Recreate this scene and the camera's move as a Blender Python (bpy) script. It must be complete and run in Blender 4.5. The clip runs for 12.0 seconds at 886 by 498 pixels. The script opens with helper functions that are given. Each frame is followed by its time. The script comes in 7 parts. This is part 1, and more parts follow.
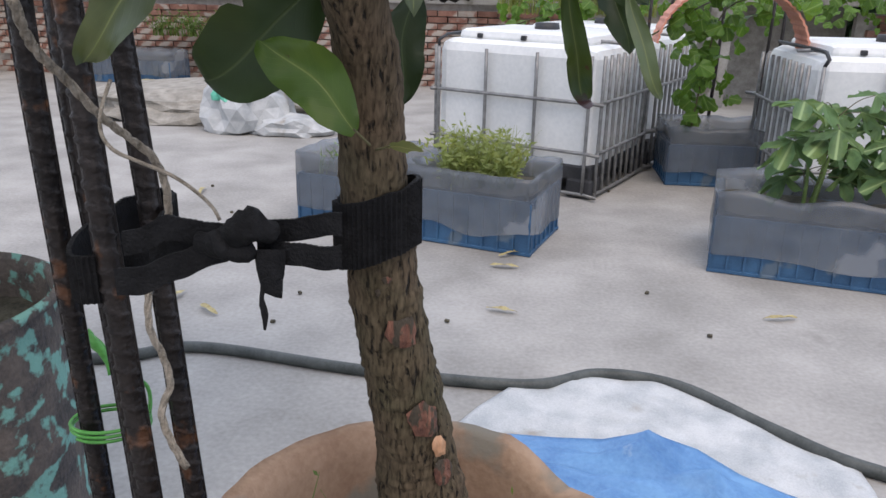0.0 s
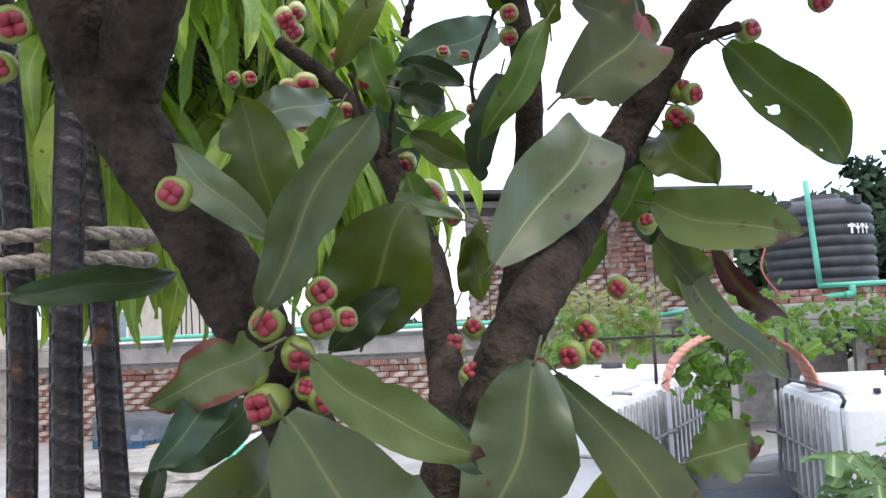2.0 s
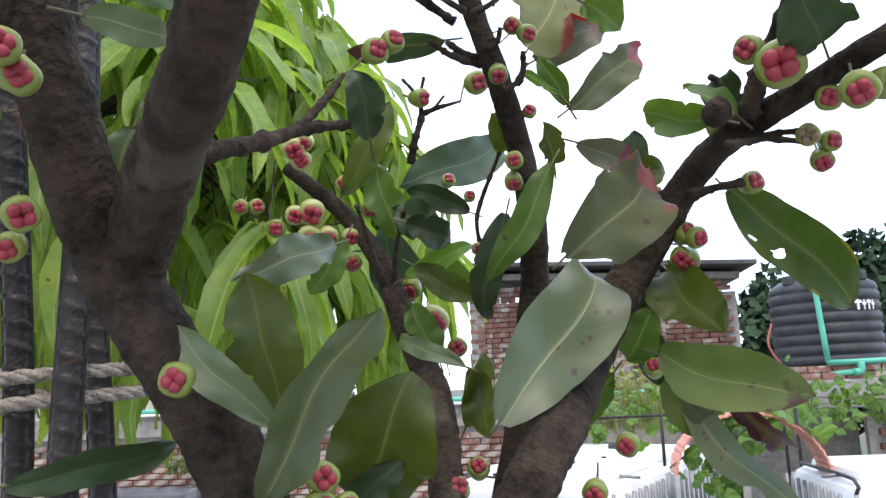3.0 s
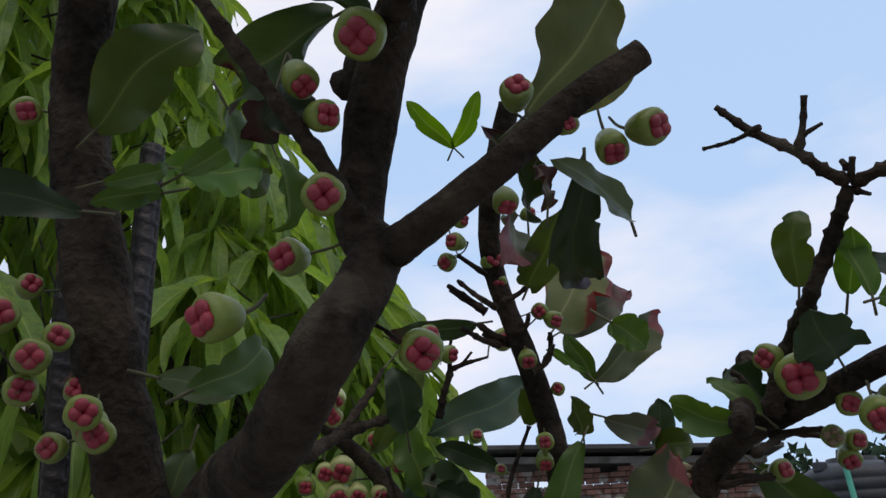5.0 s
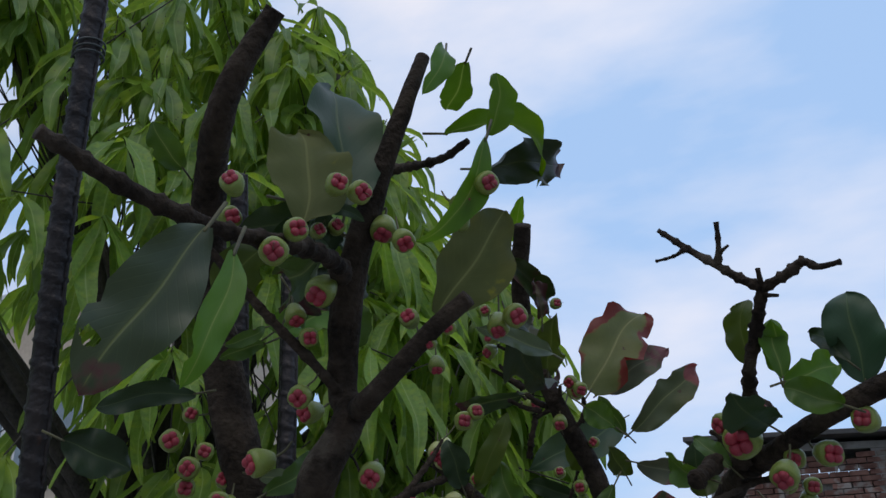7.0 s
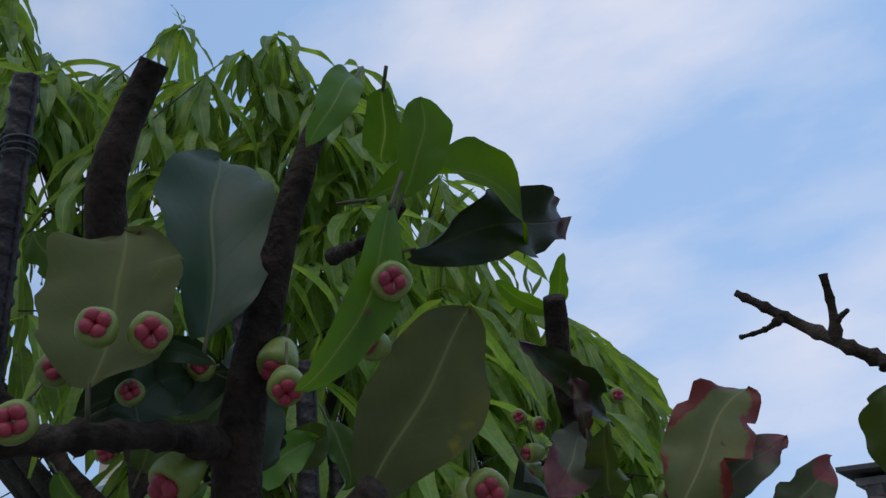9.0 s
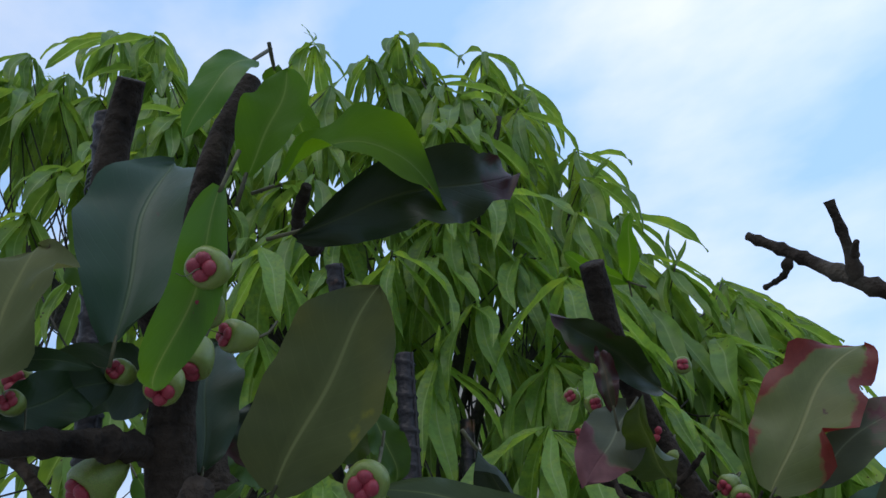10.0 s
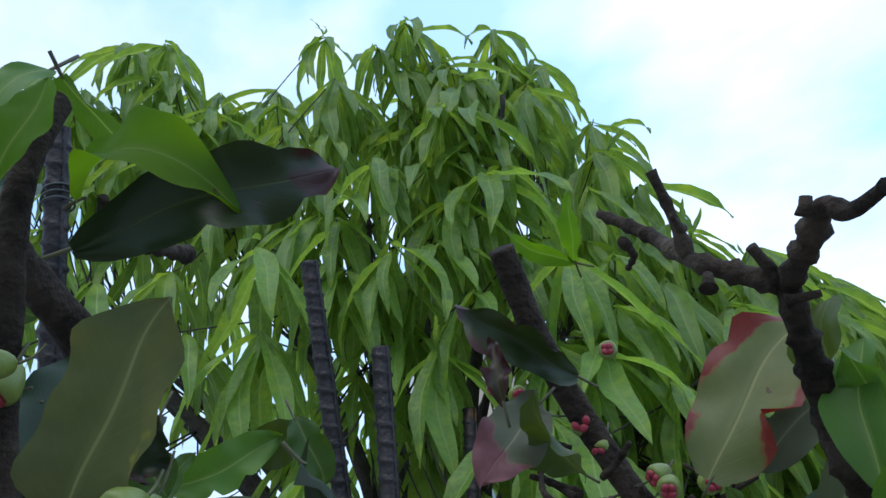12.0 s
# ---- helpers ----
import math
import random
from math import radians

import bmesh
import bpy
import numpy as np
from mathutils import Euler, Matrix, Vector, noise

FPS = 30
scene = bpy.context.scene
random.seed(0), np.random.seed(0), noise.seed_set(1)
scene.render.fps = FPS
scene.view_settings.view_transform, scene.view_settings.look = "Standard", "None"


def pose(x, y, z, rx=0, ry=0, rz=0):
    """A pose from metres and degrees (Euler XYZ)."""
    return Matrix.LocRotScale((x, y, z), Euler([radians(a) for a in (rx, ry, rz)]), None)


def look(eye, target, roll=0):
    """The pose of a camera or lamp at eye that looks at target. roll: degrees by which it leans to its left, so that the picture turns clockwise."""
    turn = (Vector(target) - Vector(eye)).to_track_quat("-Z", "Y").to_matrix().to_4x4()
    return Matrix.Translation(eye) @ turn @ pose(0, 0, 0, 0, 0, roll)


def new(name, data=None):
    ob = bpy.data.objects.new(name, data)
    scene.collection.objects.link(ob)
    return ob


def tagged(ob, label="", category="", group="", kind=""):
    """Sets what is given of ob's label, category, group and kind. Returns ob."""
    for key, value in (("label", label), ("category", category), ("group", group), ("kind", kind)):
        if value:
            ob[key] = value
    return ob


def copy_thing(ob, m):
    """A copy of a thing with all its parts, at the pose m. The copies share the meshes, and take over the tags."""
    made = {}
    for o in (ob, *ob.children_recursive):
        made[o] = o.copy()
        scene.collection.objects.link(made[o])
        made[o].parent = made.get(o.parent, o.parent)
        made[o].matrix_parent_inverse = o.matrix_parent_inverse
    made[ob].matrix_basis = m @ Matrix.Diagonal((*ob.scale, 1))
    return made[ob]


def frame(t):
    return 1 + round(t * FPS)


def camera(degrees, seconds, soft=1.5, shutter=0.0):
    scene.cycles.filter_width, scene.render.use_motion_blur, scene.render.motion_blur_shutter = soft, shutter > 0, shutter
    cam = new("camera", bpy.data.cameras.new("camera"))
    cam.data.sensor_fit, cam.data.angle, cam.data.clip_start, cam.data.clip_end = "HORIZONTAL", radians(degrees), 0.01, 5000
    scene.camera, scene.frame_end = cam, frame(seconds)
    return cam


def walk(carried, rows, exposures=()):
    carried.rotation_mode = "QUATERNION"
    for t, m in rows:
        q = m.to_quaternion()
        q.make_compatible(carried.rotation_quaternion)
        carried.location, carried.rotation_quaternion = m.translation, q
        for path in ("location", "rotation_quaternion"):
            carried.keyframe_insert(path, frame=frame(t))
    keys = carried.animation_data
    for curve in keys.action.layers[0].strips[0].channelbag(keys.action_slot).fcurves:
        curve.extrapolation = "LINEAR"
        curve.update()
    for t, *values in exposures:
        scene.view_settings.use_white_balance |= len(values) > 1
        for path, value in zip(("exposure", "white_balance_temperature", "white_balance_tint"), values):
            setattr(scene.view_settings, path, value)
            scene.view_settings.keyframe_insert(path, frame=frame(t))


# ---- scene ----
cam = camera(60.0, 12.0)
PATH = [
    (0, (0.0948, -0.0375, 1.2956), (-0.1496, 1.8331, 0.6316), 1.13),
    (0.3, (0.0908, -0.0206, 1.3288), (-0.1604, 1.8896, 0.7918), 0.52),
    (0.6, (0.0883, -0.0028, 1.3742), (-0.1668, 1.9484, 1.0170), -1.26),
    (1, (0.0835, 0.0140, 1.4267), (-0.1668, 1.9924, 1.2748), -3.42),
    (1.5, (0.0810, 0.0231, 1.4763), (-0.1704, 2.0065, 1.5313), -4.20),
    (2, (0.0756, 0.0204, 1.5109), (-0.1999, 1.9948, 1.6717), -2.86),
    (2.5, (0.0756, 0.0182, 1.5432), (-0.2056, 1.9803, 1.8103), -2.18),
    (3, (0.0781, 0.0166, 1.5674), (-0.1966, 1.9683, 1.9066), -2.58),
    (3.5, (0.0755, 0.0188, 1.5988), (-0.1845, 1.9558, 2.0233), -2.53),
    (3.6, (0.0704, 0.0192, 1.6029), (-0.1743, 1.9482, 2.0706), -3.83),
    (5.3, (0.0776, -0.0480, 1.6426), (-0.2254, 1.7615, 2.4388), -1.79),
    (5.5, (0.0847, -0.0580, 1.6438), (-0.2492, 1.7392, 2.4552), -1.32),
    (6, (0.1402, -0.0834, 1.6538), (-0.3212, 1.6684, 2.5011), -0.21),
    (6.5, (0.2174, -0.1404, 1.6513), (-0.4397, 1.5677, 2.4577), -0.81),
    (7, (0.2710, -0.1862, 1.6561), (-0.4983, 1.4872, 2.4356), -2.53),
    (7.5, (0.2870, -0.1775, 1.6805), (-0.4936, 1.4769, 2.4890), -5.10),
    (7.7, (0.2808, -0.1594, 1.6979), (-0.5198, 1.4815, 2.5143), -5.83),
    (9.3, (0.2738, 0.0341, 1.7541), (-0.8067, 1.4349, 2.6869), -5.36),
    (9.5, (0.3032, 0.0585, 1.7511), (-0.8912, 1.3695, 2.6755), -4.50),
    (10, (0.3413, 0.0980, 1.7498), (-1.0005, 1.2565, 2.6758), -5.26),
    (10.5, (0.3706, 0.1170, 1.7442), (-1.0549, 1.1732, 2.6674), -6.58),
    (11, (0.3946, 0.1427, 1.7546), (-1.0732, 1.1449, 2.6718), -6.80),
    (11.5, (0.3983, 0.1556, 1.7637), (-1.0471, 1.1861, 2.6850), -6.50),
    (12, (0.3885, 0.1930, 1.7551), (-1.0670, 1.2255, 2.6582), -6.80),
]
# exposure of the clip's camera on the way
EXPO = [(0.0, 0.88, 7750, 18), (1.0, 1.05, 7600, 17), (2.0, 1.49, 7350, 17), (3.7, 1.57, 7350, 16), (4.5, 0.4, 7100, 14), (5.3, -0.24, 7450, 15), (7.7, -0.34, 6400, 12), (9.3, -0.50, 6350, 13), (9.8, -0.29, 6250, 11), (10.3, 0.26, 6100, 9), (12.0, 0.47, 6100, 8)]
walk(cam, [(t, look(eye, target, roll)) for t, eye, target, roll in PATH], EXPO)

# ---- world and light ----
world = bpy.data.worlds.new("sky")
scene.world = world
world.use_nodes = True
wn, wl = world.node_tree.nodes, world.node_tree.links
wn.clear()
w_out = wn.new("ShaderNodeOutputWorld")
w_bg = wn.new("ShaderNodeBackground")
w_sky = wn.new("ShaderNodeTexSky")
w_sky.sky_type = "NISHITA"
w_sky.sun_disc = False
w_sky.sun_elevation = radians(58)
w_sky.sun_rotation = radians(200)
w_sky.air_density, w_sky.dust_density, w_sky.ozone_density = 1.0, 2.0, 1.2
w_co = wn.new("ShaderNodeTexCoord")
w_map = wn.new("ShaderNodeMapping")
w_map.inputs["Scale"].default_value = (1.2, 2.2, 3.4)
w_map.inputs["Rotation"].default_value = (0.3, 0.2, 0.7)
w_noise = wn.new("ShaderNodeTexNoise")
w_noise.inputs["Scale"].default_value = 1.6
w_noise.inputs["Detail"].default_value = 6
w_ramp = wn.new("ShaderNodeValToRGB")
w_ramp.color_ramp.elements[0].position = 0.42
w_ramp.color_ramp.elements[1].position = 0.72
w_mix = wn.new("ShaderNodeMix")
w_mix.data_type = "RGBA"
w_mix.inputs[7].default_value = (7.3, 7.7, 8.8, 1)
w_haze = wn.new("ShaderNodeMix")
w_haze.data_type = "RGBA"
w_haze.inputs[0].default_value = 0.80
w_haze.inputs[7].default_value = (4.0, 6.2, 9.6, 1)
wl.new(w_co.outputs["Generated"], w_map.inputs["Vector"])
wl.new(w_map.outputs["Vector"], w_noise.inputs["Vector"])
wl.new(w_noise.outputs["Fac"], w_ramp.inputs["Fac"])
wl.new(w_sky.outputs["Color"], w_haze.inputs[6])
wl.new(w_haze.outputs[2], w_mix.inputs[6])
wl.new(w_ramp.outputs["Color"], w_mix.inputs[0])
# the evening side of the sky is the brighter one
w_dot = wn.new("ShaderNodeVectorMath")
w_dot.operation = "DOT_PRODUCT"
w_dot.inputs[1].default_value = (0.12, 0.95, 0.28)
w_rng = wn.new("ShaderNodeMapRange")
w_rng.inputs["From Min"].default_value, w_rng.inputs["From Max"].default_value = -0.8, 0.9
w_rng.inputs["To Min"].default_value, w_rng.inputs["To Max"].default_value = 0.62, 1.05
w_mul = wn.new("ShaderNodeVectorMath")
w_mul.operation = "SCALE"
wl.new(w_co.outputs["Generated"], w_dot.inputs[0])
wl.new(w_dot.outputs["Value"], w_rng.inputs["Value"])
wl.new(w_mix.outputs[2], w_mul.inputs[0])
wl.new(w_rng.outputs["Result"], w_mul.inputs["Scale"])
wl.new(w_mul.outputs["Vector"], w_bg.inputs["Color"])
w_bg.inputs["Strength"].default_value = 0.13
wl.new(w_bg.outputs["Background"], w_out.inputs["Surface"])

sun_data = bpy.data.lights.new("sun", "SUN")
sun_data.energy, sun_data.angle, sun_data.color = 0.8, radians(40), (1.0, 0.94, 0.86)
sun = new("sun", sun_data)
sun.matrix_world = look((0, 0, 0), (-0.18, 0.42, -0.88))

# ---- helpers of this scene ----
rng = random.Random(7)


def mesh_of(verts, faces, smooth=True, uvs=None):
    me = bpy.data.meshes.new("mesh")
    me.from_pydata([tuple(p) for p in verts], [], faces)
    if uvs:
        layer = me.uv_layers.new(name="leaf")
        for loop in me.loops:
            layer.data[loop.index].uv = uvs[loop.vertex_index]
    me.polygons.foreach_set("use_smooth", [smooth] * len(me.polygons))
    me.update()
    return me


def part(name, data, mat, parent=None, label="", m=None):
    """One mesh object, a thing of its own or a part under a thing; data is a mesh or a bmesh."""
    if isinstance(data, bmesh.types.BMesh):
        bm, data = data, bpy.data.meshes.new(name)
        bm.to_mesh(data)
        bm.free()
    if mat and not data.materials:
        data.materials.append(mat)
    ob = new(name, data)
    if m is not None:
        ob.matrix_basis = m
    ob.parent = parent
    if label:
        ob["label"] = label
    return ob


def thing(name, label, category, group="", kind=""):
    return tagged(new(name), label, category, group, kind)


def box(bm, sx, sy, sz, m=None, bevel=0.0):
    made = bmesh.ops.create_cube(bm, size=1.0, matrix=(m or Matrix()) @ Matrix.Diagonal((sx, sy, sz, 1)))
    if bevel:
        edges = list({e for p in made["verts"] for e in p.link_edges})
        bmesh.ops.bevel(bm, geom=edges, offset=bevel, segments=2, affect="EDGES", profile=0.5)
    return made


def box_mesh(sx, sy, sz, m=None, bevel=0.0):
    bm = bmesh.new()
    box(bm, sx, sy, sz, m, bevel)
    return bm


def spline(points, step):
    """A smooth line through points, as evenly spaced vectors with their share of the way."""
    pts = [Vector(p) for p in points]
    ext = [pts[0] * 2 - pts[1]] + pts + [pts[-1] * 2 - pts[-2]]
    fine = []
    for i in range(len(pts) - 1):
        a, b, c, d = ext[i:i + 4]
        n = max(2, int((c - b).length / step) + 1)
        for k in range(n):
            t = k / n
            fine.append(0.5 * (2 * b + (c - a) * t + (2 * a - 5 * b + 4 * c - d) * t * t + (3 * b - a - 3 * c + d) * t ** 3))
    fine.append(pts[-1])
    way = [0.0]
    for p, q in zip(fine, fine[1:]):
        way.append(way[-1] + (q - p).length)
    return fine, [w / max(way[-1], 1e-9) for w in way]


def tube(points, radii, sides=10, step=0.02, rough=0.0, seed=0, caps=True, rings=0.0, knots=0.0):
    line, share = spline(points, step)
    run = 0.0
    verts, faces = [], []
    side = None
    for i, p in enumerate(line):
        ahead = (line[min(i + 1, len(line) - 1)] - line[max(i - 1, 0)]).normalized()
        if side is None:
            side = ahead.orthogonal().normalized()
        side = (side - ahead * side.dot(ahead)).normalized()
        up = ahead.cross(side)
        f = share[i] * (len(radii) - 1)
        k = min(int(f), len(radii) - 2)
        r = radii[k] + (radii[k + 1] - radii[k]) * (f - k)
        run += (p - line[max(i - 1, 0)]).length
        if rings:
            r *= 1 + rings * noise.noise(Vector((run * 260, seed, 0.5))) + rings * noise.noise(Vector((run * 90, seed, 3.5)))
        if knots:
            r *= 1 + knots * max(0.0, math.sin(run * 430 + 2 * math.sin(run * 90 + seed))) ** 5
        for s in range(sides):
            a = 2 * math.pi * s / sides
            out = side * math.cos(a) + up * math.sin(a)
            q = r
            if rough:
                q *= 1 + rough * noise.noise((p + out * r) * 55 + Vector((seed, 0, 0))) + 0.6 * rough * noise.noise((p + out * r) * 170)
            verts.append(p + out * q)
    for i in range(len(line) - 1):
        for s in range(sides):
            a, b = i * sides + s, i * sides + (s + 1) % sides
            faces.append((a, b, b + sides, a + sides))
    if caps:
        faces.append(tuple(range(sides))[::-1])
        faces.append(tuple(range(len(verts) - sides, len(verts))))
    return mesh_of(verts, faces)


def lathe(rings, sides=32):
    """A body of revolution about z from (radius, height) pairs."""
    verts = [(r * math.cos(2 * math.pi * s / sides), r * math.sin(2 * math.pi * s / sides), z) for r, z in rings for s in range(sides)]
    faces = [(i * sides + s, i * sides + (s + 1) % sides, (i + 1) * sides + (s + 1) % sides, (i + 1) * sides + s) for i in range(len(rings) - 1) for s in range(sides)]
    return mesh_of(verts, faces)


# ---- materials ----
def nodes_of(name):
    mat = bpy.data.materials.new(name)
    mat.use_nodes = True
    nt = mat.node_tree
    return mat, nt.nodes, nt.links, nt.nodes["Principled BSDF"]


def rgb(c):
    return (c[0], c[1], c[2], 1)


def stuff_mat(name, low, high, scale=12, rough=0.7, bump=0.3, fine=90, metal=0.0, stain=None, stain_scale=3, stain_at=0.6, spec=0.5, island=0.0, coords="Object", stretch=(1, 1, 1), trans=0.0):
    """A surface with grain at two scales, a stain of its own shape, and fine relief."""
    mat, n, l, p = nodes_of(name)
    co = n.new("ShaderNodeTexCoord")
    mp = n.new("ShaderNodeMapping")
    mp.inputs["Scale"].default_value = stretch
    l.new(co.outputs[coords], mp.inputs["Vector"])
    a, b = n.new("ShaderNodeTexNoise"), n.new("ShaderNodeTexNoise")
    a.inputs["Scale"].default_value, a.inputs["Detail"].default_value = scale, 6
    b.inputs["Scale"].default_value, b.inputs["Detail"].default_value = fine, 4
    l.new(mp.outputs["Vector"], a.inputs["Vector"])
    l.new(mp.outputs["Vector"], b.inputs["Vector"])
    add = n.new("ShaderNodeMath")
    add.operation = "MULTIPLY_ADD"
    add.inputs[1].default_value = 0.45
    l.new(b.outputs["Fac"], add.inputs[0])
    l.new(a.outputs["Fac"], add.inputs[2])
    ramp = n.new("ShaderNodeValToRGB")
    ramp.color_ramp.elements[0].position, ramp.color_ramp.elements[1].position = 0.52, 0.92
    ramp.color_ramp.elements[0].color, ramp.color_ramp.elements[1].color = rgb(low), rgb(high)
    l.new(add.outputs[0], ramp.inputs["Fac"])
    colour = ramp.outputs["Color"]
    if stain:
        s = n.new("ShaderNodeTexNoise")
        s.inputs["Scale"].default_value, s.inputs["Detail"].default_value = stain_scale, 8
        l.new(mp.outputs["Vector"], s.inputs["Vector"])
        sr = n.new("ShaderNodeValToRGB")
        sr.color_ramp.elements[0].position, sr.color_ramp.elements[1].position = stain_at, stain_at + 0.06
        l.new(s.outputs["Fac"], sr.inputs["Fac"])
        mx = n.new("ShaderNodeMix")
        mx.data_type = "RGBA"
        l.new(sr.outputs["Color"], mx.inputs[0])
        l.new(colour, mx.inputs[6])
        mx.inputs[7].default_value = rgb(stain)
        colour = mx.outputs[2]
    if island:
        info = n.new("ShaderNodeObjectInfo")
        geo = n.new("ShaderNodeNewGeometry")
        sm = n.new("ShaderNodeMath")
        sm.operation = "ADD"
        l.new(info.outputs["Random"], sm.inputs[0])
        l.new(geo.outputs["Random Per Island"], sm.inputs[1])
        mr = n.new("ShaderNodeMapRange")
        mr.inputs["From Max"].default_value = 2
        mr.inputs["To Min"].default_value, mr.inputs["To Max"].default_value = 1 - island, 1 + island
        l.new(sm.outputs[0], mr.inputs["Value"])
        hs = n.new("ShaderNodeHueSaturation")
        l.new(mr.outputs["Result"], hs.inputs["Value"])
        l.new(colour, hs.inputs["Color"])
        colour = hs.outputs["Color"]
    l.new(colour, p.inputs["Base Color"])
    bm = n.new("ShaderNodeBump")
    bm.inputs["Strength"].default_value, bm.inputs["Distance"].default_value = bump, 0.01
    l.new(add.outputs[0], bm.inputs["Height"])
    l.new(bm.outputs["Normal"], p.inputs["Normal"])
    p.inputs["Roughness"].default_value, p.inputs["Metallic"].default_value = rough, metal
    p.inputs["Specular IOR Level"].default_value = spec
    if trans:
        p.inputs["Transmission Weight"].default_value = trans
    return mat


def leaf_mat(name, col, vein, blight=None, mode="tip", amount=0.8, glow=0.25, rough=0.42, spec=0.45, speck=0.0, eaten=0.0):
    """A leaf: midrib and side veins along its own length, patchy green, and blight at the tip or the edge."""
    mat, n, l, p = nodes_of(name)
    uv = n.new("ShaderNodeUVMap")
    uv.uv_map = "leaf"
    sep = n.new("ShaderNodeSeparateXYZ")
    l.new(uv.outputs["UV"], sep.inputs[0])

    def math_(op, a, b=None, c=None):
        m = n.new("ShaderNodeMath")
        m.operation = op
        for k, v_ in enumerate((a, b, c)):
            if v_ is None:
                continue
            if isinstance(v_, (int, float)):
                m.inputs[k].default_value = v_
            else:
                l.new(v_, m.inputs[k])
        return m.outputs[0]

    def mix(f, a, b):
        m = n.new("ShaderNodeMix")
        m.data_type = "RGBA"
        for k, v_ in ((0, f), (6, a), (7, b)):
            if isinstance(v_, (int, float)):
                m.inputs[k].default_value = v_
            elif isinstance(v_, tuple):
                m.inputs[k].default_value = rgb(v_)
            else:
                l.new(v_, m.inputs[k])
        return m.outputs[2]

    co = n.new("ShaderNodeTexCoord")
    no = n.new("ShaderNodeTexNoise")
    no.inputs["Scale"].default_value, no.inputs["Detail"].default_value = 28, 6
    l.new(co.outputs["Object"], no.inputs["Vector"])
    fine = n.new("ShaderNodeTexNoise")
    fine.inputs["Scale"].default_value, fine.inputs["Detail"].default_value = 300, 4
    l.new(co.outputs["Object"], fine.inputs["Vector"])
    across = math_("ABSOLUTE", math_("SUBTRACT", sep.outputs[0], 0.5))
    rib = math_("SMOOTH_MIN", 1.0, math_("MULTIPLY", math_("MAXIMUM", math_("SUBTRACT", 0.022, across), 0.0), 70), 0.1)
    wave = math_("SINE", math_("MULTIPLY", math_("SUBTRACT", sep.outputs[1], math_("MULTIPLY", across, 0.55)), 78.0))
    veins = math_("MULTIPLY", math_("MAXIMUM", math_("SUBTRACT", wave, 0.86), 0.0), 2.4)
    info = n.new("ShaderNodeObjectInfo")
    tone = n.new("ShaderNodeMapRange")
    tone.inputs["To Min"].default_value, tone.inputs["To Max"].default_value = 0.46, 1.42
    l.new(math_("MULTIPLY_ADD", no.outputs["Fac"], 0.8, math_("MULTIPLY_ADD", info.outputs["Random"], 0.4, -0.1)), tone.inputs["Value"])
    hs = n.new("ShaderNodeHueSaturation")
    hs.inputs["Color"].default_value = rgb(col)
    l.new(tone.outputs["Result"], hs.inputs["Value"])
    # yellowing patches and small dark spots
    big = n.new("ShaderNodeTexNoise")
    big.inputs["Scale"].default_value, big.inputs["Detail"].default_value = 11, 3
    l.new(co.outputs["Object"], big.inputs["Vector"])
    yel = math_("MINIMUM", math_("MAXIMUM", math_("MULTIPLY", math_("SUBTRACT", big.outputs["Fac"], 0.50), 3.0), 0.0), 0.55)
    base = mix(yel, hs.outputs["Color"], (col[0] * 1.7 + 0.012, col[1] * 1.35 + 0.01, col[2] * 0.9))
    halo = math_("MULTIPLY", math_("MAXIMUM", math_("SUBTRACT", 0.09, across), 0.0), 3.2)
    colour = mix(halo, mix(math_("MULTIPLY", veins, 0.17), base, vein), vein)
    spot = n.new("ShaderNodeTexVoronoi")
    spot.inputs["Scale"].default_value = 55
    l.new(co.outputs["Object"], spot.inputs["Vector"])
    some = math_("GREATER_THAN", big.outputs["Fac"], 0.54)
    dot = math_("MULTIPLY", some, math_("MINIMUM", math_("MAXIMUM", math_("MULTIPLY", math_("SUBTRACT", 0.16, math_("MULTIPLY_ADD", math_("SUBTRACT", fine.outputs["Fac"], 0.5), 0.3, spot.outputs["Distance"])), 12), 0.0), 0.85))
    colour = mix(dot, colour, (0.065, 0.024, 0.017))
    colour = mix(rib, colour, vein)
    if speck:
        sr = math_("MULTIPLY", math_("MAXIMUM", math_("SUBTRACT", no.outputs["Fac"], 1 - speck), 0.0), 12)
        colour = mix(sr, colour, (0.30, 0.27, 0.03))
    if blight:
        drive = sep.outputs[1] if mode == "tip" else math_("MULTIPLY_ADD", sep.outputs[1], 0.35, math_("MULTIPLY", across, 1.55))
        raw = math_("SUBTRACT", math_("MULTIPLY_ADD", math_("SUBTRACT", no.outputs["Fac"], 0.5), 1.25, drive), amount)
        edge = math_("MINIMUM", math_("MAXIMUM", math_("MULTIPLY", raw, 24), 0.0), 1.0)
        rim = math_("MINIMUM", math_("MAXIMUM", math_("MULTIPLY", math_("ADD", raw, 0.05), 24), 0.0), 1.0)
        colour = mix(rim, colour, tuple(0.5 * a + 0.5 * b for a, b in zip(col, blight)))
        colour = mix(edge, colour, mix(fine.outputs["Fac"], tuple(c * 0.6 for c in blight), blight))
    l.new(colour, p.inputs["Base Color"])
    p.inputs["Roughness"].default_value = rough + 0.06
    p.inputs["Specular IOR Level"].default_value = spec * 0.8
    bp = n.new("ShaderNodeBump")
    bp.inputs["Strength"].default_value, bp.inputs["Distance"].default_value = 0.35, 0.002
    l.new(math_("ADD", math_("MULTIPLY", veins, -0.22), math_("MULTIPLY_ADD", rib, -0.8, no.outputs["Fac"])), bp.inputs["Height"])
    l.new(bp.outputs["Normal"], p.inputs["Normal"])
    tr = n.new("ShaderNodeBsdfTranslucent")
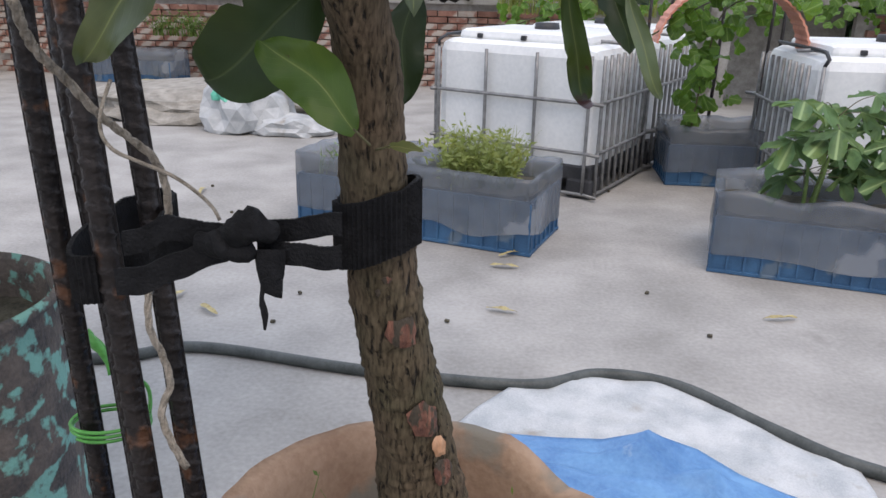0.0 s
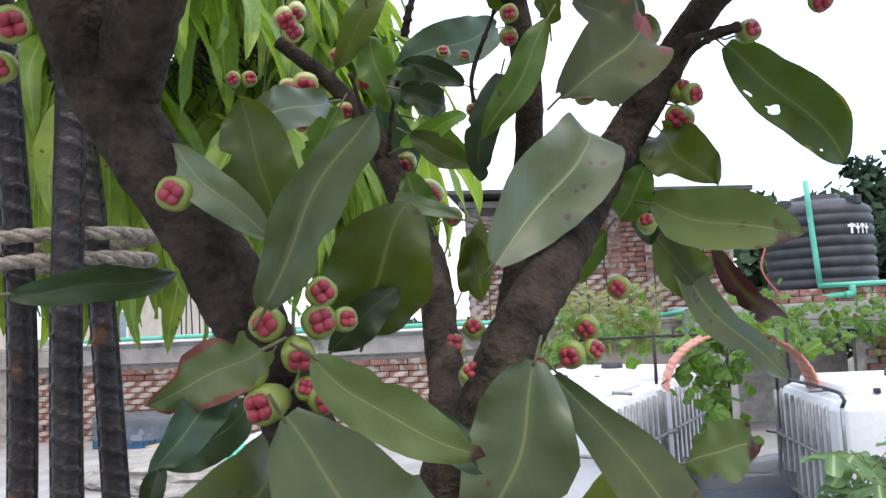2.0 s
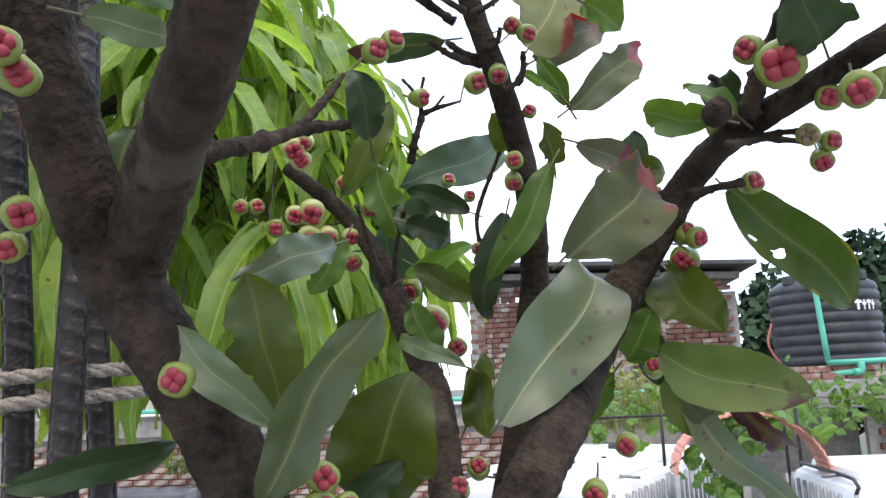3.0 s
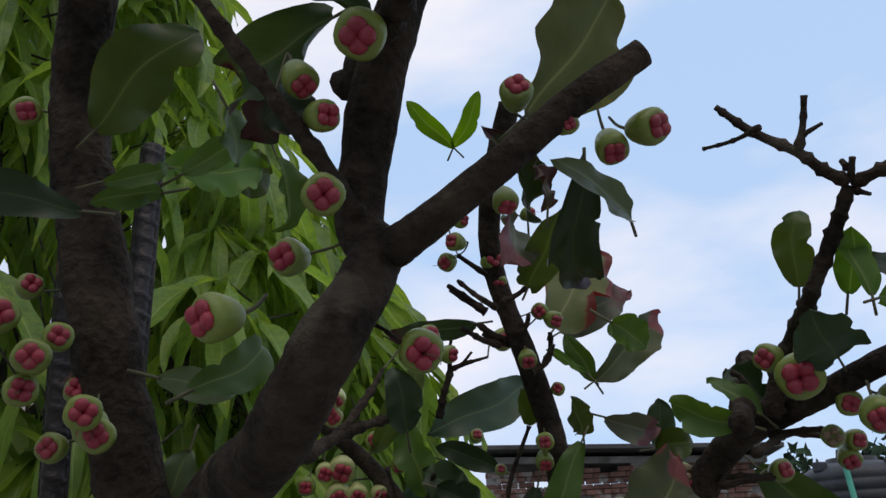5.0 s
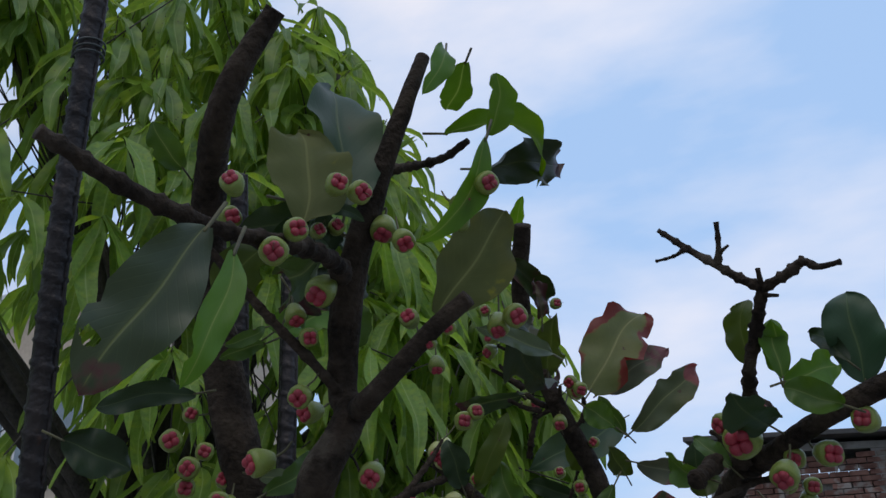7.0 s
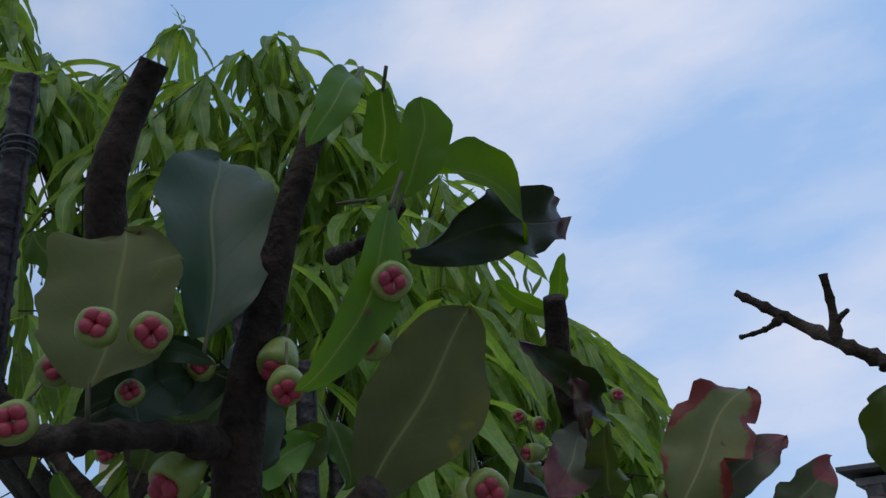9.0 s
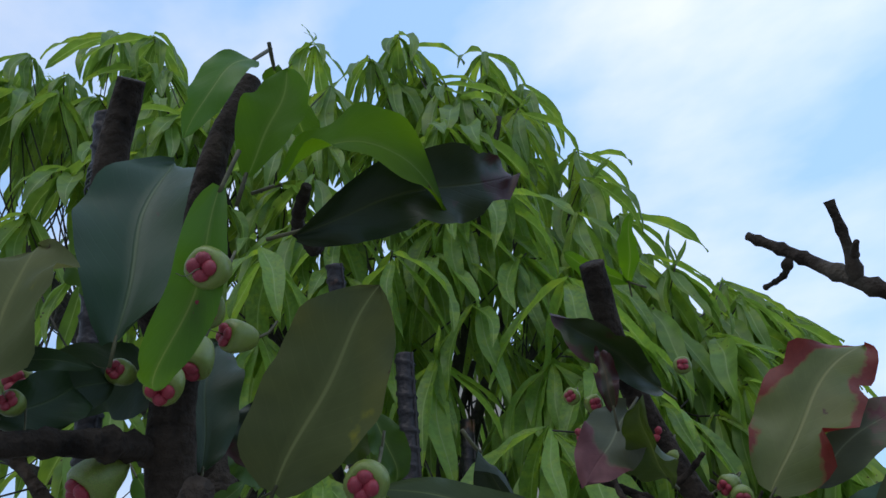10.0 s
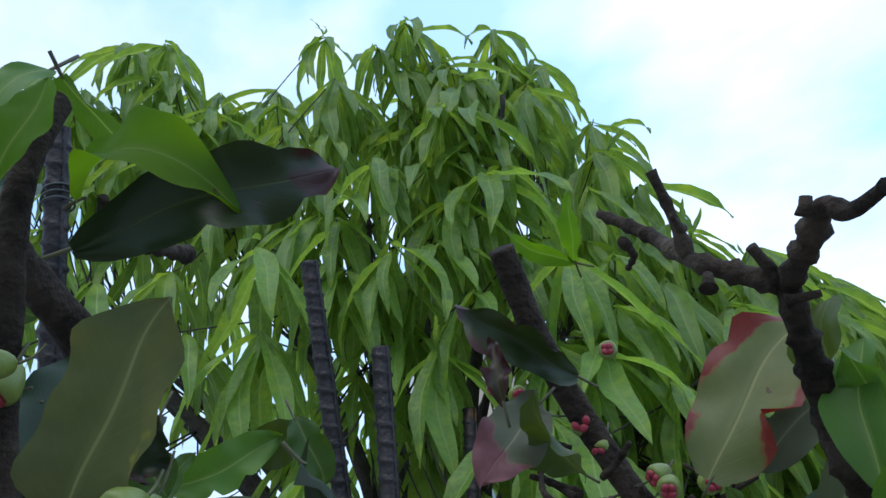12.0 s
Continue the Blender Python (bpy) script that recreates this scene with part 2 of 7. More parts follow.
    warm = n.new("ShaderNodeHueSaturation")
    warm.inputs["Value"].default_value, warm.inputs["Saturation"].default_value, warm.inputs["Hue"].default_value = 1.6, 1.1, 0.485
    l.new(colour, warm.inputs["Color"])
    l.new(warm.outputs["Color"], tr.inputs["Color"])
    ms = n.new("ShaderNodeMixShader")
    ms.inputs[0].default_value = glow
    l.new(p.outputs["BSDF"], ms.inputs[1])
    l.new(tr.outputs["BSDF"], ms.inputs[2])
    out = ms.outputs[0]
    if eaten:
        # ragged holes that insects have eaten
        hv = n.new("ShaderNodeTexVoronoi")
        hv.inputs["Scale"].default_value = 38
        l.new(co.outputs["Object"], hv.inputs["Vector"])
        rag = math_("MULTIPLY_ADD", math_("SUBTRACT", fine.outputs["Fac"], 0.5), 0.25, hv.outputs["Distance"])
        hole = math_("MULTIPLY", math_("LESS_THAN", rag, eaten), math_("GREATER_THAN", big.outputs["Fac"], 0.52))
        clear = n.new("ShaderNodeBsdfTransparent")
        hm = n.new("ShaderNodeMixShader")
        l.new(hole, hm.inputs[0])
        l.new(out, hm.inputs[1])
        l.new(clear.outputs["BSDF"], hm.inputs[2])
        out = hm.outputs[0]
    l.new(out, n["Material Output"].inputs["Surface"])
    return mat


BROWN, PINK, DEAD = (0.060, 0.022, 0.012), (0.27, 0.075, 0.065), (0.055, 0.018, 0.014)
LEAF = {
    "green": leaf_mat("leaf green", (0.060, 0.118, 0.017), (0.14, 0.19, 0.05), rough=0.36),
    # the green leaf again, with the crown's inner shade put into its colour
    "dark": leaf_mat("leaf shaded green", (0.019, 0.038, 0.010), (0.048, 0.072, 0.024), glow=0.15),
    # the lit copy: sky sheen on upper faces is mixed into this greyish base
    "light": leaf_mat("leaf sky-lit green", (0.070, 0.100, 0.036), (0.17, 0.20, 0.068), glow=0.18, rough=0.34, spec=0.9),
    "yellow": leaf_mat("leaf yellow green", (0.092, 0.118, 0.020), (0.16, 0.18, 0.043), glow=0.35),
    "olive": leaf_mat("leaf olive", (0.052, 0.076, 0.012), (0.09, 0.115, 0.026), glow=0.34, rough=0.36),
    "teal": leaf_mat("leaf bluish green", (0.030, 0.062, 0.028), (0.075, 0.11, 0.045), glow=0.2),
    "fresh": leaf_mat("young fresh leaf", (0.085, 0.175, 0.018), (0.17, 0.25, 0.05), glow=0.55, rough=0.55, spec=0.15),
    "bright": leaf_mat("leaf fresh green", (0.080, 0.175, 0.020), (0.19, 0.27, 0.06), glow=0.35),
    "back": leaf_mat("leaf pale underside", (0.115, 0.128, 0.046), (0.19, 0.195, 0.075), glow=0.36, rough=0.65, spec=0.25, speck=0.36),
    "browntip": leaf_mat("leaf with a brown tip", (0.066, 0.100, 0.024), (0.14, 0.165, 0.055), BROWN, "tip", 0.90),
    "brownedge": leaf_mat("leaf with brown edges", (0.066, 0.092, 0.027), (0.13, 0.145, 0.05), (0.15, 0.05, 0.03), "edge", 0.90),
    "brownend": leaf_mat("leaf with a dry end", (0.034, 0.060, 0.015), (0.092, 0.115, 0.038), DEAD, "tip", 0.80),
    "pinktip": leaf_mat("leaf with a pink tip", (0.074, 0.088, 0.036), (0.147, 0.16, 0.065), PINK, "tip", 0.80, rough=0.5),
    "pinkedge": leaf_mat("leaf with red edges", (0.125, 0.140, 0.036), (0.21, 0.205, 0.07), (0.20, 0.038, 0.022), "edge", 0.76, glow=0.28),
    "dry": leaf_mat("withered leaf", (0.050, 0.040, 0.012), (0.08, 0.05, 0.02), DEAD, "edge", 0.42, glow=0.15),
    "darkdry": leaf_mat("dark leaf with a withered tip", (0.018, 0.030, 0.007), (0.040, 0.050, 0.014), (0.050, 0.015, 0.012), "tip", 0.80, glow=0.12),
    "holes": leaf_mat("leaf eaten by insects", (0.035, 0.064, 0.012), (0.080, 0.112, 0.033), (0.2, 0.17, 0.03), "edge", 1.1, eaten=0.22),
    "nibbled": leaf_mat("leaf with a reddish edge and holes", (0.044, 0.064, 0.024), (0.155, 0.175, 0.060), (0.12, 0.035, 0.034), "tip", 0.90, glow=0.16, rough=0.40, spec=0.7, eaten=0.17),
    "pinkgrey": leaf_mat("greyish leaf with a pink end", (0.115, 0.120, 0.066), (0.19, 0.19, 0.11), (0.20, 0.075, 0.075), "tip", 0.72, rough=0.5, glow=0.12),
    "mango": leaf_mat("mango leaf", (0.195, 0.318, 0.062), (0.35, 0.45, 0.15), glow=0.52, rough=0.34),
}
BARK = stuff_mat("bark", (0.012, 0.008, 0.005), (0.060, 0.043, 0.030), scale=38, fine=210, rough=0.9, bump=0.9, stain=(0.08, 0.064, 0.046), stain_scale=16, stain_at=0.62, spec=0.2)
TRUNK, tn, tl, tp = nodes_of("trunk bark")
t_co, t_map = tn.new("ShaderNodeTexCoord"), tn.new("ShaderNodeMapping")
t_map.inputs["Scale"].default_value = (1, 1, 0.22)
tl.new(t_co.outputs["Object"], t_map.inputs["Vector"])
t_crack, t_grain, t_moss, t_fine = [tn.new("ShaderNodeTexNoise") for _ in range(4)]
for node, scale, detail, src in ((t_crack, 230, 3, t_map), (t_grain, 320, 4, t_map), (t_moss, 14, 4, None), (t_fine, 90, 6, None)):
    node.inputs["Scale"].default_value, node.inputs["Detail"].default_value = scale, detail
    tl.new(src.outputs["Vector"] if src else t_co.outputs["Object"], node.inputs["Vector"])


def ramp_of(n, l, src, stops):
    r = n.new("ShaderNodeValToRGB")
    e = r.color_ramp.elements
    while len(e) < len(stops):
        e.new(0.5)
    for k, (at, c) in enumerate(stops):
        e[k].position, e[k].color = at, rgb(c)
    l.new(src, r.inputs["Fac"])
    return r.outputs["Color"]


t_bark = ramp_of(tn, tl, t_grain.outputs["Fac"], [(0.34, (0.050, 0.038, 0.025)), (0.68, (0.120, 0.094, 0.066))])
t_tint = tn.new("ShaderNodeMix")
t_tint.data_type, t_tint.blend_type = "RGBA", "MULTIPLY"
t_tint.inputs[0].default_value = 0.8
tl.new(t_bark, t_tint.inputs[6])
tl.new(ramp_of(tn, tl, t_moss.outputs["Fac"], [(0.36, (0.78, 0.84, 0.68)), (0.64, (1.15, 1.0, 0.90))]), t_tint.inputs[7])
t_dark = tn.new("ShaderNodeMix")
t_dark.data_type = "RGBA"
tl.new(ramp_of(tn, tl, t_crack.outputs["Fac"], [(0.35, (1, 1, 1)), (0.40, (0, 0, 0))]), t_dark.inputs[0])
tl.new(t_tint.outputs[2], t_dark.inputs[6])
t_dark.inputs[7].default_value = (0.018, 0.014, 0.010, 1)
tl.new(t_dark.outputs[2], tp.inputs["Base Color"])
t_h = tn.new("ShaderNodeMath")
t_h.operation = "MINIMUM"
t_h.inputs[1].default_value = 0.46
tl.new(t_crack.outputs["Fac"], t_h.inputs[0])
t_bump = tn.new("ShaderNodeBump")
t_bump.inputs["Strength"].default_value, t_bump.inputs["Distance"].default_value = 1.0, 0.02
tl.new(t_h.outputs[0], t_bump.inputs["Height"])
tl.new(t_bump.outputs["Normal"], tp.inputs["Normal"])
tp.inputs["Roughness"].default_value, tp.inputs["Specular IOR Level"].default_value = 0.92, 0.2
WOUND = stuff_mat("raw inner bark", (0.07, 0.024, 0.016), (0.26, 0.11, 0.07), scale=90, fine=300, rough=0.9, bump=1.0, stain=(0.06, 0.045, 0.03), stain_scale=120, stain_at=0.50, stretch=(1, 1, 0.35))
PEEL = stuff_mat("fresh peeled wood", (0.42, 0.20, 0.10), (0.62, 0.36, 0.22), scale=40, fine=220, rough=0.8, bump=0.6, stretch=(1, 1, 0.3))
STALK = stuff_mat("fruit stalk", (0.045, 0.040, 0.016), (0.11, 0.10, 0.035), scale=60, rough=0.6, bump=0.2)
JAMBU = stuff_mat("jambu skin", (0.095, 0.145, 0.018), (0.23, 0.28, 0.05), scale=55, fine=260, rough=0.36, bump=0.15, stain=(0.20, 0.085, 0.045), stain_scale=70, stain_at=0.60, island=0.25)
JAMBU_PALE = stuff_mat("pale jambu skin", (0.28, 0.32, 0.09), (0.48, 0.46, 0.20), scale=50, fine=260, rough=0.4, bump=0.1, island=0.12)
CALYX = stuff_mat("pink calyx", (0.18, 0.008, 0.020), (0.38, 0.034, 0.050), scale=45, fine=220, rough=0.45, bump=0.2, stain=(0.16, 0.02, 0.03), stain_scale=60, stain_at=0.64, island=0.2)
WILT = stuff_mat("wilted calyx", (0.10, 0.06, 0.03), (0.36, 0.26, 0.16), scale=60, rough=0.7, bump=0.4)
MANGO_BARK = stuff_mat("mango bark", (0.022, 0.018, 0.014), (0.075, 0.062, 0.048), scale=18, fine=120, rough=0.9, bump=0.8)
STEEL = stuff_mat("rusted rebar", (0.012, 0.010, 0.010), (0.040, 0.032, 0.029), scale=26, fine=200, rough=0.46, metal=0.55, bump=0.4, stain=(0.12, 0.055, 0.03), stain_scale=20, stain_at=0.63)
ROPE = stuff_mat("jute rope", (0.15, 0.125, 0.095), (0.36, 0.31, 0.25), scale=90, fine=400, rough=0.95, bump=0.7)
STRAP = stuff_mat("black webbing", (0.003, 0.003, 0.0035), (0.011, 0.011, 0.012), scale=60, fine=420, rough=0.85, bump=0.6, spec=0.25)
CONCRETE = stuff_mat("concrete floor", (0.23, 0.22, 0.205), (0.37, 0.355, 0.335), scale=2.4, fine=55, rough=0.88, bump=0.25, stain=(0.19, 0.18, 0.165), stain_scale=1.1, stain_at=0.66)
CEMENT = stuff_mat("grey cement", (0.21, 0.20, 0.185), (0.36, 0.345, 0.32), scale=5, fine=70, rough=0.9, bump=0.4, stain=(0.15, 0.14, 0.12), stain_scale=2.5, stain_at=0.58)
BRICK = stuff_mat("red brick", (0.15, 0.062, 0.045), (0.30, 0.155, 0.115), scale=9, fine=90, rough=0.9, bump=0.5, stain=(0.36, 0.31, 0.27), stain_scale=5, stain_at=0.54, island=0.42)
MORTAR = stuff_mat("mortar", (0.25, 0.23, 0.205), (0.42, 0.39, 0.355), scale=14, fine=120, rough=0.95, bump=0.5)
POLY = stuff_mat("white polyethylene", (0.60, 0.62, 0.62), (0.74, 0.75, 0.74), scale=2.5, fine=40, rough=0.42, bump=0.06)
GALV = stuff_mat("galvanised tube", (0.17, 0.17, 0.17), (0.30, 0.30, 0.295), scale=20, fine=150, rough=0.5, metal=0.55, bump=0.15)
BLACKP = stuff_mat("black plastic", (0.016, 0.017, 0.019), (0.042, 0.043, 0.047), scale=7, fine=80, rough=0.55, bump=0.12)
CRATE = stuff_mat("blue crate plastic", (0.016, 0.068, 0.145), (0.034, 0.12, 0.23), scale=9, fine=110, rough=0.5, bump=0.15, stain=(0.10, 0.15, 0.20), stain_scale=6, stain_at=0.6)
TARP = stuff_mat("blue plastic sheet", (0.045, 0.16, 0.36), (0.11, 0.28, 0.50), scale=8, fine=80, rough=0.42, bump=0.4, stain=(0.30, 0.38, 0.46), stain_scale=5, stain_at=0.6)
SACK = stuff_mat("white sack cloth", (0.33, 0.35, 0.36), (0.52, 0.53, 0.53), scale=9, fine=160, rough=0.75, bump=0.5, stain=(0.30, 0.28, 0.25), stain_scale=4, stain_at=0.62)
LINER = stuff_mat("grey plastic liner", (0.12, 0.138, 0.16), (0.21, 0.23, 0.25), scale=4, fine=16, rough=0.22, bump=0.45, stain=(0.32, 0.34, 0.36), stain_scale=2.6, stain_at=0.60)
# the film is thin: the crate shows through it faintly
l_nt = LINER.node_tree
l_mix, l_clear = l_nt.nodes.new("ShaderNodeMixShader"), l_nt.nodes.new("ShaderNodeBsdfTransparent")
l_mix.inputs[0].default_value = 0.42
l_nt.links.new(l_nt.nodes["Principled BSDF"].outputs["BSDF"], l_mix.inputs[1])
l_nt.links.new(l_clear.outputs["BSDF"], l_mix.inputs[2])
l_nt.links.new(l_mix.outputs[0], l_nt.nodes["Material Output"].inputs["Surface"])
SOIL = stuff_mat("soil", (0.040, 0.034, 0.024), (0.115, 0.10, 0.07), scale=30, fine=160, rough=0.95, bump=1.0)
CLAY = stuff_mat("terracotta", (0.23, 0.135, 0.085), (0.37, 0.245, 0.165), scale=9, fine=110, rough=0.85, bump=0.3, stain=(0.19, 0.165, 0.13), stain_scale=6, stain_at=0.58)
DRUM = stuff_mat("rusty drum with green paint", (0.030, 0.026, 0.024), (0.125, 0.095, 0.075), scale=14, fine=110, rough=0.75, bump=0.6, stain=(0.14, 0.33, 0.27), stain_scale=22, stain_at=0.53)
TEAL = stuff_mat("green pipe", (0.055, 0.36, 0.255), (0.10, 0.50, 0.36), scale=8, fine=90, rough=0.4, bump=0.08)
ORANGE = stuff_mat("orange corrugated plastic", (0.42, 0.135, 0.085), (0.62, 0.255, 0.17), scale=9, fine=90, rough=0.55, bump=0.2)
GREENTIE = stuff_mat("green plastic string", (0.035, 0.21, 0.035), (0.08, 0.36, 0.07), scale=40, fine=200, rough=0.5, bump=0.2)
HOSE = stuff_mat("dark hose", (0.030, 0.036, 0.034), (0.075, 0.083, 0.078), scale=14, fine=120, rough=0.55, bump=0.15)
WEED = leaf_mat("weed leaf", (0.085, 0.16, 0.035), (0.2, 0.3, 0.1), glow=0.3)
OKRA = leaf_mat("broad lobed leaf", (0.085, 0.165, 0.062), (0.27, 0.37, 0.17), glow=0.25, rough=0.6)
VINE = leaf_mat("vine leaf", (0.075, 0.17, 0.028), (0.17, 0.28, 0.07), glow=0.35)
FAR = stuff_mat("distant foliage", (0.012, 0.026, 0.014), (0.050, 0.085, 0.045), scale=1.5, fine=12, rough=0.9, bump=0.5, island=0.35, spec=0.1)
PAINT = stuff_mat("cream plaster", (0.50, 0.40, 0.30), (0.66, 0.55, 0.43), scale=1.2, fine=20, rough=0.9, bump=0.1)
GLASS = stuff_mat("window glass", (0.16, 0.22, 0.26), (0.28, 0.35, 0.39), scale=1.0, fine=9, rough=0.12, bump=0.02)
TIN = stuff_mat("dark roof sheet", (0.045, 0.042, 0.040), (0.10, 0.095, 0.09), scale=4, fine=50, rough=0.6, metal=0.3, bump=0.3)
WHITE = stuff_mat("white paint", (0.70, 0.70, 0.69), (0.82, 0.82, 0.81), scale=8, fine=90, rough=0.6, bump=0.05)
STRAW = stuff_mat("dry stalks", (0.25, 0.20, 0.09), (0.50, 0.42, 0.22), scale=30, fine=150, rough=0.9, bump=0.4)

# ---- ground and walls ----


def grid_sheet(x0, x1, y0, y1, nx, ny, height):
    verts = [(x0 + (x1 - x0) * i / nx, y0 + (y1 - y0) * j / ny, height(x0 + (x1 - x0) * i / nx, y0 + (y1 - y0) * j / ny)) for j in range(ny + 1) for i in range(nx + 1)]
    faces = [(j * (nx + 1) + i, j * (nx + 1) + i + 1, (j + 1) * (nx + 1) + i + 1, (j + 1) * (nx + 1) + i) for j in range(ny) for i in range(nx)]
    return mesh_of(verts, faces)


floor = part("floor", grid_sheet(-12, 10, -6, 11.5, 60, 48, lambda x, y: 0.006 * noise.noise(Vector((x * 0.8, y * 0.8, 0)))), CONCRETE)
tagged(floor, "pale worn concrete floor of a flat roof", "floor", kind="structure")
land = part("ground", grid_sheet(-900, 900, -900, 900, 8, 8, lambda x, y: -9.0), stuff_mat("far land", (0.05, 0.07, 0.035), (0.13, 0.13, 0.09), scale=0.05, fine=0.7, rough=0.95))
tagged(land, "dusty green land far below the roof", "ground", kind="structure")
slab = part("roof_slab", box_mesh(22, 17.5, 0.4, pose(-1, 2.75, -0.215)), CEMENT)
tagged(slab, "grey concrete edge of the roof slab", "roof slab", kind="structure")


def brick_wall(parent, x0, x1, y, z0, z1, singly, seed, depth=0.11):
    """Courses of real bricks, proud of their mortar; the first few hundred are parts, the rest one mesh."""
    r = random.Random(seed)
    me = [box_mesh(0.235, depth, 0.066, None, 0.004) for _ in range(3)]
    data = []
    for k, bm in enumerate(me):
        for p in bm.verts:
            p.co += Vector((r.uniform(-1, 1), r.uniform(-1, 1), r.uniform(-1, 1))) * 0.002
        d = bpy.data.meshes.new("brick")
        bm.to_mesh(d)
        bm.free()
        d.materials.append(BRICK)
        data.append(d)
    rest_v, rest_f = [], []
    row, z, count = 0, z0 + 0.035, 0
    while z < z1 - 0.02:
        x = x0 + (0.12 if row % 2 else 0.0) + 0.12
        while x < x1 - 0.1:
            m = pose(x + r.uniform(-0.004, 0.004), y + r.uniform(-0.006, 0.004), z + r.uniform(-0.002, 0.002), 0, 0, r.uniform(-0.8, 0.8))
            d = data[r.randrange(3)]
            if r.random() > 0.015:
                if count < singly:
                    part("brick", d, None, parent, m=m)
                else:
                    o = len(rest_v)
                    rest_v += [m @ q.co for q in d.vertices]
                    rest_f += [tuple(o + i for i in f.vertices) for f in d.polygons]
                count += 1
            x += 0.249
        z += 0.078
        row += 1
    if rest_v:
        tagged(part("brickwork", mesh_of(rest_v, rest_f, False), BRICK, parent), kind="stuff")


# ---- the jambu tree in its pot ----
TREE = thing("rose_apple_tree", "potted rose apple tree with leathery leaves and small pink-tipped green fruits", "fruit tree")


def limb(kind, points, radii, mat=None):
    big = max(radii) > 0.008
    me = tube(points, radii, 20 if big else 10, 0.0022 if big else 0.003, 0.085 if big else 0.20, len(points), rings=0.020 if big else 0.07, knots=0.0 if big else 0.42)
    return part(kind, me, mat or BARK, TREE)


def leaf_shape(length, width, bend, fold, wave, seed, twist=0.0, blunt=0.58, nl=22, nw=10, roll=0.0, bites=0, hook=0.0):
    """A leaf along +y with its face to +z: bend arches it, fold turns its halves up, roll curls its tip,
    hook swings it sideways, and bites are notches that insects left in its margin."""
    r = random.Random(seed)
    ph, ph2, ph3 = r.uniform(0, 6), r.uniform(0, 6), r.uniform(0, 6)
    lean = r.uniform(-0.07, 0.07) + hook
    skew = r.uniform(-0.3, 0.3)
    side_fold = (fold * r.uniform(0.3, 1.7), fold * r.uniform(0.3, 1.7))
    belly = r.uniform(0.86, 1.04)
    notch = [(r.choice((-1, 1)), r.uniform(0.25, 0.95), r.uniform(0.02, 0.05), r.uniform(0.15, 0.45)) for _ in range(bites)]
    verts, uvs, faces = [], [], []
    for j in range(nl + 1):
        s = j / nl
        half = 0.5 * width * max(0.0, math.sin(math.pi * min(1, 0.015 + 0.985 * s) ** belly)) ** blunt
        half *= 1 - 0.22 * max(0.0, (s - 0.88) / 0.12) ** 1.5
        y = length * s
        z = -length * bend * 0.5 * (4 * (s - 0.5) ** 2 - 1) * 0.5 * (1 + skew * (s - 0.5) * 2)
        if roll and s > 0.72:
            k = (s - 0.72) / 0.28
            y -= length * 0.10 * roll * k * k
            z -= length * 0.20 * roll * k * k
        x0 = lean * length * math.sin(math.pi * s) + 0.012 * length * math.sin(s * 9 + ph3)
        for i in range(nw + 1):
            u = i / nw * 2 - 1
            reach = half
            for sg, at, wide, deep in notch:
                if sg * u > 0:
                    reach *= 1 - deep * math.exp(-((s - at) / wide) ** 2) * abs(u)
            au = abs(u)
            ripple = wave * width * (au ** 1.6 * (math.sin(s * 10 + ph + u * 1.4) + 0.55 * math.sin(s * 21 + ph2 - u * 2)) + 0.35 * au * math.sin(s * 5 + ph3 + u))
            quilt = 0.004 * width * math.sin(s * 70 - au * 22) * (1 - au) * au * 4
            tw = twist * (s - 0.3)
            lift = side_fold[0 if u < 0 else 1] * (1.15 - 0.5 * s)
            px, pz = u * reach * (1 - 0.25 * min(1.0, abs(lift)) * au), au ** 1.25 * half * lift + ripple + quilt
            nick = 1 + 0.05 * noise.noise(Vector((s * 9, seed * 3.1, u))) + 0.03 * noise.noise(Vector((s * 31, seed * 1.7, u)))
            verts.append((x0 + (px * math.cos(tw) - pz * math.sin(tw)) * nick, y, z + px * math.sin(tw) + pz * math.cos(tw)))
            uvs.append((i / nw, s))
    for j in range(nl):
        for i in range(nw):
            a = j * (nw + 1) + i
            faces.append((a, a + 1, a + nw + 2, a + nw + 1))
    return mesh_of(verts, faces, True, uvs)


def along(base, tip, face):
    """The pose that lays +y from base to tip, with +z as near to face as may be."""
    base, tip = Vector(base), Vector(tip)
    y = (tip - base).normalized()
    z = Vector(face)
    z = (z - y * z.dot(y)).normalized()
    x = y.cross(z)
    m = Matrix((x, y, z)).transposed().to_4x4()
    m.translation = base
    return m


LEAF_NO = [0]


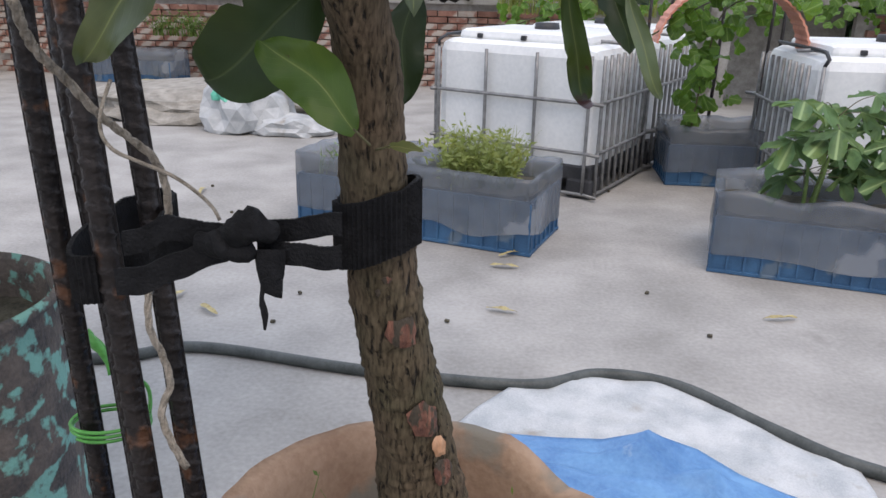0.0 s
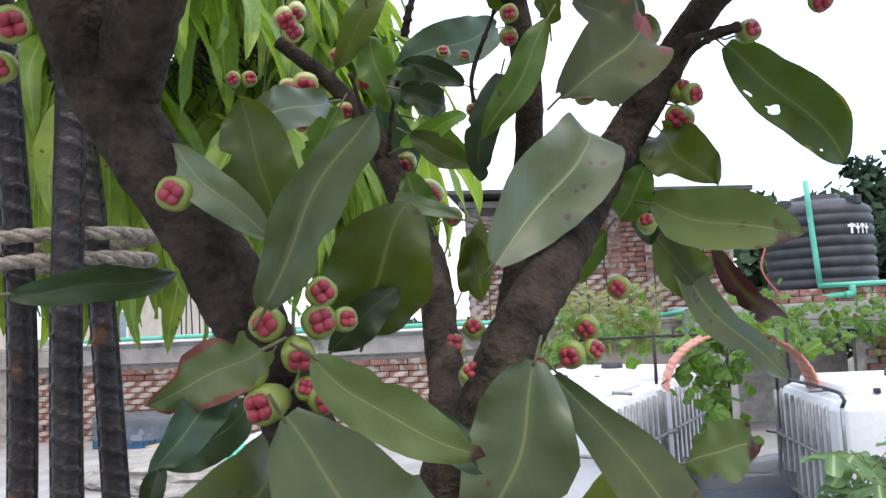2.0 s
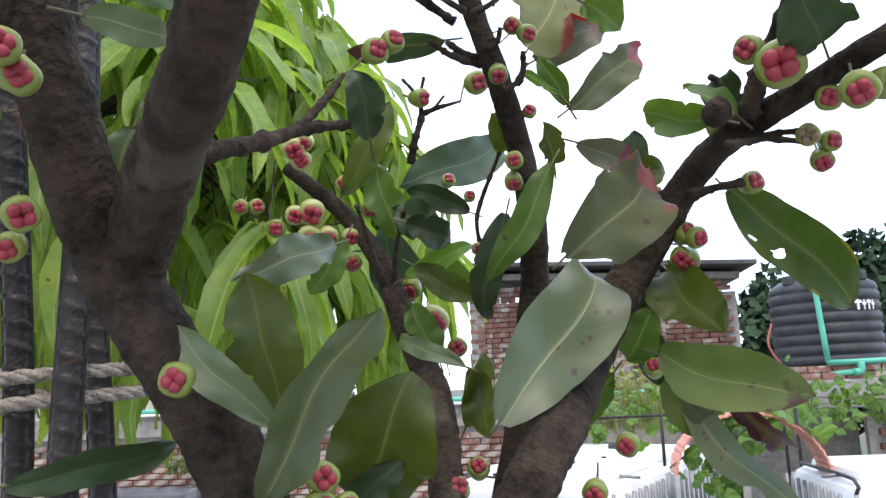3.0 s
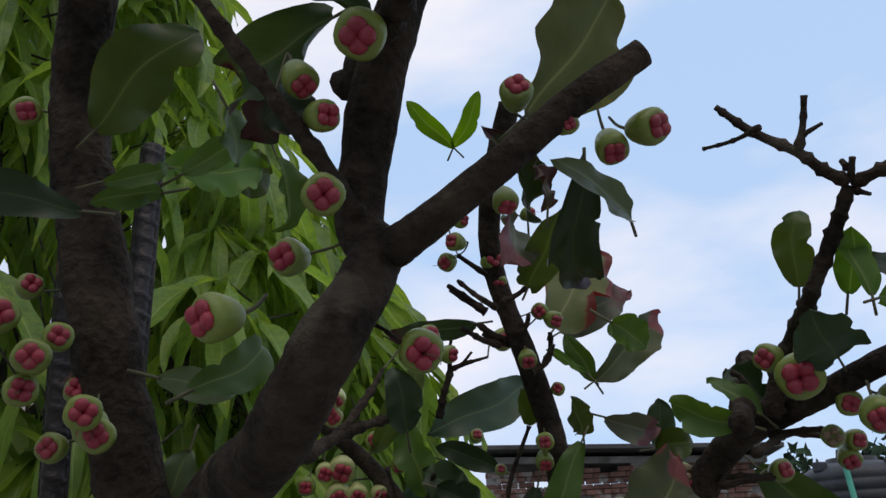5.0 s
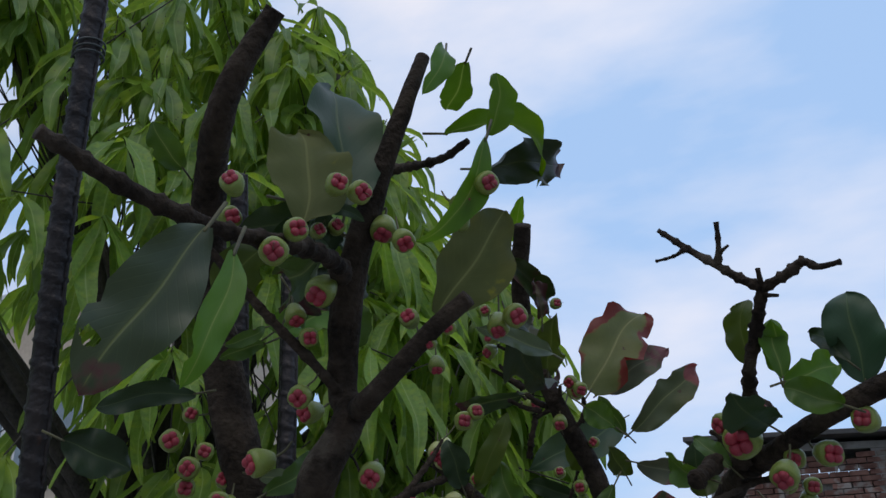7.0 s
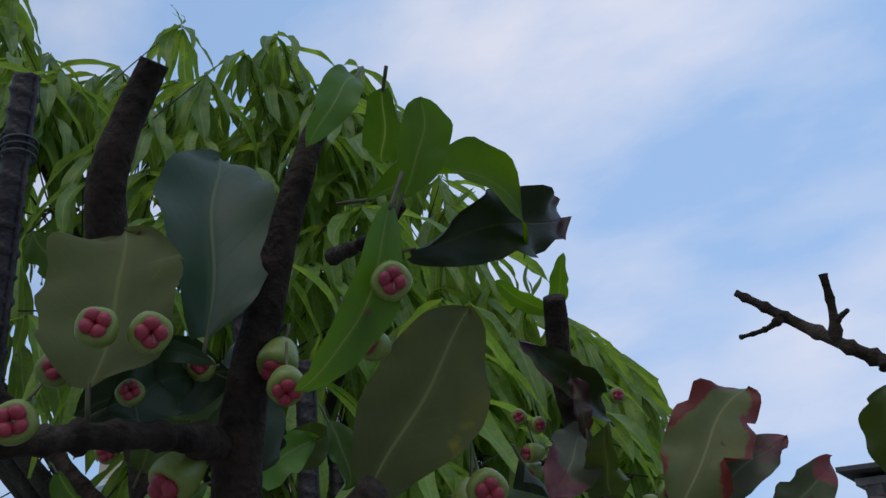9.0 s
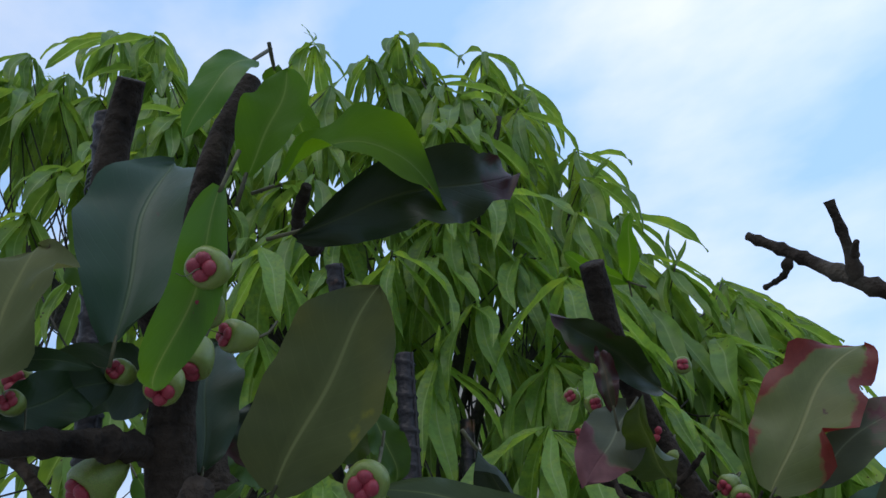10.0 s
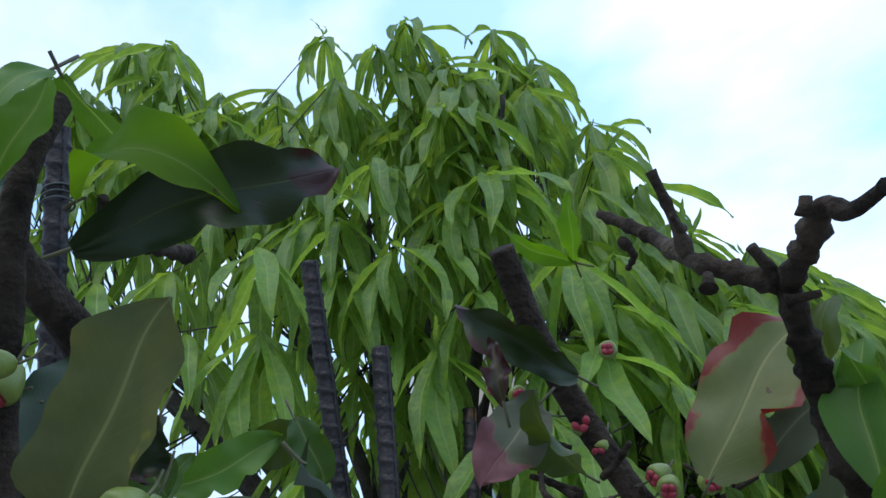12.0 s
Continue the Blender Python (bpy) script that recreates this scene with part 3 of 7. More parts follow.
def leaf(base, tip, width, face, kind="green", bend=0.24, fold=0.34, wave=0.085, twist=0.0):
    LEAF_NO[0] += 1
    n = LEAF_NO[0]
    r = random.Random(n * 7)
    size = (Vector(tip) - Vector(base)).length
    roll, bites = max(0.0, r.uniform(-0.5, 0.9)), r.choice((0, 0, 1, 2))
    if kind == "pinkedge":
        wave, fold, roll, bites, width = wave * 1.4, fold * 0.4, 0.3, 5, width * 1.1
    elif kind == "back":
        bites, roll = 0, 0.2
    elif kind in ("dry", "darkdry", "brownend"):
        wave, fold, roll, bites = wave * 2.0, fold * 1.8, roll + 0.4, 4
    if kind == "dry":
        width, wave, fold = width * 0.8, wave * 1.5, fold * 2
    me = leaf_shape(size, width * 1.06, bend * r.uniform(0.6, 1.5), fold * r.uniform(0.5, 1.5), wave * r.uniform(0.6, 1.6), n, twist or r.uniform(-0.5, 0.5), roll=roll, bites=bites)
    ob = part("leaf", me, LEAF[kind], TREE, m=along(base, tip, face))
    way = (Vector(tip) - Vector(base)).normalized()
    stem = Vector(base) - way * 0.014 - Vector(face) * 0.006
    part("leaf_stalk", tube([stem, Vector(base), Vector(base) + way * size * 0.03], [0.0009, 0.0009, 0.0008], 6, 0.006), STALK, TREE)
    return ob


def fruit_body():
    """A small turban-shaped jambu, stalk end up (+z), with a shallow dish at the foot."""
    rings = [(0.02, 0.62), (0.14, 0.60), (0.26, 0.52), (0.36, 0.36), (0.44, 0.14), (0.495, -0.10), (0.50, -0.26), (0.46, -0.38), (0.38, -0.44), (0.26, -0.43), (0.14, -0.39), (0.01, -0.38)]
    me = lathe(rings, 20)
    for p in me.vertices:
        a = math.atan2(p.co.y, p.co.x)
        k = 1 + 0.05 * math.cos(4 * a) * (0.4 - p.co.z)
        p.co.x *= k
        p.co.y *= k
    return me


def calyx_body(opened):
    """Four puffy sepals that fold over the foot of the fruit."""
    verts, faces = [], []
    for q in range(4):
        a = math.pi / 2 * q + 0.3
        me = bmesh.new()
        bmesh.ops.create_uvsphere(me, u_segments=12, v_segments=8, radius=1)
        out = 0.165 + 0.12 * opened
        m = Matrix.Rotation(a, 4, "Z") @ Matrix.Translation((out, 0, -0.44 - 0.03 * (q % 2))) @ Matrix.Rotation(0.5 + 0.5 * opened, 4, "Y") @ Matrix.Diagonal((0.20 - 0.02 * opened, 0.20, 0.145 + 0.04 * opened, 1))
        o = len(verts)
        verts += [m @ p.co for p in me.verts]
        faces += [tuple(o + p.index for p in f.verts) for f in me.faces]
        me.free()
    return mesh_of(verts, faces)


FRUIT = fruit_body()
FRUIT.materials.append(JAMBU)
FRUIT_PALE = FRUIT.copy()
FRUIT_PALE.materials[0] = JAMBU_PALE
CAL = [calyx_body(0.0), calyx_body(0.25), calyx_body(0.8)]
for me_ in CAL:
    me_.materials.append(CALYX)
CAL_DRY = CAL[2].copy()
CAL_DRY.materials[0] = WILT
STYLE = tube([(0, 0, -0.4), (0.1, 0, -0.8), (0.25, 0.05, -1.2), (0.2, 0.1, -1.5)], [0.016, 0.01], 5, 0.1)
STYLE.materials.append(STALK)
JAM_NO = [0]


def jambu(place, size, face, pale=False, turn=0.55, hang=None):
    """A fruit whose calyx looks along face, more or less."""
    JAM_NO[0] += 1
    r = random.Random(JAM_NO[0] * 13)
    size *= 0.80
    turn = 1.1 if size < 0.017 and turn > 0.5 else turn
    foot = (Vector(face) * (1 - turn * 0.4) + turn * Vector((r.uniform(-1, 1), r.uniform(-1, 1), r.uniform(-1.1, 0.35)))).normalized()
    up = -foot
    x = up.orthogonal().normalized()
    m = Matrix((x, up.cross(x), up)).transposed().to_4x4()
    m = m @ Matrix.Rotation(r.uniform(0, 6.28), 4, "Z") @ Matrix.Diagonal((size, size, size * r.uniform(0.9, 1.1), 1))
    m.translation = Vector(place)
    fruit = part("fruit", FRUIT_PALE if pale else FRUIT, None, TREE, m=m)
    dry = r.random() > 0.975
    part("calyx", CAL_DRY if dry else CAL[r.choice((0, 0, 0, 1, 1))], None, fruit, "wilted brown calyx" if dry else "pink folded calyx")
    if r.random() < 0.3:
        part("style", STYLE, None, fruit)
    top = m @ Vector((0, 0, 0.6))
    stem = [top - up * size * 0.1, top + up * size * 0.4 + Vector((0, 0, 0.003)), top + up * size * 0.7 + Vector((0, 0, 0.008))]
    if hang:
        stem[2] = top.lerp(Vector(hang), 0.5) + up * size * 0.3
        stem.append(Vector(hang))
    part("fruit_stalk", tube(stem, [min(size * 0.055, 0.0011), min(size * 0.04, 0.0009)], 6, 0.004), STALK, TREE)
    return fruit



# ---- parapet, tower and distance ----
wall = thing("wall_north", "low unplastered brick parapet under a grey concrete beam", "wall", kind="structure")
part("core", box_mesh(15.0, 0.10, 1.0, pose(-4.0, 9.87, 0.50)), MORTAR, wall)
part("beam", box_mesh(15.0, 0.24, 0.22, pose(-4.0, 9.86, 1.11), 0.012), CEMENT, wall, "grey cast concrete beam")
part("coping", box_mesh(15.0, 0.22, 0.07, pose(-4.0, 9.86, 1.256), 0.01), CEMENT, wall)
wall_e = thing("wall_east", "brick parapet with a concrete ledge that carries the water tank", "wall", kind="structure")
part("core", box_mesh(5.6, 0.10, 1.03, pose(6.2, 9.3, 0.515)), MORTAR, wall_e)
part("ledge", box_mesh(7.4, 1.9, 0.30, pose(5.3, 9.8, 1.25), 0.015), CEMENT, wall_e, "grey concrete ledge")
part("post", box_mesh(0.25, 0.25, 1.10, pose(1.9, 9.0, 0.55), 0.01), CEMENT, wall_e)
for k in range(27):
    part("brick", box_mesh(0.235, 0.115, 0.068, pose(1.75 + 0.249 * k, 8.93, 1.437), 0.006), BRICK, wall_e)
    part("brick", box_mesh(0.235, 0.115, 0.068, pose(1.87 + 0.249 * k, 8.94, 1.5135), 0.006), BRICK, wall_e)

tower = thing("stair_tower", "unfinished brick stair tower with a thin overhanging roof", "brick building", kind="structure")
part("core", box_mesh(4.05, 2.6, 2.62, pose(0.79, 13.42, 1.41)), MORTAR, tower)
part("roof", box_mesh(4.5, 3.4, 0.07, pose(0.80, 13.3, 3.20, 0, 3.0), 0.01), TIN, tower, "dark sheet roof on a thin slab")
part("roof_edge", box_mesh(4.2, 2.8, 0.10, pose(0.78, 13.4, 3.06, 0, 3.0), 0.01), CEMENT, tower)
for x in (-1.12, 1.05, 1.62):
    part("plaster_strip", box_mesh(0.22, 0.03, 2.6, pose(x, 12.045, 1.8), 0.01), CEMENT, tower, "grey plaster strip")
for k in range(9):
    x = -0.9 + 0.36 * k + 0.06 * math.sin(k * 5)
    part("starter_bar", tube([(x, 11.85, 1.0), (x + 0.01, 11.86, 1.7), (x + 0.03 * math.sin(k), 11.9, 2.15 + 0.2 * math.sin(k * 3))], [0.011, 0.010], 6, 0.3), STEEL, tower)


def far_tree(x, y, z0, h, w, seed):
    tree = thing("distant_tree", "dark broad-leaved tree far behind the roof", "tree", "trees beyond the roof")
    r = random.Random(seed)
    part("trunk", tube([(x, y, z0), (x + 0.3, y, z0 + h * 0.4), (x, y + 0.2, z0 + h * 0.75)], [0.35, 0.25, 0.12], 8, 0.6, 0.1), MANGO_BARK, tree)
    for k in range(5):
        a = k * 1.3 + seed
        part("limb", tube([(x + 0.2, y, z0 + h * 0.45), (x + w * 0.25 * math.cos(a), y + w * 0.25 * math.sin(a), z0 + h * 0.65), (x + w * 0.4 * math.cos(a), y + w * 0.4 * math.sin(a), z0 + h * 0.8)], [0.16, 0.1, 0.05], 6, 0.6), MANGO_BARK, tree)
    verts, faces = [], []
    clumps = [(Vector((x + r.gauss(0, w * 0.24), y + r.gauss(0, w * 0.24), z0 + h * (0.45 + 0.5 * r.random() ** 0.8))), r.uniform(0.5, 1.1)) for _ in range(34)]
    for c, rad in clumps:
        for _ in range(75):
            d = Vector((r.gauss(0, 1), r.gauss(0, 1), r.gauss(0, 0.8))).normalized() * rad * r.uniform(0.55, 1.05)
            p, t = c + d, Vector((r.gauss(0, 1), r.gauss(0, 1), r.gauss(0, 1))).normalized()
            u = t.orthogonal().normalized() * r.uniform(0.10, 0.2)
            t = t * r.uniform(0.14, 0.28)
            o = len(verts)
            verts += [p - t, p + u, p + t, p - u]
            faces.append((o, o + 1, o + 2, o + 3))
    tagged(part("crown", mesh_of(verts, faces, False), FAR, tree), kind="stuff")


far_tree(9.6, 22, -7, 12.2, 5.0, 1)
far_tree(13.0, 23, -7, 13.4, 6.0, 2)
far_tree(6.7, 24, -7, 11.4, 4.0, 3)
far_tree(11.2, 26, -7, 13.0, 5.0, 4)
far_tree(17, 27, -7, 13.0, 6.0, 5)
far_tree(-9.5, 34, -9, 10.4, 6.0, 6)
far_tree(-5.5, 36, -9, 10.2, 6.0, 7)


def block(name, x, y, w, d, z1, storeys, seed, label):
    b = thing(name, label, "building", "buildings beyond the roof")
    part("wall", box_mesh(w, d, z1 + 9, pose(x, y, (z1 - 9) / 2)), PAINT, b)
    part("parapet", box_mesh(w + 0.3, d + 0.3, 0.35, pose(x, y, z1 + 0.175), 0.03), WHITE, b)
    n = max(2, int(w / 2.6))
    for s in range(storeys):
        for k in range(n):
            wx, wz = x - w / 2 + (k + 0.5) * w / n, z1 - 1.7 - s * 3.1
            win = part("window", box_mesh(1.3, 0.12, 1.5, pose(wx, y - d / 2 - 0.04, wz), 0.02), WHITE, b)
            part("pane", box_mesh(0.52, 0.05, 1.3, pose(wx - 0.3, y - d / 2 - 0.10, wz)), GLASS, win)
            part("pane", box_mesh(0.52, 0.05, 1.3, pose(wx + 0.3, y - d / 2 - 0.10, wz)), GLASS, win)
    return b


block("apartment_building", -22.8, 40, 4.6, 8, 3.3, 3, 1, "cream plastered apartment block with pale windows")
block("apartment_building", -9.5, 9.0, 3.0, 4.2, 5.4, 4, 2, "tall cream apartment block with blue-grey glass windows")
far_col = thing("column_bars", "bare reinforcement bars of an unfinished column", "rebar cage")
for k in range(14):
    x, y = -14.9 + 0.26 * k + 0.1 * math.sin(k * 4), 28 + 0.3 * (k % 3)
    part("bar", tube([(x, y, -1), (x + 0.03, y, 1.5), (x + 0.08 * math.sin(k), y, 3.3 + 0.8 * math.sin(k * 2.3))], [0.03, 0.028], 5, 1.0), STEEL, far_col)

# ---- water tank and pipes ----
tank = thing("water_tank", "ribbed black plastic water tank with faded white lettering", "water tank")
rings = [(0.54, 0.0)]
for k in range(8):
    z = 0.04 + 0.115 * k
    rings += [(0.555, z), (0.555, z + 0.075), (0.538, z + 0.09), (0.538, z + 0.105)]
rings += [(0.55, 0.97), (0.53, 1.03), (0.44, 1.09), (0.30, 1.135), (0.25, 1.14), (0.25, 1.19), (0.0, 1.20)]
part("body", lathe(rings, 48), BLACKP, tank)
for a in (0.6, 2.2, 3.7, 5.3):
    part("lug", box_mesh(0.13, 0.10, 0.11, pose(0.47 * math.cos(a), 0.47 * math.sin(a), 1.09, 0, 0, math.degrees(a)), 0.02), BLACKP, tank)
for k, (a, h, w) in enumerate(((-0.33, 0.11, 0.09), (-0.15, 0.11, 0.05), (0.0, 0.11, 0.06), (0.15, 0.11, 0.05))):
    ang = -math.pi / 2 + 0.55 + a * 0.75
    part("letter_bar", box_mesh(w, 0.006, h * 0.28, pose(0.559 * math.cos(ang), 0.559 * math.sin(ang), 0.80 - 0.02 * (k % 2), 0, 0, math.degrees(ang) + 90), 0.003), WHITE, tank, "white painted stroke")
    part("letter_bar", box_mesh(w * 0.3, 0.006, h, pose(0.559 * math.cos(ang), 0.559 * math.sin(ang), 0.77, 0, 0, math.degrees(ang) + 90), 0.003), WHITE, tank, "white painted stroke")
tank.matrix_basis = pose(3.20, 9.55, 1.402) @ Matrix.Diagonal((1.06, 1.06, 1.03, 1))

pipes = thing("water_pipe", "bright green plastic water pipe along the parapet", "pipe")
part("run", tube([(-6.5, 9.72, 1.335), (-3, 9.71, 1.34), (0.2, 9.72, 1.33), (1.4, 9.68, 1.33)], [0.032, 0.032], 10, 0.4), TEAL, pipes)
part("run", tube([(-6.5, 9.70, 1.29), (-3, 9.70, 1.29), (0.2, 9.70, 1.285)], [0.02, 0.02], 8, 0.4), WHITE, pipes)
part("run", tube([(1.4, 9.68, 1.33), (2.0, 9.2, 1.42), (3.20, 8.86, 1.47)], [0.032, 0.032], 10, 0.3), TEAL, pipes)
part("elbow", tube([(3.20, 8.86, 1.47), (3.27, 8.86, 1.48), (3.28, 8.87, 1.57)], [0.042, 0.042, 0.042], 10, 0.03), TEAL, pipes)
part("run", tube([(2.96, 8.88, 1.58), (3.28, 8.87, 1.58), (6.5, 8.90, 1.60)], [0.03, 0.03], 10, 0.5), TEAL, pipes)
part("riser", tube([(2.96, 8.88, 1.58), (2.93, 8.88, 2.1), (2.90, 8.88, 2.74)], [0.03, 0.03], 10, 0.3), TEAL, pipes)
for x in (-4.2, -1.5, 0.6):
    part("coupling", tube([(x - 0.06, 9.715, 1.336), (x + 0.06, 9.715, 1.336)], [0.042, 0.042], 10, 0.06), TEAL, pipes)
overflow = part("overflow_hose", tube([(2.56, 9.4, 2.05), (2.48, 9.3, 1.8), (2.62, 9.2, 1.52), (2.8, 9.1, 1.42)], [0.013, 0.013], 8, 0.05), stuff_mat("red hose", (0.28, 0.06, 0.05), (0.4, 0.11, 0.09), rough=0.5))
tagged(overflow, "thin faded red hose beside the water tank", "hose")


# ---- totes, crates and plants on the floor ----
def tote():
    """A white bulk container in a cage of square tubes; origin at its front left foot, x along the front."""
    t = thing("liquid_tote", "white plastic bulk container in a grey tubular cage", "bulk container", "totes on the roof")
    L, D, H = 1.2, 1.0, 0.88
    bm = bmesh.new()
    box(bm, L - 0.06, D - 0.06, 0.80, pose(L / 2, D / 2, 0.52), 0.07)
    for p in bm.verts:
        if p.co.z > 0.8:
            f = max(abs(p.co.x - L / 2) / (L / 2), abs(p.co.y - D / 2) / (D / 2))
            p.co.z += 0.05 * (1 - f)
    part("bottle", bm, POLY, t)
    bm = bmesh.new()
    box(bm, L - 0.25, D - 0.25, 0.10, pose(L / 2, D / 2, 0.94), 0.045)
    part("shoulder", bm, POLY, t)
    for cx, cy in ((0.3, 0.12), (0.62, 0.12), (0.9, 0.15)):
        part("lug", box_mesh(0.035, 0.03, 0.03, pose(cx, cy, 0.95), 0.006), BLACKP, t)
    part("cap", lathe([(0.0, 1.03), (0.08, 1.03), (0.085, 1.0), (0.085, 0.96)], 20), BLACKP, t).matrix_basis = pose(L / 2, D / 2, 0)
    for cx, cy in ((0.09, 0.09), (L - 0.09, 0.09), (L - 0.09, D - 0.09), (0.09, D - 0.09), (L / 2, 0.09), (L / 2, D - 0.09)):
        part("foot", box_mesh(0.17, 0.17, 0.12, pose(cx, cy, 0.065), 0.015), BLACKP, t)
    part("deck", box_mesh(L - 0.04, D - 0.04, 0.10, pose(L / 2, D / 2, 0.16), 0.015), BLACKP, t)
    for z in (0.03, 0.29, 0.60):
        c = 0.05
        ring = [(c, 0, z), (L - c, 0, z), (L, c, z), (L, D - c, z), (L - c, D, z), (c, D, z), (0, D - c, z), (0, c, z), (c, 0, z)]
        part("cage_ring", tube(ring, [0.0115, 0.0115], 8, 0.06), GALV, t)
    for k in range(7):
        for y in (0.0, D):
            x = 0.06 + k * (L - 0.12) / 6 * 1.0
            if k % 2 == 0:
                part("cage_bar", tube([(x, y, 0.03), (x, y, 0.45), (x, y, H)], [0.0115, 0.0115], 8, 0.4), GALV, t)
    for k in range(9):
        for x in (0.0, L):
            y = 0.06 + k * (D - 0.12) / 8
            part("cage_bar", tube([(x, y, 0.03), (x, y, 0.45), (x, y, H)], [0.0115, 0.0115], 8, 0.4), GALV, t)
    part("top_bar", tube([(0.06, 0, H), (0.08, 0.06, H + 0.07), (0.08, 0.9, H + 0.07)], [0.011, 0.011], 8, 0.06), BLACKP, t)
    part("top_bar", tube([(0.0, 0.3, H + 0.06), (0.6, 0.28, H + 0.085), (L, 0.3, H + 0.06)], [0.011, 0.011], 8, 0.1), GALV, t)
    return t


tote_a = tote()
TURN_A = 25.0
ca, sa = math.cos(radians(TURN_A)), math.sin(radians(TURN_A))
tote_a.matrix_basis = pose(0.40 - 1.2 * math.cos(radians(-24.8)), 4.68 - 1.2 * math.sin(radians(-24.8)), 0, 0, 0, -24.8)
copy_thing(tote_a, pose(0.40 + 1.06 * 0.42 - 1.2 * 0.908, 4.68 + 1.06 * 0.908 + 1.2 * 0.419, 0, 0, 0, -24.8))
copy_thing(tote_a, pose(1.53, 4.5, 0, 0, 0, 2))


def crate(L, D, seed, label):
    """A blue slatted crate, lined with plastic film that is pulled up over its rim; origin at the front left foot."""
    r = random.Random(seed)
    c = thing("planting_crate", label, "planter", "crates used as planters")
    H, th = 0.28, 0.012
    for k, (px, py, sx, sy) in enumerate(((L / 2, th / 2, L, th), (L / 2, D - th / 2, L, th), (th / 2, D / 2, th, D - 2 * th), (L - th / 2, D / 2, th, D - 2 * th))):
        part("side", box_mesh(sx, sy, H, pose(px, py, H / 2), 0.003), CRATE, c)
        n = int(max(sx, sy) / 0.075)
        for q in range(n + 1):
            s = q / n
            along_x = sx > sy
            rx = px - sx / 2 + sx * s if along_x else px + (0.010 if px > L / 2 else -0.010)
            ry = py + (0.010 if py > D / 2 else -0.010) if along_x else py - sy / 2 + sy * s
            part("rib", box_mesh(0.011, 0.011, H - 0.02, pose(rx, ry, H / 2)), CRATE, c)
        part("lip", box_mesh(sx + 0.024 if sx > sy else 0.03, sy + 0.024 if sy > sx else 0.03, 0.018, pose(px, py, 0.012), 0.003), CRATE, c)
    verts, faces = [], []
    per, e = [], 0.020
    n = 84
    for k in range(n):
        d = k / n * 2 * (L + D)
        if d < L:
            per.append((d, -e, 0))
        elif d < L + D:
            per.append((L + e, d - L, 1))
        elif d < 2 * L + D:
            per.append((L - (d - L - D), D + e, 2))
        else:
            per.append((-e, D - (d - 2 * L - D), 3))
    levels = 9
    for j in range(levels):
        f = j / (levels - 1)
        for k, (x, y, s) in enumerate(per):
            low = 0.095 + 0.055 * noise.noise(Vector((k * 0.11, seed, 0)))
            top = 0.40 + 0.028 * noise.noise(Vector((k * 0.2, seed, 5)))
            z = low + (top - low) * f
            w = 0.004 * noise.noise(Vector((k * 0.35, f * 3, seed * 2.3))) + 0.005 * noise.noise(Vector((k * 1.3 + f * 4, f * 2, seed)))
            dx, dy = ((0, -1), (1, 0), (0, 1), (-1, 0))[s]
            verts.append((x + dx * w, y + dy * w, z))
    for k, (x, y, s) in enumerate(per):
        dx, dy = ((0, -1), (1, 0), (0, 1), (-1, 0))[s]
        top = 0.385 + 0.028 * noise.noise(Vector((k * 0.2, seed, 5)))
        verts.append((x - dx * 0.045, y - dy * 0.045, top - 0.02))
    for k, (x, y, s) in enumerate(per):
        dx, dy = ((0, -1), (1, 0), (0, 1), (-1, 0))[s]
        verts.append((x - dx * 0.06, y - dy * 0.06, 0.26))
    for j in range(levels + 1):
        for k in range(n):
            faces.append((j * n + k, j * n + (k + 1) % n, (j + 1) * n + (k + 1) % n, (j + 1) * n + k))
    part("liner", mesh_of(verts, faces), LINER, c, "crumpled translucent grey plastic liner")
    soil = grid_sheet(0.03, L - 0.03, 0.03, D - 0.03, 24, 16, lambda x, y: 0.29 + 0.02 * noise.noise(Vector((x * 9, y * 9, seed))))
    part("soil", soil, SOIL, c)
    return c


turn_cr = math.degrees(math.atan2(-0.39, 1.364)) - 0.0
crate_a = crate(0.66, 0.50, 1, "blue crate lined with cloudy plastic, growing fine weeds, on the concrete")
crate_a.matrix_basis = pose(0.05 - 0.66 * 0.961, 3.57 + 0.66 * 0.276, 0, 0, 0, -16)
crate_a2 = crate(0.62, 0.48, 2, "blue crate lined with cloudy plastic, with a few seedlings")
crate_a2.matrix_basis = pose(0.05 - 1.34 * 0.961, 3.57 + 1.34 * 0.276, 0, 0, 0, -16)
crate_b = crate(1.3, 0.52, 3, "long plastic-lined crate with a broad-leaved okra plant")
crate_b.matrix_basis = pose(0.91, 3.53, 0, 0, 0, -12)
crate_c = crate(0.66, 0.5, 4, "dark plastic-lined crate with climbing gourd vines")
crate_c.matrix_basis = pose(0.93, 5.20, 0, 0, 0, 2)


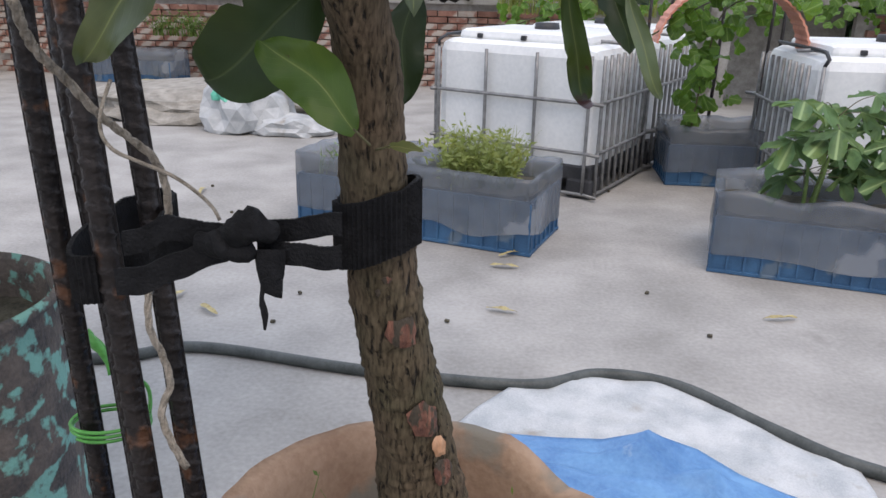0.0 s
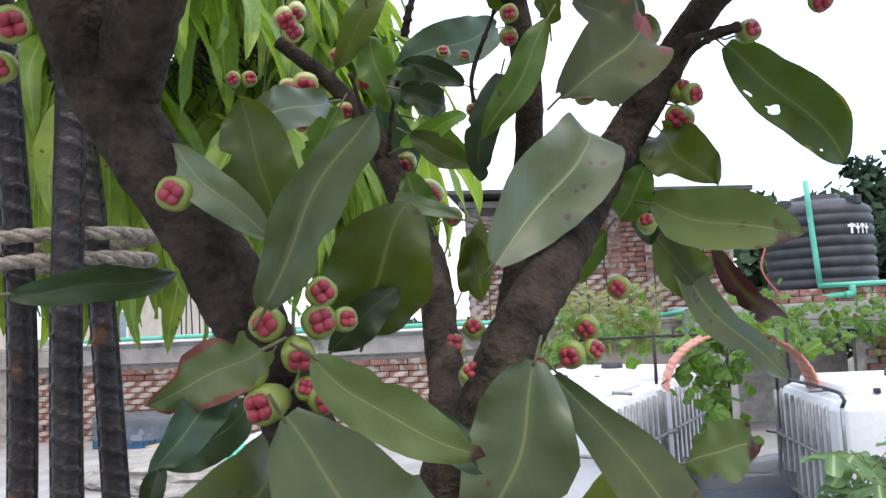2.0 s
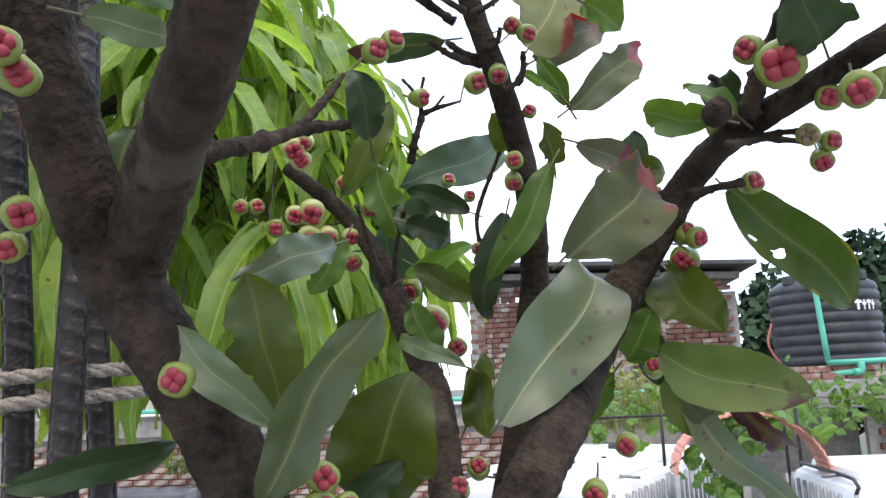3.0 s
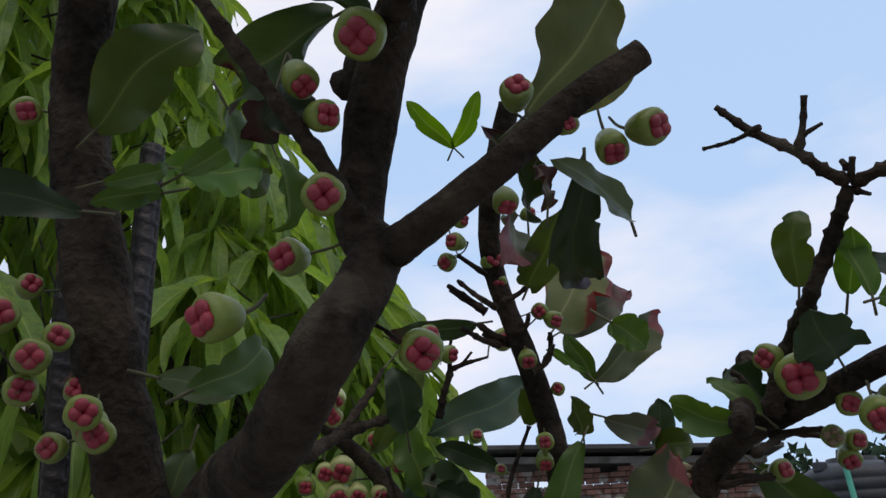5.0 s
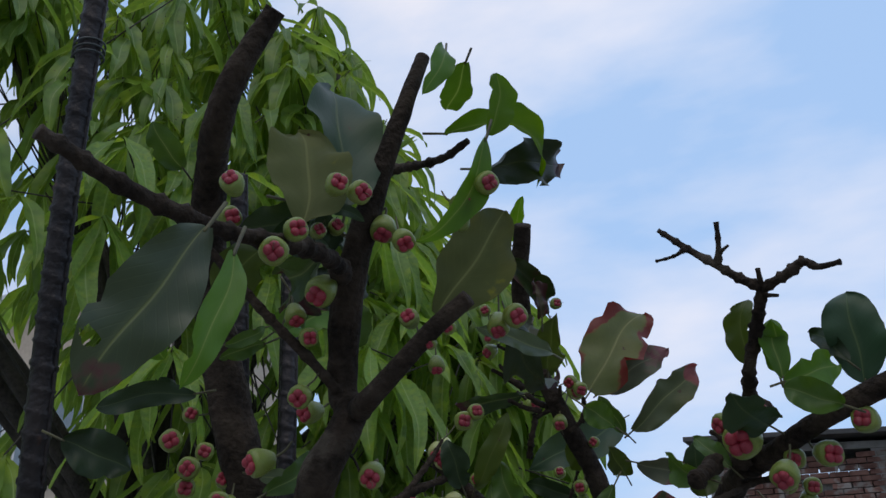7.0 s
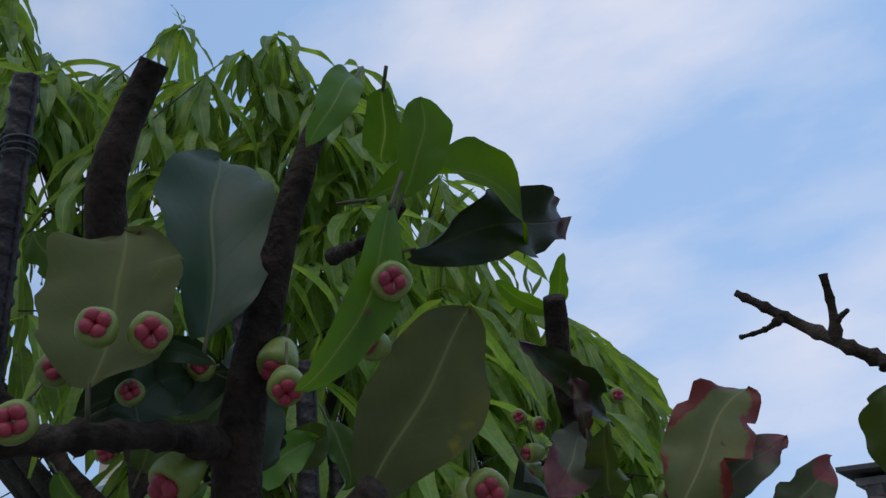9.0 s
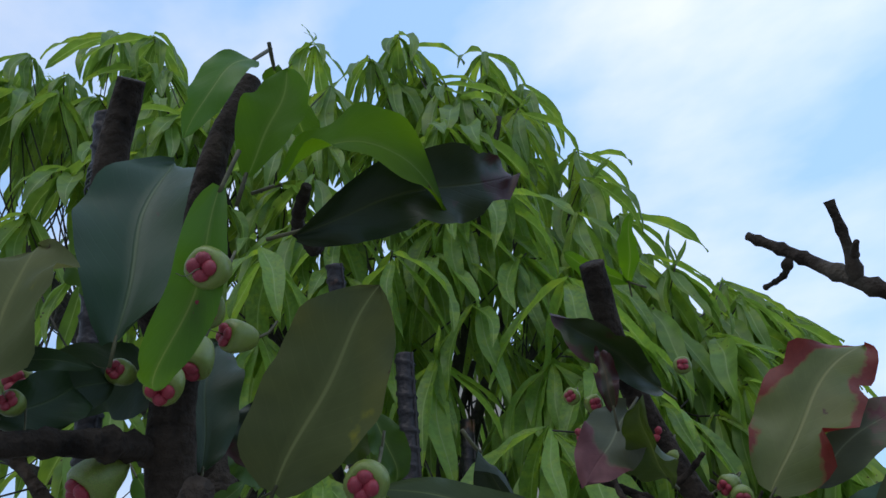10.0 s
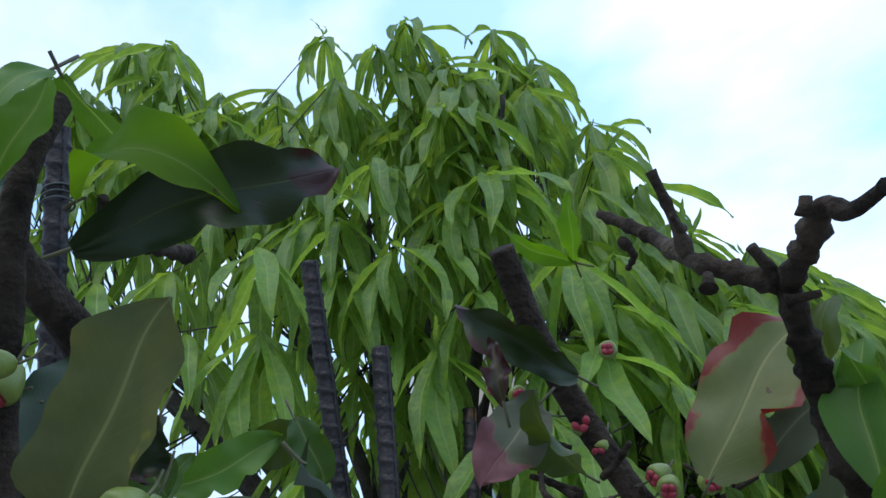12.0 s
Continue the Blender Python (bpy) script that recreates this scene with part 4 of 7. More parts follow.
def tuft(name, where, count, height, spread, seed, mat, label, category, width=0.006):
    """A stand of thin weeds: bent blades with small side leaves."""
    r = random.Random(seed)
    verts, faces, uvs = [], [], []
    x0, y0, z0, x1, y1 = where
    for _ in range(count):
        p = Vector((r.uniform(x0, x1), r.uniform(y0, y1), z0))
        h = height * r.uniform(0.5, 1.1)
        lean = Vector((r.gauss(0, spread), r.gauss(0, spread), 0))
        side = Vector((r.uniform(-1, 1), r.uniform(-1, 1), 0)).normalized() * width
        o, k = len(verts), 4
        for j in range(k + 1):
            f = j / k
            c = p + Vector((0, 0, h * f)) + lean * f * f * h
            verts += [c - side * (1 - f * 0.8), c + side * (1 - f * 0.8)]
            uvs += [(0.2, f), (0.8, f)]
        for j in range(k):
            faces.append((o + 2 * j, o + 2 * j + 1, o + 2 * j + 3, o + 2 * j + 2))
        for _ in range(3):
            f = r.uniform(0.3, 1)
            c = p + Vector((0, 0, h * f)) + lean * f * f * h
            t = Vector((r.gauss(0, 1), r.gauss(0, 1), r.gauss(0.3, 0.5))).normalized() * height * 0.16
            u = t.orthogonal().normalized() * height * 0.03
            o = len(verts)
            verts += [c, c + t * 0.5 + u, c + t, c + t * 0.5 - u]
            uvs += [(0.5, 0), (0.9, 0.5), (0.5, 1), (0.1, 0.5)]
            faces.append((o, o + 1, o + 2, o + 3))
    ob = part(name, mesh_of(verts, faces, True, uvs), mat)
    return tagged(ob, label, category, kind="stuff")


pale_weed = leaf_mat("pale weed", (0.19, 0.24, 0.07), (0.35, 0.4, 0.16), glow=0.35)
tuft("weeds", (-0.42, 3.72, 0.28, -0.04, 4.02), 420, 0.27, 0.35, 1, pale_weed, "dense fine yellow-green weeds filling the crate", "weeds", 0.004)
tuft("seedlings", (-1.12, 3.92, 0.28, -0.72, 4.2), 60, 0.14, 0.4, 2, WEED, "small green seedlings in the crate", "seedlings")


def okra(base, seed, label, size=1.0):
    r = random.Random(seed)
    plant = thing("okra_plant", label, "plant")
    b = Vector(base)
    for k in range(3):
        a = k * 2.1 + seed
        stem_top = b + Vector((0.10 * math.cos(a), 0.08 * math.sin(a), 0.47)) * size
        part("stem", tube([b + Vector((0.02 * math.cos(a), 0.02 * math.sin(a), 0)), (b + stem_top) / 2 + Vector((0.02, 0, 0)), stem_top], [0.011, 0.007, 0.004], 7, 0.05), stuff_mat("green stem", (0.07, 0.13, 0.03), (0.16, 0.24, 0.07), rough=0.6), plant)
        for q in range(7):
            f = 0.3 + 0.7 * q / 6
            root = b + (stem_top - b) * f
            ang = r.uniform(0, 6.28)
            out = Vector((math.cos(ang), math.sin(ang), r.uniform(0.0, 0.6))).normalized()
            end = root + out * r.uniform(0.09, 0.20) * size
            part("petiole", tube([root, (root + end) / 2 + Vector((0, 0, 0.02)), end], [0.003, 0.002], 5, 0.03), STALK, plant)
            verts, faces, uvs = [end], [], [(0.5, 0.0)]
            d = (out + Vector((0, 0, -0.40))).normalized()
            m = along(end, end + d, Vector((r.uniform(-0.3, 0.3), -0.5, 1)))
            s = r.uniform(0.12, 0.19) * size
            n = 61
            for i in range(n):
                th = -2.5 + 5.0 * i / (n - 1)
                lobe = 0.30 + 0.70 * abs(math.cos(th * 2.5)) ** 0.9
                rad = s * lobe * (1 - 0.12 * abs(th))
                verts.append(m @ Vector((rad * math.sin(th), rad * math.cos(th) * 0.95 + 0.02, -0.55 * rad * rad / s + 0.008 * math.sin(i * 1.1))))
                uvs.append((0.5 + 0.4 * math.sin(th), 0.5 + 0.45 * math.cos(th)))
            for i in range(1, n):
                faces.append((0, i, i + 1))
            part("leaf", mesh_of(verts, faces, True, uvs), OKRA, plant)
    return plant


okra((1.35, 3.67, 0.28), 3, "leafy okra plant with broad lobed pale green leaves", 1.0)
okra((1.75, 3.57, 0.28), 8, "smaller okra plant with broad lobed leaves", 0.8)


def vine(points, count, size, seed, label, spread):
    r = random.Random(seed)
    v_ = thing("climbing_vine", label, "vine", "vines on the parapet")
    part("stem", tube(points, [0.006, 0.004], 6, 0.08), STALK, v_)
    line, _ = spline(points, 0.03)
    shapes = []
    for k in range(4):
        verts, faces, uvs = [(0, 0, 0)], [], [(0.5, 0)]
        n = 15
        for i in range(n):
            th = -2.3 + 4.6 * i / (n - 1)
            rad = 0.75 + 0.25 * abs(math.cos(th * 1.3))
            verts.append((rad * math.sin(th) * 0.6, rad * math.cos(th) * 0.6 + 0.35, 0.10 * math.sin(i * 1.7 + k) - 0.2 * rad))
            uvs.append((0.5 + 0.4 * math.sin(th), 0.5 + 0.45 * math.cos(th)))
        for i in range(1, n):
            faces.append((0, i, i + 1))
        me = mesh_of(verts, faces, True, uvs)
        me.materials.append(VINE)
        shapes.append(me)
    for k in range(count):
        p = line[r.randrange(len(line))] + Vector((r.gauss(0, spread), r.gauss(0, spread * 0.6), r.gauss(0, spread)))
        d = Vector((r.gauss(0, 1), r.gauss(-0.3, 0.8), r.gauss(-0.5, 0.7)))
        m = along(p, p + d, Vector((r.gauss(0, 0.5), -0.8, 0.7))) @ Matrix.Diagonal((size * r.uniform(0.6, 1.2),) * 3 + (1,))
        part("leaf", shapes[r.randrange(4)], None, v_, m=m)
    return v_


vine([(0.7, 4.9, 1.0), (1.2, 5.4, 1.22), (2.0, 7.0, 1.2), (3.3, 8.2, 1.28)], 150, 0.10, 1, "gourd vine trailing over the orange arch towards the ledge", 0.13)
vine([(1.05, 5.2, 0.4), (1.08, 5.15, 0.8), (1.15, 5.1, 1.15), (1.4, 5.0, 1.25)], 70, 0.10, 2, "gourd vine climbing strings from its crate", 0.10)
vine([(-0.2, 6.6, 0.95), (0.4, 6.8, 1.15), (1.0, 6.9, 1.18), (1.6, 6.6, 1.25)], 150, 0.09, 3, "tangle of creeper on the trellis behind the totes", 0.15)
vine([(2.2, 8.3, 1.28), (3.2, 8.5, 1.2), (4.2, 8.6, 1.15)], 90, 0.10, 4, "creeper hanging over the brick ledge", 0.12)
tuft("tall_weeds", (-0.5, 8.6, 0.95, 1.2, 9.3), 260, 0.75, 0.2, 6, pale_weed, "tall feathery weeds against the brick tower", "weeds", 0.008)
tuft("wall_weeds", (-4.9, 9.4, 0.55, -4.1, 9.6), 120, 0.3, 0.6, 9, WEED, "small weeds growing from the parapet", "weeds", 0.008)
trellis = thing("trellis", "thin weathered poles that hold up the vines", "trellis")
for x, y in ((0.75, 5.75), (1.25, 5.75), (1.0, 6.5), (1.75, 6.4), (0.2, 6.7), (1.62, 5.6)):
    part("pole", tube([(x, y, 0), (x + 0.02, y, 0.7), (x + 0.03, y + 0.02, 1.28)], [0.014, 0.012], 7, 0.3), STEEL, trellis)
part("rail", tube([(0.2, 6.7, 1.2), (1.0, 6.5, 1.22), (1.75, 6.4, 1.2)], [0.012, 0.012], 7, 0.3), STEEL, trellis)

# arch of corrugated orange sheet
verts, faces, nn = [], [], 64
for k in range(nn + 1):
    a = math.pi * (0.02 + 0.98 * k / nn)
    r_ = 1.0 + 0.010 * math.sin(k * 2.6)
    wide = 0.13
    cx, cz = 1.17 - 0.43 * math.cos(a) * r_, 0.93 + 0.36 * math.sin(a) * r_
    for q, (dy, dr) in enumerate(((-wide, 0), (wide, 0), (wide, 0.012), (-wide, 0.012))):
        verts.append((cx - dr * math.cos(a), 5.0 + dy + 0.06 * math.sin(a), cz + dr * math.sin(a)))
for k in range(nn):
    for q in range(4):
        faces.append((k * 4 + q, k * 4 + (q + 1) % 4, k * 4 + 4 + (q + 1) % 4, k * 4 + 4 + q))
arch = part("arched_sheet", mesh_of(verts, faces, False), ORANGE)
tagged(arch, "orange corrugated plastic strip bent into an arch over the vines", "plastic arch")

# sacks, sand and far crate
def lump(name, centre, size, seed, mat, label, category, rough=0.25, n=3):
    bm = bmesh.new()
    bmesh.ops.create_icosphere(bm, subdivisions=n, radius=1)
    c = Vector(centre)
    for p in bm.verts:
        k = 1 + rough * noise.noise(p.co * 1.7 + Vector((seed, 0, 0))) + rough * 0.5 * noise.noise(p.co * 4.5 + Vector((0, seed, 0)))
        q = p.co * k
        q.z = max(q.z, -0.35)
        p.co = c + Vector((q.x * size[0], q.y * size[1], (q.z + 0.35) * size[2]))
    return tagged(part(name, bm, mat), label, category)


lump("rubble_sack", (-2.55, 6.5, 0), (0.42, 0.35, 0.36), 1, SACK, "torn white sack of rubble slumped on the floor", "sack", 0.3)
lump("rubble_sack", (-2.1, 6.4, 0), (0.36, 0.26, 0.13), 2, SACK, "flat dusty sack on the floor", "sack", 0.3)
lump("sand_heap", (-3.3, 7.4, 0), (1.5, 0.9, 0.22), 3, stuff_mat("damp sand", (0.20, 0.185, 0.16), (0.36, 0.335, 0.295), scale=12, fine=150, rough=0.95, bump=0.6), "low heap of grey sand against the wall", "sand", 0.2, 4)
for k in range(7):
    a = 0.3 + k * 0.55
    tagged(part("wood_offcut", box_mesh(0.5 + 0.1 * (k % 3), 0.05, 0.025, pose(-2.6 + 0.12 * k, 6.55 + 0.05 * (k % 2), 0.30 + 0.035 * k % 0.12, 12 * math.sin(k * 3), 20 * math.cos(k * 2), 30 + 25 * k), 0.004), STRAW), "pale wooden offcut on the rubble sack", "wood", "offcuts on the rubble")
lump("green_cloth", (-2.62, 6.3, 0.28), (0.12, 0.10, 0.14), 5, TEAL, "crumpled green plastic on the rubble sack", "plastic", 0.5)
far_crate = crate(1.25, 0.45, 9, "blue plastic crate by the brick parapet")
far_crate.matrix_basis = pose(-5.75, 9.1, 0, 0, 0, -4)
plank = part("plank", box_mesh(2.6, 0.22, 0.03, pose(-3.6, 8.6, 0.05, 0, 0, -14), 0.005), STRAW)
tagged(plank, "pale board lying on the sand", "board")

# hose and litter on the floor
hose = part("garden_hose", tube([(-2.6, 1.9, 0.02), (-1.43, 2.18, 0.02), (-1.11, 2.33, 0.02), (-0.48, 2.26, 0.02), (0.08, 2.25, 0.02), (0.33, 2.37, 0.02), (0.59, 2.33, 0.02), (0.84, 2.10, 0.02), (1.09, 1.92, 0.02), (1.7, 1.75, 0.02)], [0.021, 0.021], 10, 0.05), HOSE)
tagged(hose, "dark grey garden hose lying across the floor", "hose")
litter_r = random.Random(4)
for k in range(46):
    x, y = litter_r.uniform(-2.2, 2.2), litter_r.uniform(2.3, 5.5)
    if k < 14:
        a = litter_r.uniform(0, 6.28)
        p = Vector((x, y, 0.012))
        me = leaf_shape(litter_r.uniform(0.12, 0.22), 0.028, 0.25, 0.3, 0.1, k, nl=8, nw=4)
        ob = part("fallen_leaf", me, STRAW, m=along(p, p + Vector((math.cos(a), math.sin(a), 0.0)), (0, 0, 1)))
        tagged(ob, "dry yellow leaf on the concrete", "leaf", "fallen leaves")
    else:
        tagged(part("pebble", box_mesh(0.02, 0.016, 0.012, pose(x, y, 0.009, 0, 0, 40 * k), 0.004), SOIL), "dark crumb of soil on the concrete", "pebble", "crumbs on the floor")

# ---- pot, sheets and drum ----
pot = thing("plant_pot", "wide terracotta pot with a chipped rim", "plant pot")
body = lathe([(0.0, 0.40), (0.13, 0.40), (0.15, 0.42), (0.185, 0.60), (0.205, 0.74), (0.222, 0.755), (0.228, 0.785), (0.218, 0.80), (0.200, 0.795), (0.190, 0.765), (0.182, 0.70)], 56)
for p in body.vertices:
    a = math.atan2(p.co.y, p.co.x)
    if p.co.z > 0.77:
        p.co.z -= 0.028 * max(0, 1 - abs(a - 0.72) / 0.35) + 0.004 * noise.noise(Vector((a * 6, p.co.z * 30, 0)))
part("body", body, CLAY, pot)
soil_me = lathe([(0.0, 0.735), (0.06, 0.737), (0.12, 0.728), (0.188, 0.715)], 40)
for p in soil_me.vertices:
    p.co.z += 0.012 * noise.noise(p.co * 22)
part("soil", soil_me, SOIL, pot)
pot.matrix_basis = pose(-0.012, 0.575, -0.003) @ Matrix.Diagonal((0.93, 0.93, 0.983, 1))
stand = part("pot_stand", box_mesh(0.5, 0.5, 0.40, pose(0.0, 0.6, 0.2), 0.02), CEMENT)
tagged(stand, "rough concrete block under the pot", "block")
tuft("pot_grass", (-0.14, 0.50, 0.712, 0.12, 0.66), 60, 0.07, 0.5, 12, WEED, "thin grass blades in the pot", "grass", 0.0016)


def sheet(name, cx, cy, rx, ry, mat, label, amp, seed, z0=0.004, lift=None):
    """A crumpled sheet with thickness, laid on the floor."""
    n, m = 40, 40
    verts, faces = [], []
    for j in range(m + 1):
        for i in range(n):
            a, f = 2 * math.pi * i / n, j / m
            edge = 1 + 0.12 * noise.noise(Vector((math.cos(a) * 1.6, math.sin(a) * 1.6, seed)))
            x, y = cx + rx * f * edge * math.cos(a), cy + ry * f * edge * math.sin(a)
            z = z0 + amp * abs(noise.noise(Vector((x * 5, y * 5, seed)))) + amp * 0.7 * abs(noise.noise(Vector((x * 13, y * 13, seed + 3))))
            if lift:
                z += lift(x, y)
            verts.append((x, y, z))
    for j in range(m):
        for i in range(n):
            faces.append((j * n + i, j * n + (i + 1) % n, (j + 1) * n + (i + 1) % n, (j + 1) * n + i))
    ob = part(name, mesh_of(verts, faces), mat)
    solid = ob.modifiers.new("thickness", "SOLIDIFY")
    solid.thickness = 0.002
    return tagged(ob, label, "plastic sheet")


sheet("white_sheet", 0.42, 1.74, 0.60, 0.60, SACK, "crumpled white sacking spread on the floor round the pot", 0.03, 2)
sheet("blue_sheet", 0.18, 1.40, 0.84, 0.50, TARP, "crumpled blue plastic sheet spread on the floor behind the pot", 0.045, 5, 0.035, lambda x, y: 0.09 * math.exp(-(((x - 0.41) / 0.07) ** 2 + ((y - 1.84) / 0.12) ** 2)) + 0.07 * math.exp(-(((x - 0.57) / 0.05) ** 2 + ((y - 1.76) / 0.10) ** 2)))

drum = thing("metal_drum", "rusty cut drum with flaking green paint, filled with soil", "drum")
ring = []
for k in range(13):
    z = 0.76 * k / 12
    ring.append((0.245 + (0.008 if k in (4, 8) else 0), z))
ring += [(0.252, 0.765), (0.254, 0.78), (0.244, 0.785), (0.236, 0.77), (0.234, 0.62)]
part("shell", lathe(ring, 48), DRUM, drum)
ds = lathe([(0.0, 0.65), (0.1, 0.66), (0.18, 0.67), (0.236, 0.68)], 32)
for p in ds.vertices:
    p.co.z += 0.02 * noise.noise(p.co * 14)
part("soil", ds, SOIL, drum)
drum.matrix_basis = pose(-1.0, 1.06, 0) @ Matrix.Diagonal((1, 1, 0.96, 1))


# ---- reinforcement bars, rope and strap ----
def rebar(points, radius, seed, label="tall ribbed reinforcement bar, dark with rust"):
    """A deformed bar along a slightly bent line: a round core, slanting ribs and two lengthwise ridges."""
    line, _ = spline(points, 0.01)
    sides, pitch = 14, radius * 1.7
    bar = thing("rebar", label, "rebar", "bars standing beside the tree")
    verts, faces = [], []
    rib_v, rib_f = [], []
    run, side = 0.0, None
    fine = []
    for p, q in zip(line, line[1:]):
        n = max(1, int((q - p).length / (pitch / 8)))
        fine += [p + (q - p) * i / n for i in range(n)]
    fine.append(line[-1])
    for i, c in enumerate(fine):
        ahead = (fine[min(i + 1, len(fine) - 1)] - fine[max(i - 1, 0)]).normalized()
        side = (Vector((1, 0.3, 0)) - ahead * ahead.dot(Vector((1, 0.3, 0)))).normalized()
        up = ahead.cross(side)
        if i:
            run += (c - fine[i - 1]).length
        for s in range(sides):
            th = 2 * math.pi * s / sides
            ph = (run / pitch + 0.18 * math.cos(th)) % 1.0
            rib = 0.16 if ph < 0.20 else 0.0
            verts.append(c + (side * math.cos(th) + up * math.sin(th)) * radius * (0.90 + rib + 0.02 * noise.noise(c * 90)))
        for sg in (-1, 1):
            for da, dr in ((-0.14, 0.88), (-0.10, 1.07), (0.10, 1.07), (0.14, 0.88)):
                d = side * math.cos(da) + up * math.sin(da)
                rib_v.append(c + d * sg * radius * dr)
    for i in range(len(fine) - 1):
        for s in range(sides):
            p, q = i * sides + s, i * sides + (s + 1) % sides
            faces.append((p, q, q + sides, p + sides))
        for o in (0, 4):
            for s in range(3):
                p = i * 8 + o + s
                rib_f.append((p, p + 1, p + 9, p + 8))
    faces.append(tuple(range(sides))[::-1])
    faces.append(tuple(range(len(verts) - sides, len(verts))))
    part("core", mesh_of(verts, faces), STEEL, bar)
    part("ridge", mesh_of(rib_v, rib_f), STEEL, bar)
    return bar


rebar([(-0.401, 0.692, -0.062), (-0.393, 0.670, 0.279), (-0.385, 0.650, 0.602), (-0.377, 0.631, 0.917), (-0.369, 0.611, 1.227), (-0.355, 0.594, 1.538), (-0.357, 0.562, 1.852), (-0.355, 0.528, 2.162)], 0.0112, 1)
rebar([(-0.172, 0.563, 0.000), (-0.179, 0.493, 0.023), (-0.186, 0.463, 0.047), (-0.232, 0.514, 0.352), (-0.277, 0.564, 0.651), (-0.320, 0.613, 0.940), (-0.366, 0.660, 1.221), (-0.397, 0.717, 1.496), (-0.437, 0.767, 1.767), (-0.474, 0.818, 2.037)], 0.0112, 2)
rebar([(-0.199, 0.590, 0.017), (-0.223, 0.605, 0.294), (-0.247, 0.620, 0.567), (-0.270, 0.635, 0.832), (-0.290, 0.650, 1.083), (-0.313, 0.663, 1.321), (-0.334, 0.673, 1.545), (-0.361, 0.680, 1.758)], 0.0112, 3)
rebar([(-0.226, 0.536, 0.019), (-0.246, 0.540, 0.429), (-0.265, 0.545, 0.813), (-0.281, 0.550, 1.153), (-0.293, 0.561, 1.460), (-0.297, 0.578, 1.754), (-0.310, 0.589, 2.046)], 0.0112, 4)
rebar([(-0.595, 0.732, 0.000), (-0.588, 0.662, 0.028), (-0.580, 0.632, 0.057), (-0.530, 0.548, 0.470), (-0.482, 0.467, 0.874), (-0.435, 0.392, 1.258), (-0.393, 0.329, 1.608), (-0.355, 0.279, 1.934), (-0.320, 0.247, 2.245)], 0.0125, 5)

def rope(points, radius, name, label, strands=3):
    line, _ = spline(points, 0.004)
    r = thing(name, label, "rope")
    for s in range(strands):
        pts = []
        for i, p in enumerate(line):
            ahead = (line[min(i + 1, len(line) - 1)] - line[max(i - 1, 0)]).normalized()
            x = ahead.orthogonal().normalized()
            y = ahead.cross(x)
            a = i * 0.5 + s * 2 * math.pi / strands
            pts.append(p + (x * math.cos(a) + y * math.sin(a)) * radius * 0.5)
        part("strand", tube(pts[::2], [radius * 0.62, radius * 0.62], 6, 0.01), ROPE, r)
    return r


def wrap(cx, cy, z, rx, ry, turns, tilt, gap=0.0):
    return [(cx + rx * math.cos(a), cy + ry * math.sin(a), z + tilt * math.cos(a) + gap * a) for a in [k * 0.35 - 2.2 for k in range(int(turns * 18))]]


rope(wrap(-0.372, 0.640, 1.567, 0.095, 0.09, 2.1, 0.003, 0.0032), 0.0055, "rope_lashing", "grey jute rope lashed twice round the bars")
rope([(-0.204, 0.375, 1.281), (-0.215, 0.402, 1.253), (-0.223, 0.442, 1.228), (-0.222, 0.473, 1.200), (-0.214, 0.497, 1.178), (-0.205, 0.510, 1.162), (-0.201, 0.518, 1.140), (-0.200, 0.516, 1.113), (-0.220, 0.535, 1.081), (-0.234, 0.534, 1.040), (-0.230, 0.521, 1.009), (-0.218, 0.515, 0.987), (-0.209, 0.507, 0.965), (-0.212, 0.493, 0.946), (-0.202, 0.484, 0.925), (-0.190, 0.484, 0.898)], 0.0032, "loose_rope", "loose end of jute rope hanging from the bars")
wire = part("binding_wire", tube([(-0.215, 0.482, 1.223), (-0.215, 0.467, 1.206), (-0.211, 0.455, 1.192), (-0.199, 0.447, 1.181), (-0.185, 0.453, 1.172), (-0.165, 0.461, 1.161), (-0.150, 0.465, 1.149), (-0.139, 0.467, 1.137), (-0.134, 0.466, 1.128)], [0.0015, 0.0013], 6, 0.008), ROPE)
tagged(wire, "thin bent string by the rope", "string")
twist_ = part("top_wire", tube(wrap(-0.329, 0.2555, 2.165, 0.0150, 0.0150, 3.2, 0.002, 0.0012), [0.0012, 0.0012], 5, 0.004), HOSE)
tagged(twist_, "thin wire wound round the bar", "wire")


def band(points, half, thick, mat, parent, name, label=""):
    """A flat strap through points, upright, with ribs across."""
    line, _ = spline(points, 0.0022)
    verts, faces = [], []
    for i, p in enumerate(line):
        ahead = (line[min(i + 1, len(line) - 1)] - line[max(i - 1, 0)]).normalized()
        out = ahead.cross(Vector((0, 0, 1))).normalized()
        f = half * (1 + 0.06 * noise.noise(p * 40))
        t = thick * (1 + 0.7 * (i % 2))
        w = 0.003 * noise.noise(p * 60)
        for dz, do in ((-f, 0), (f, 0), (f, t), (-f, t)):
            verts.append(p + Vector((0, 0, dz + w)) + out * do)
    for i in range(len(line) - 1):
        for q in range(4):
            faces.append((i * 4 + q, i * 4 + (q + 1) % 4, i * 4 + 4 + (q + 1) % 4, i * 4 + 4 + q))
    return part(name, mesh_of(verts, faces, False), mat, parent, label)


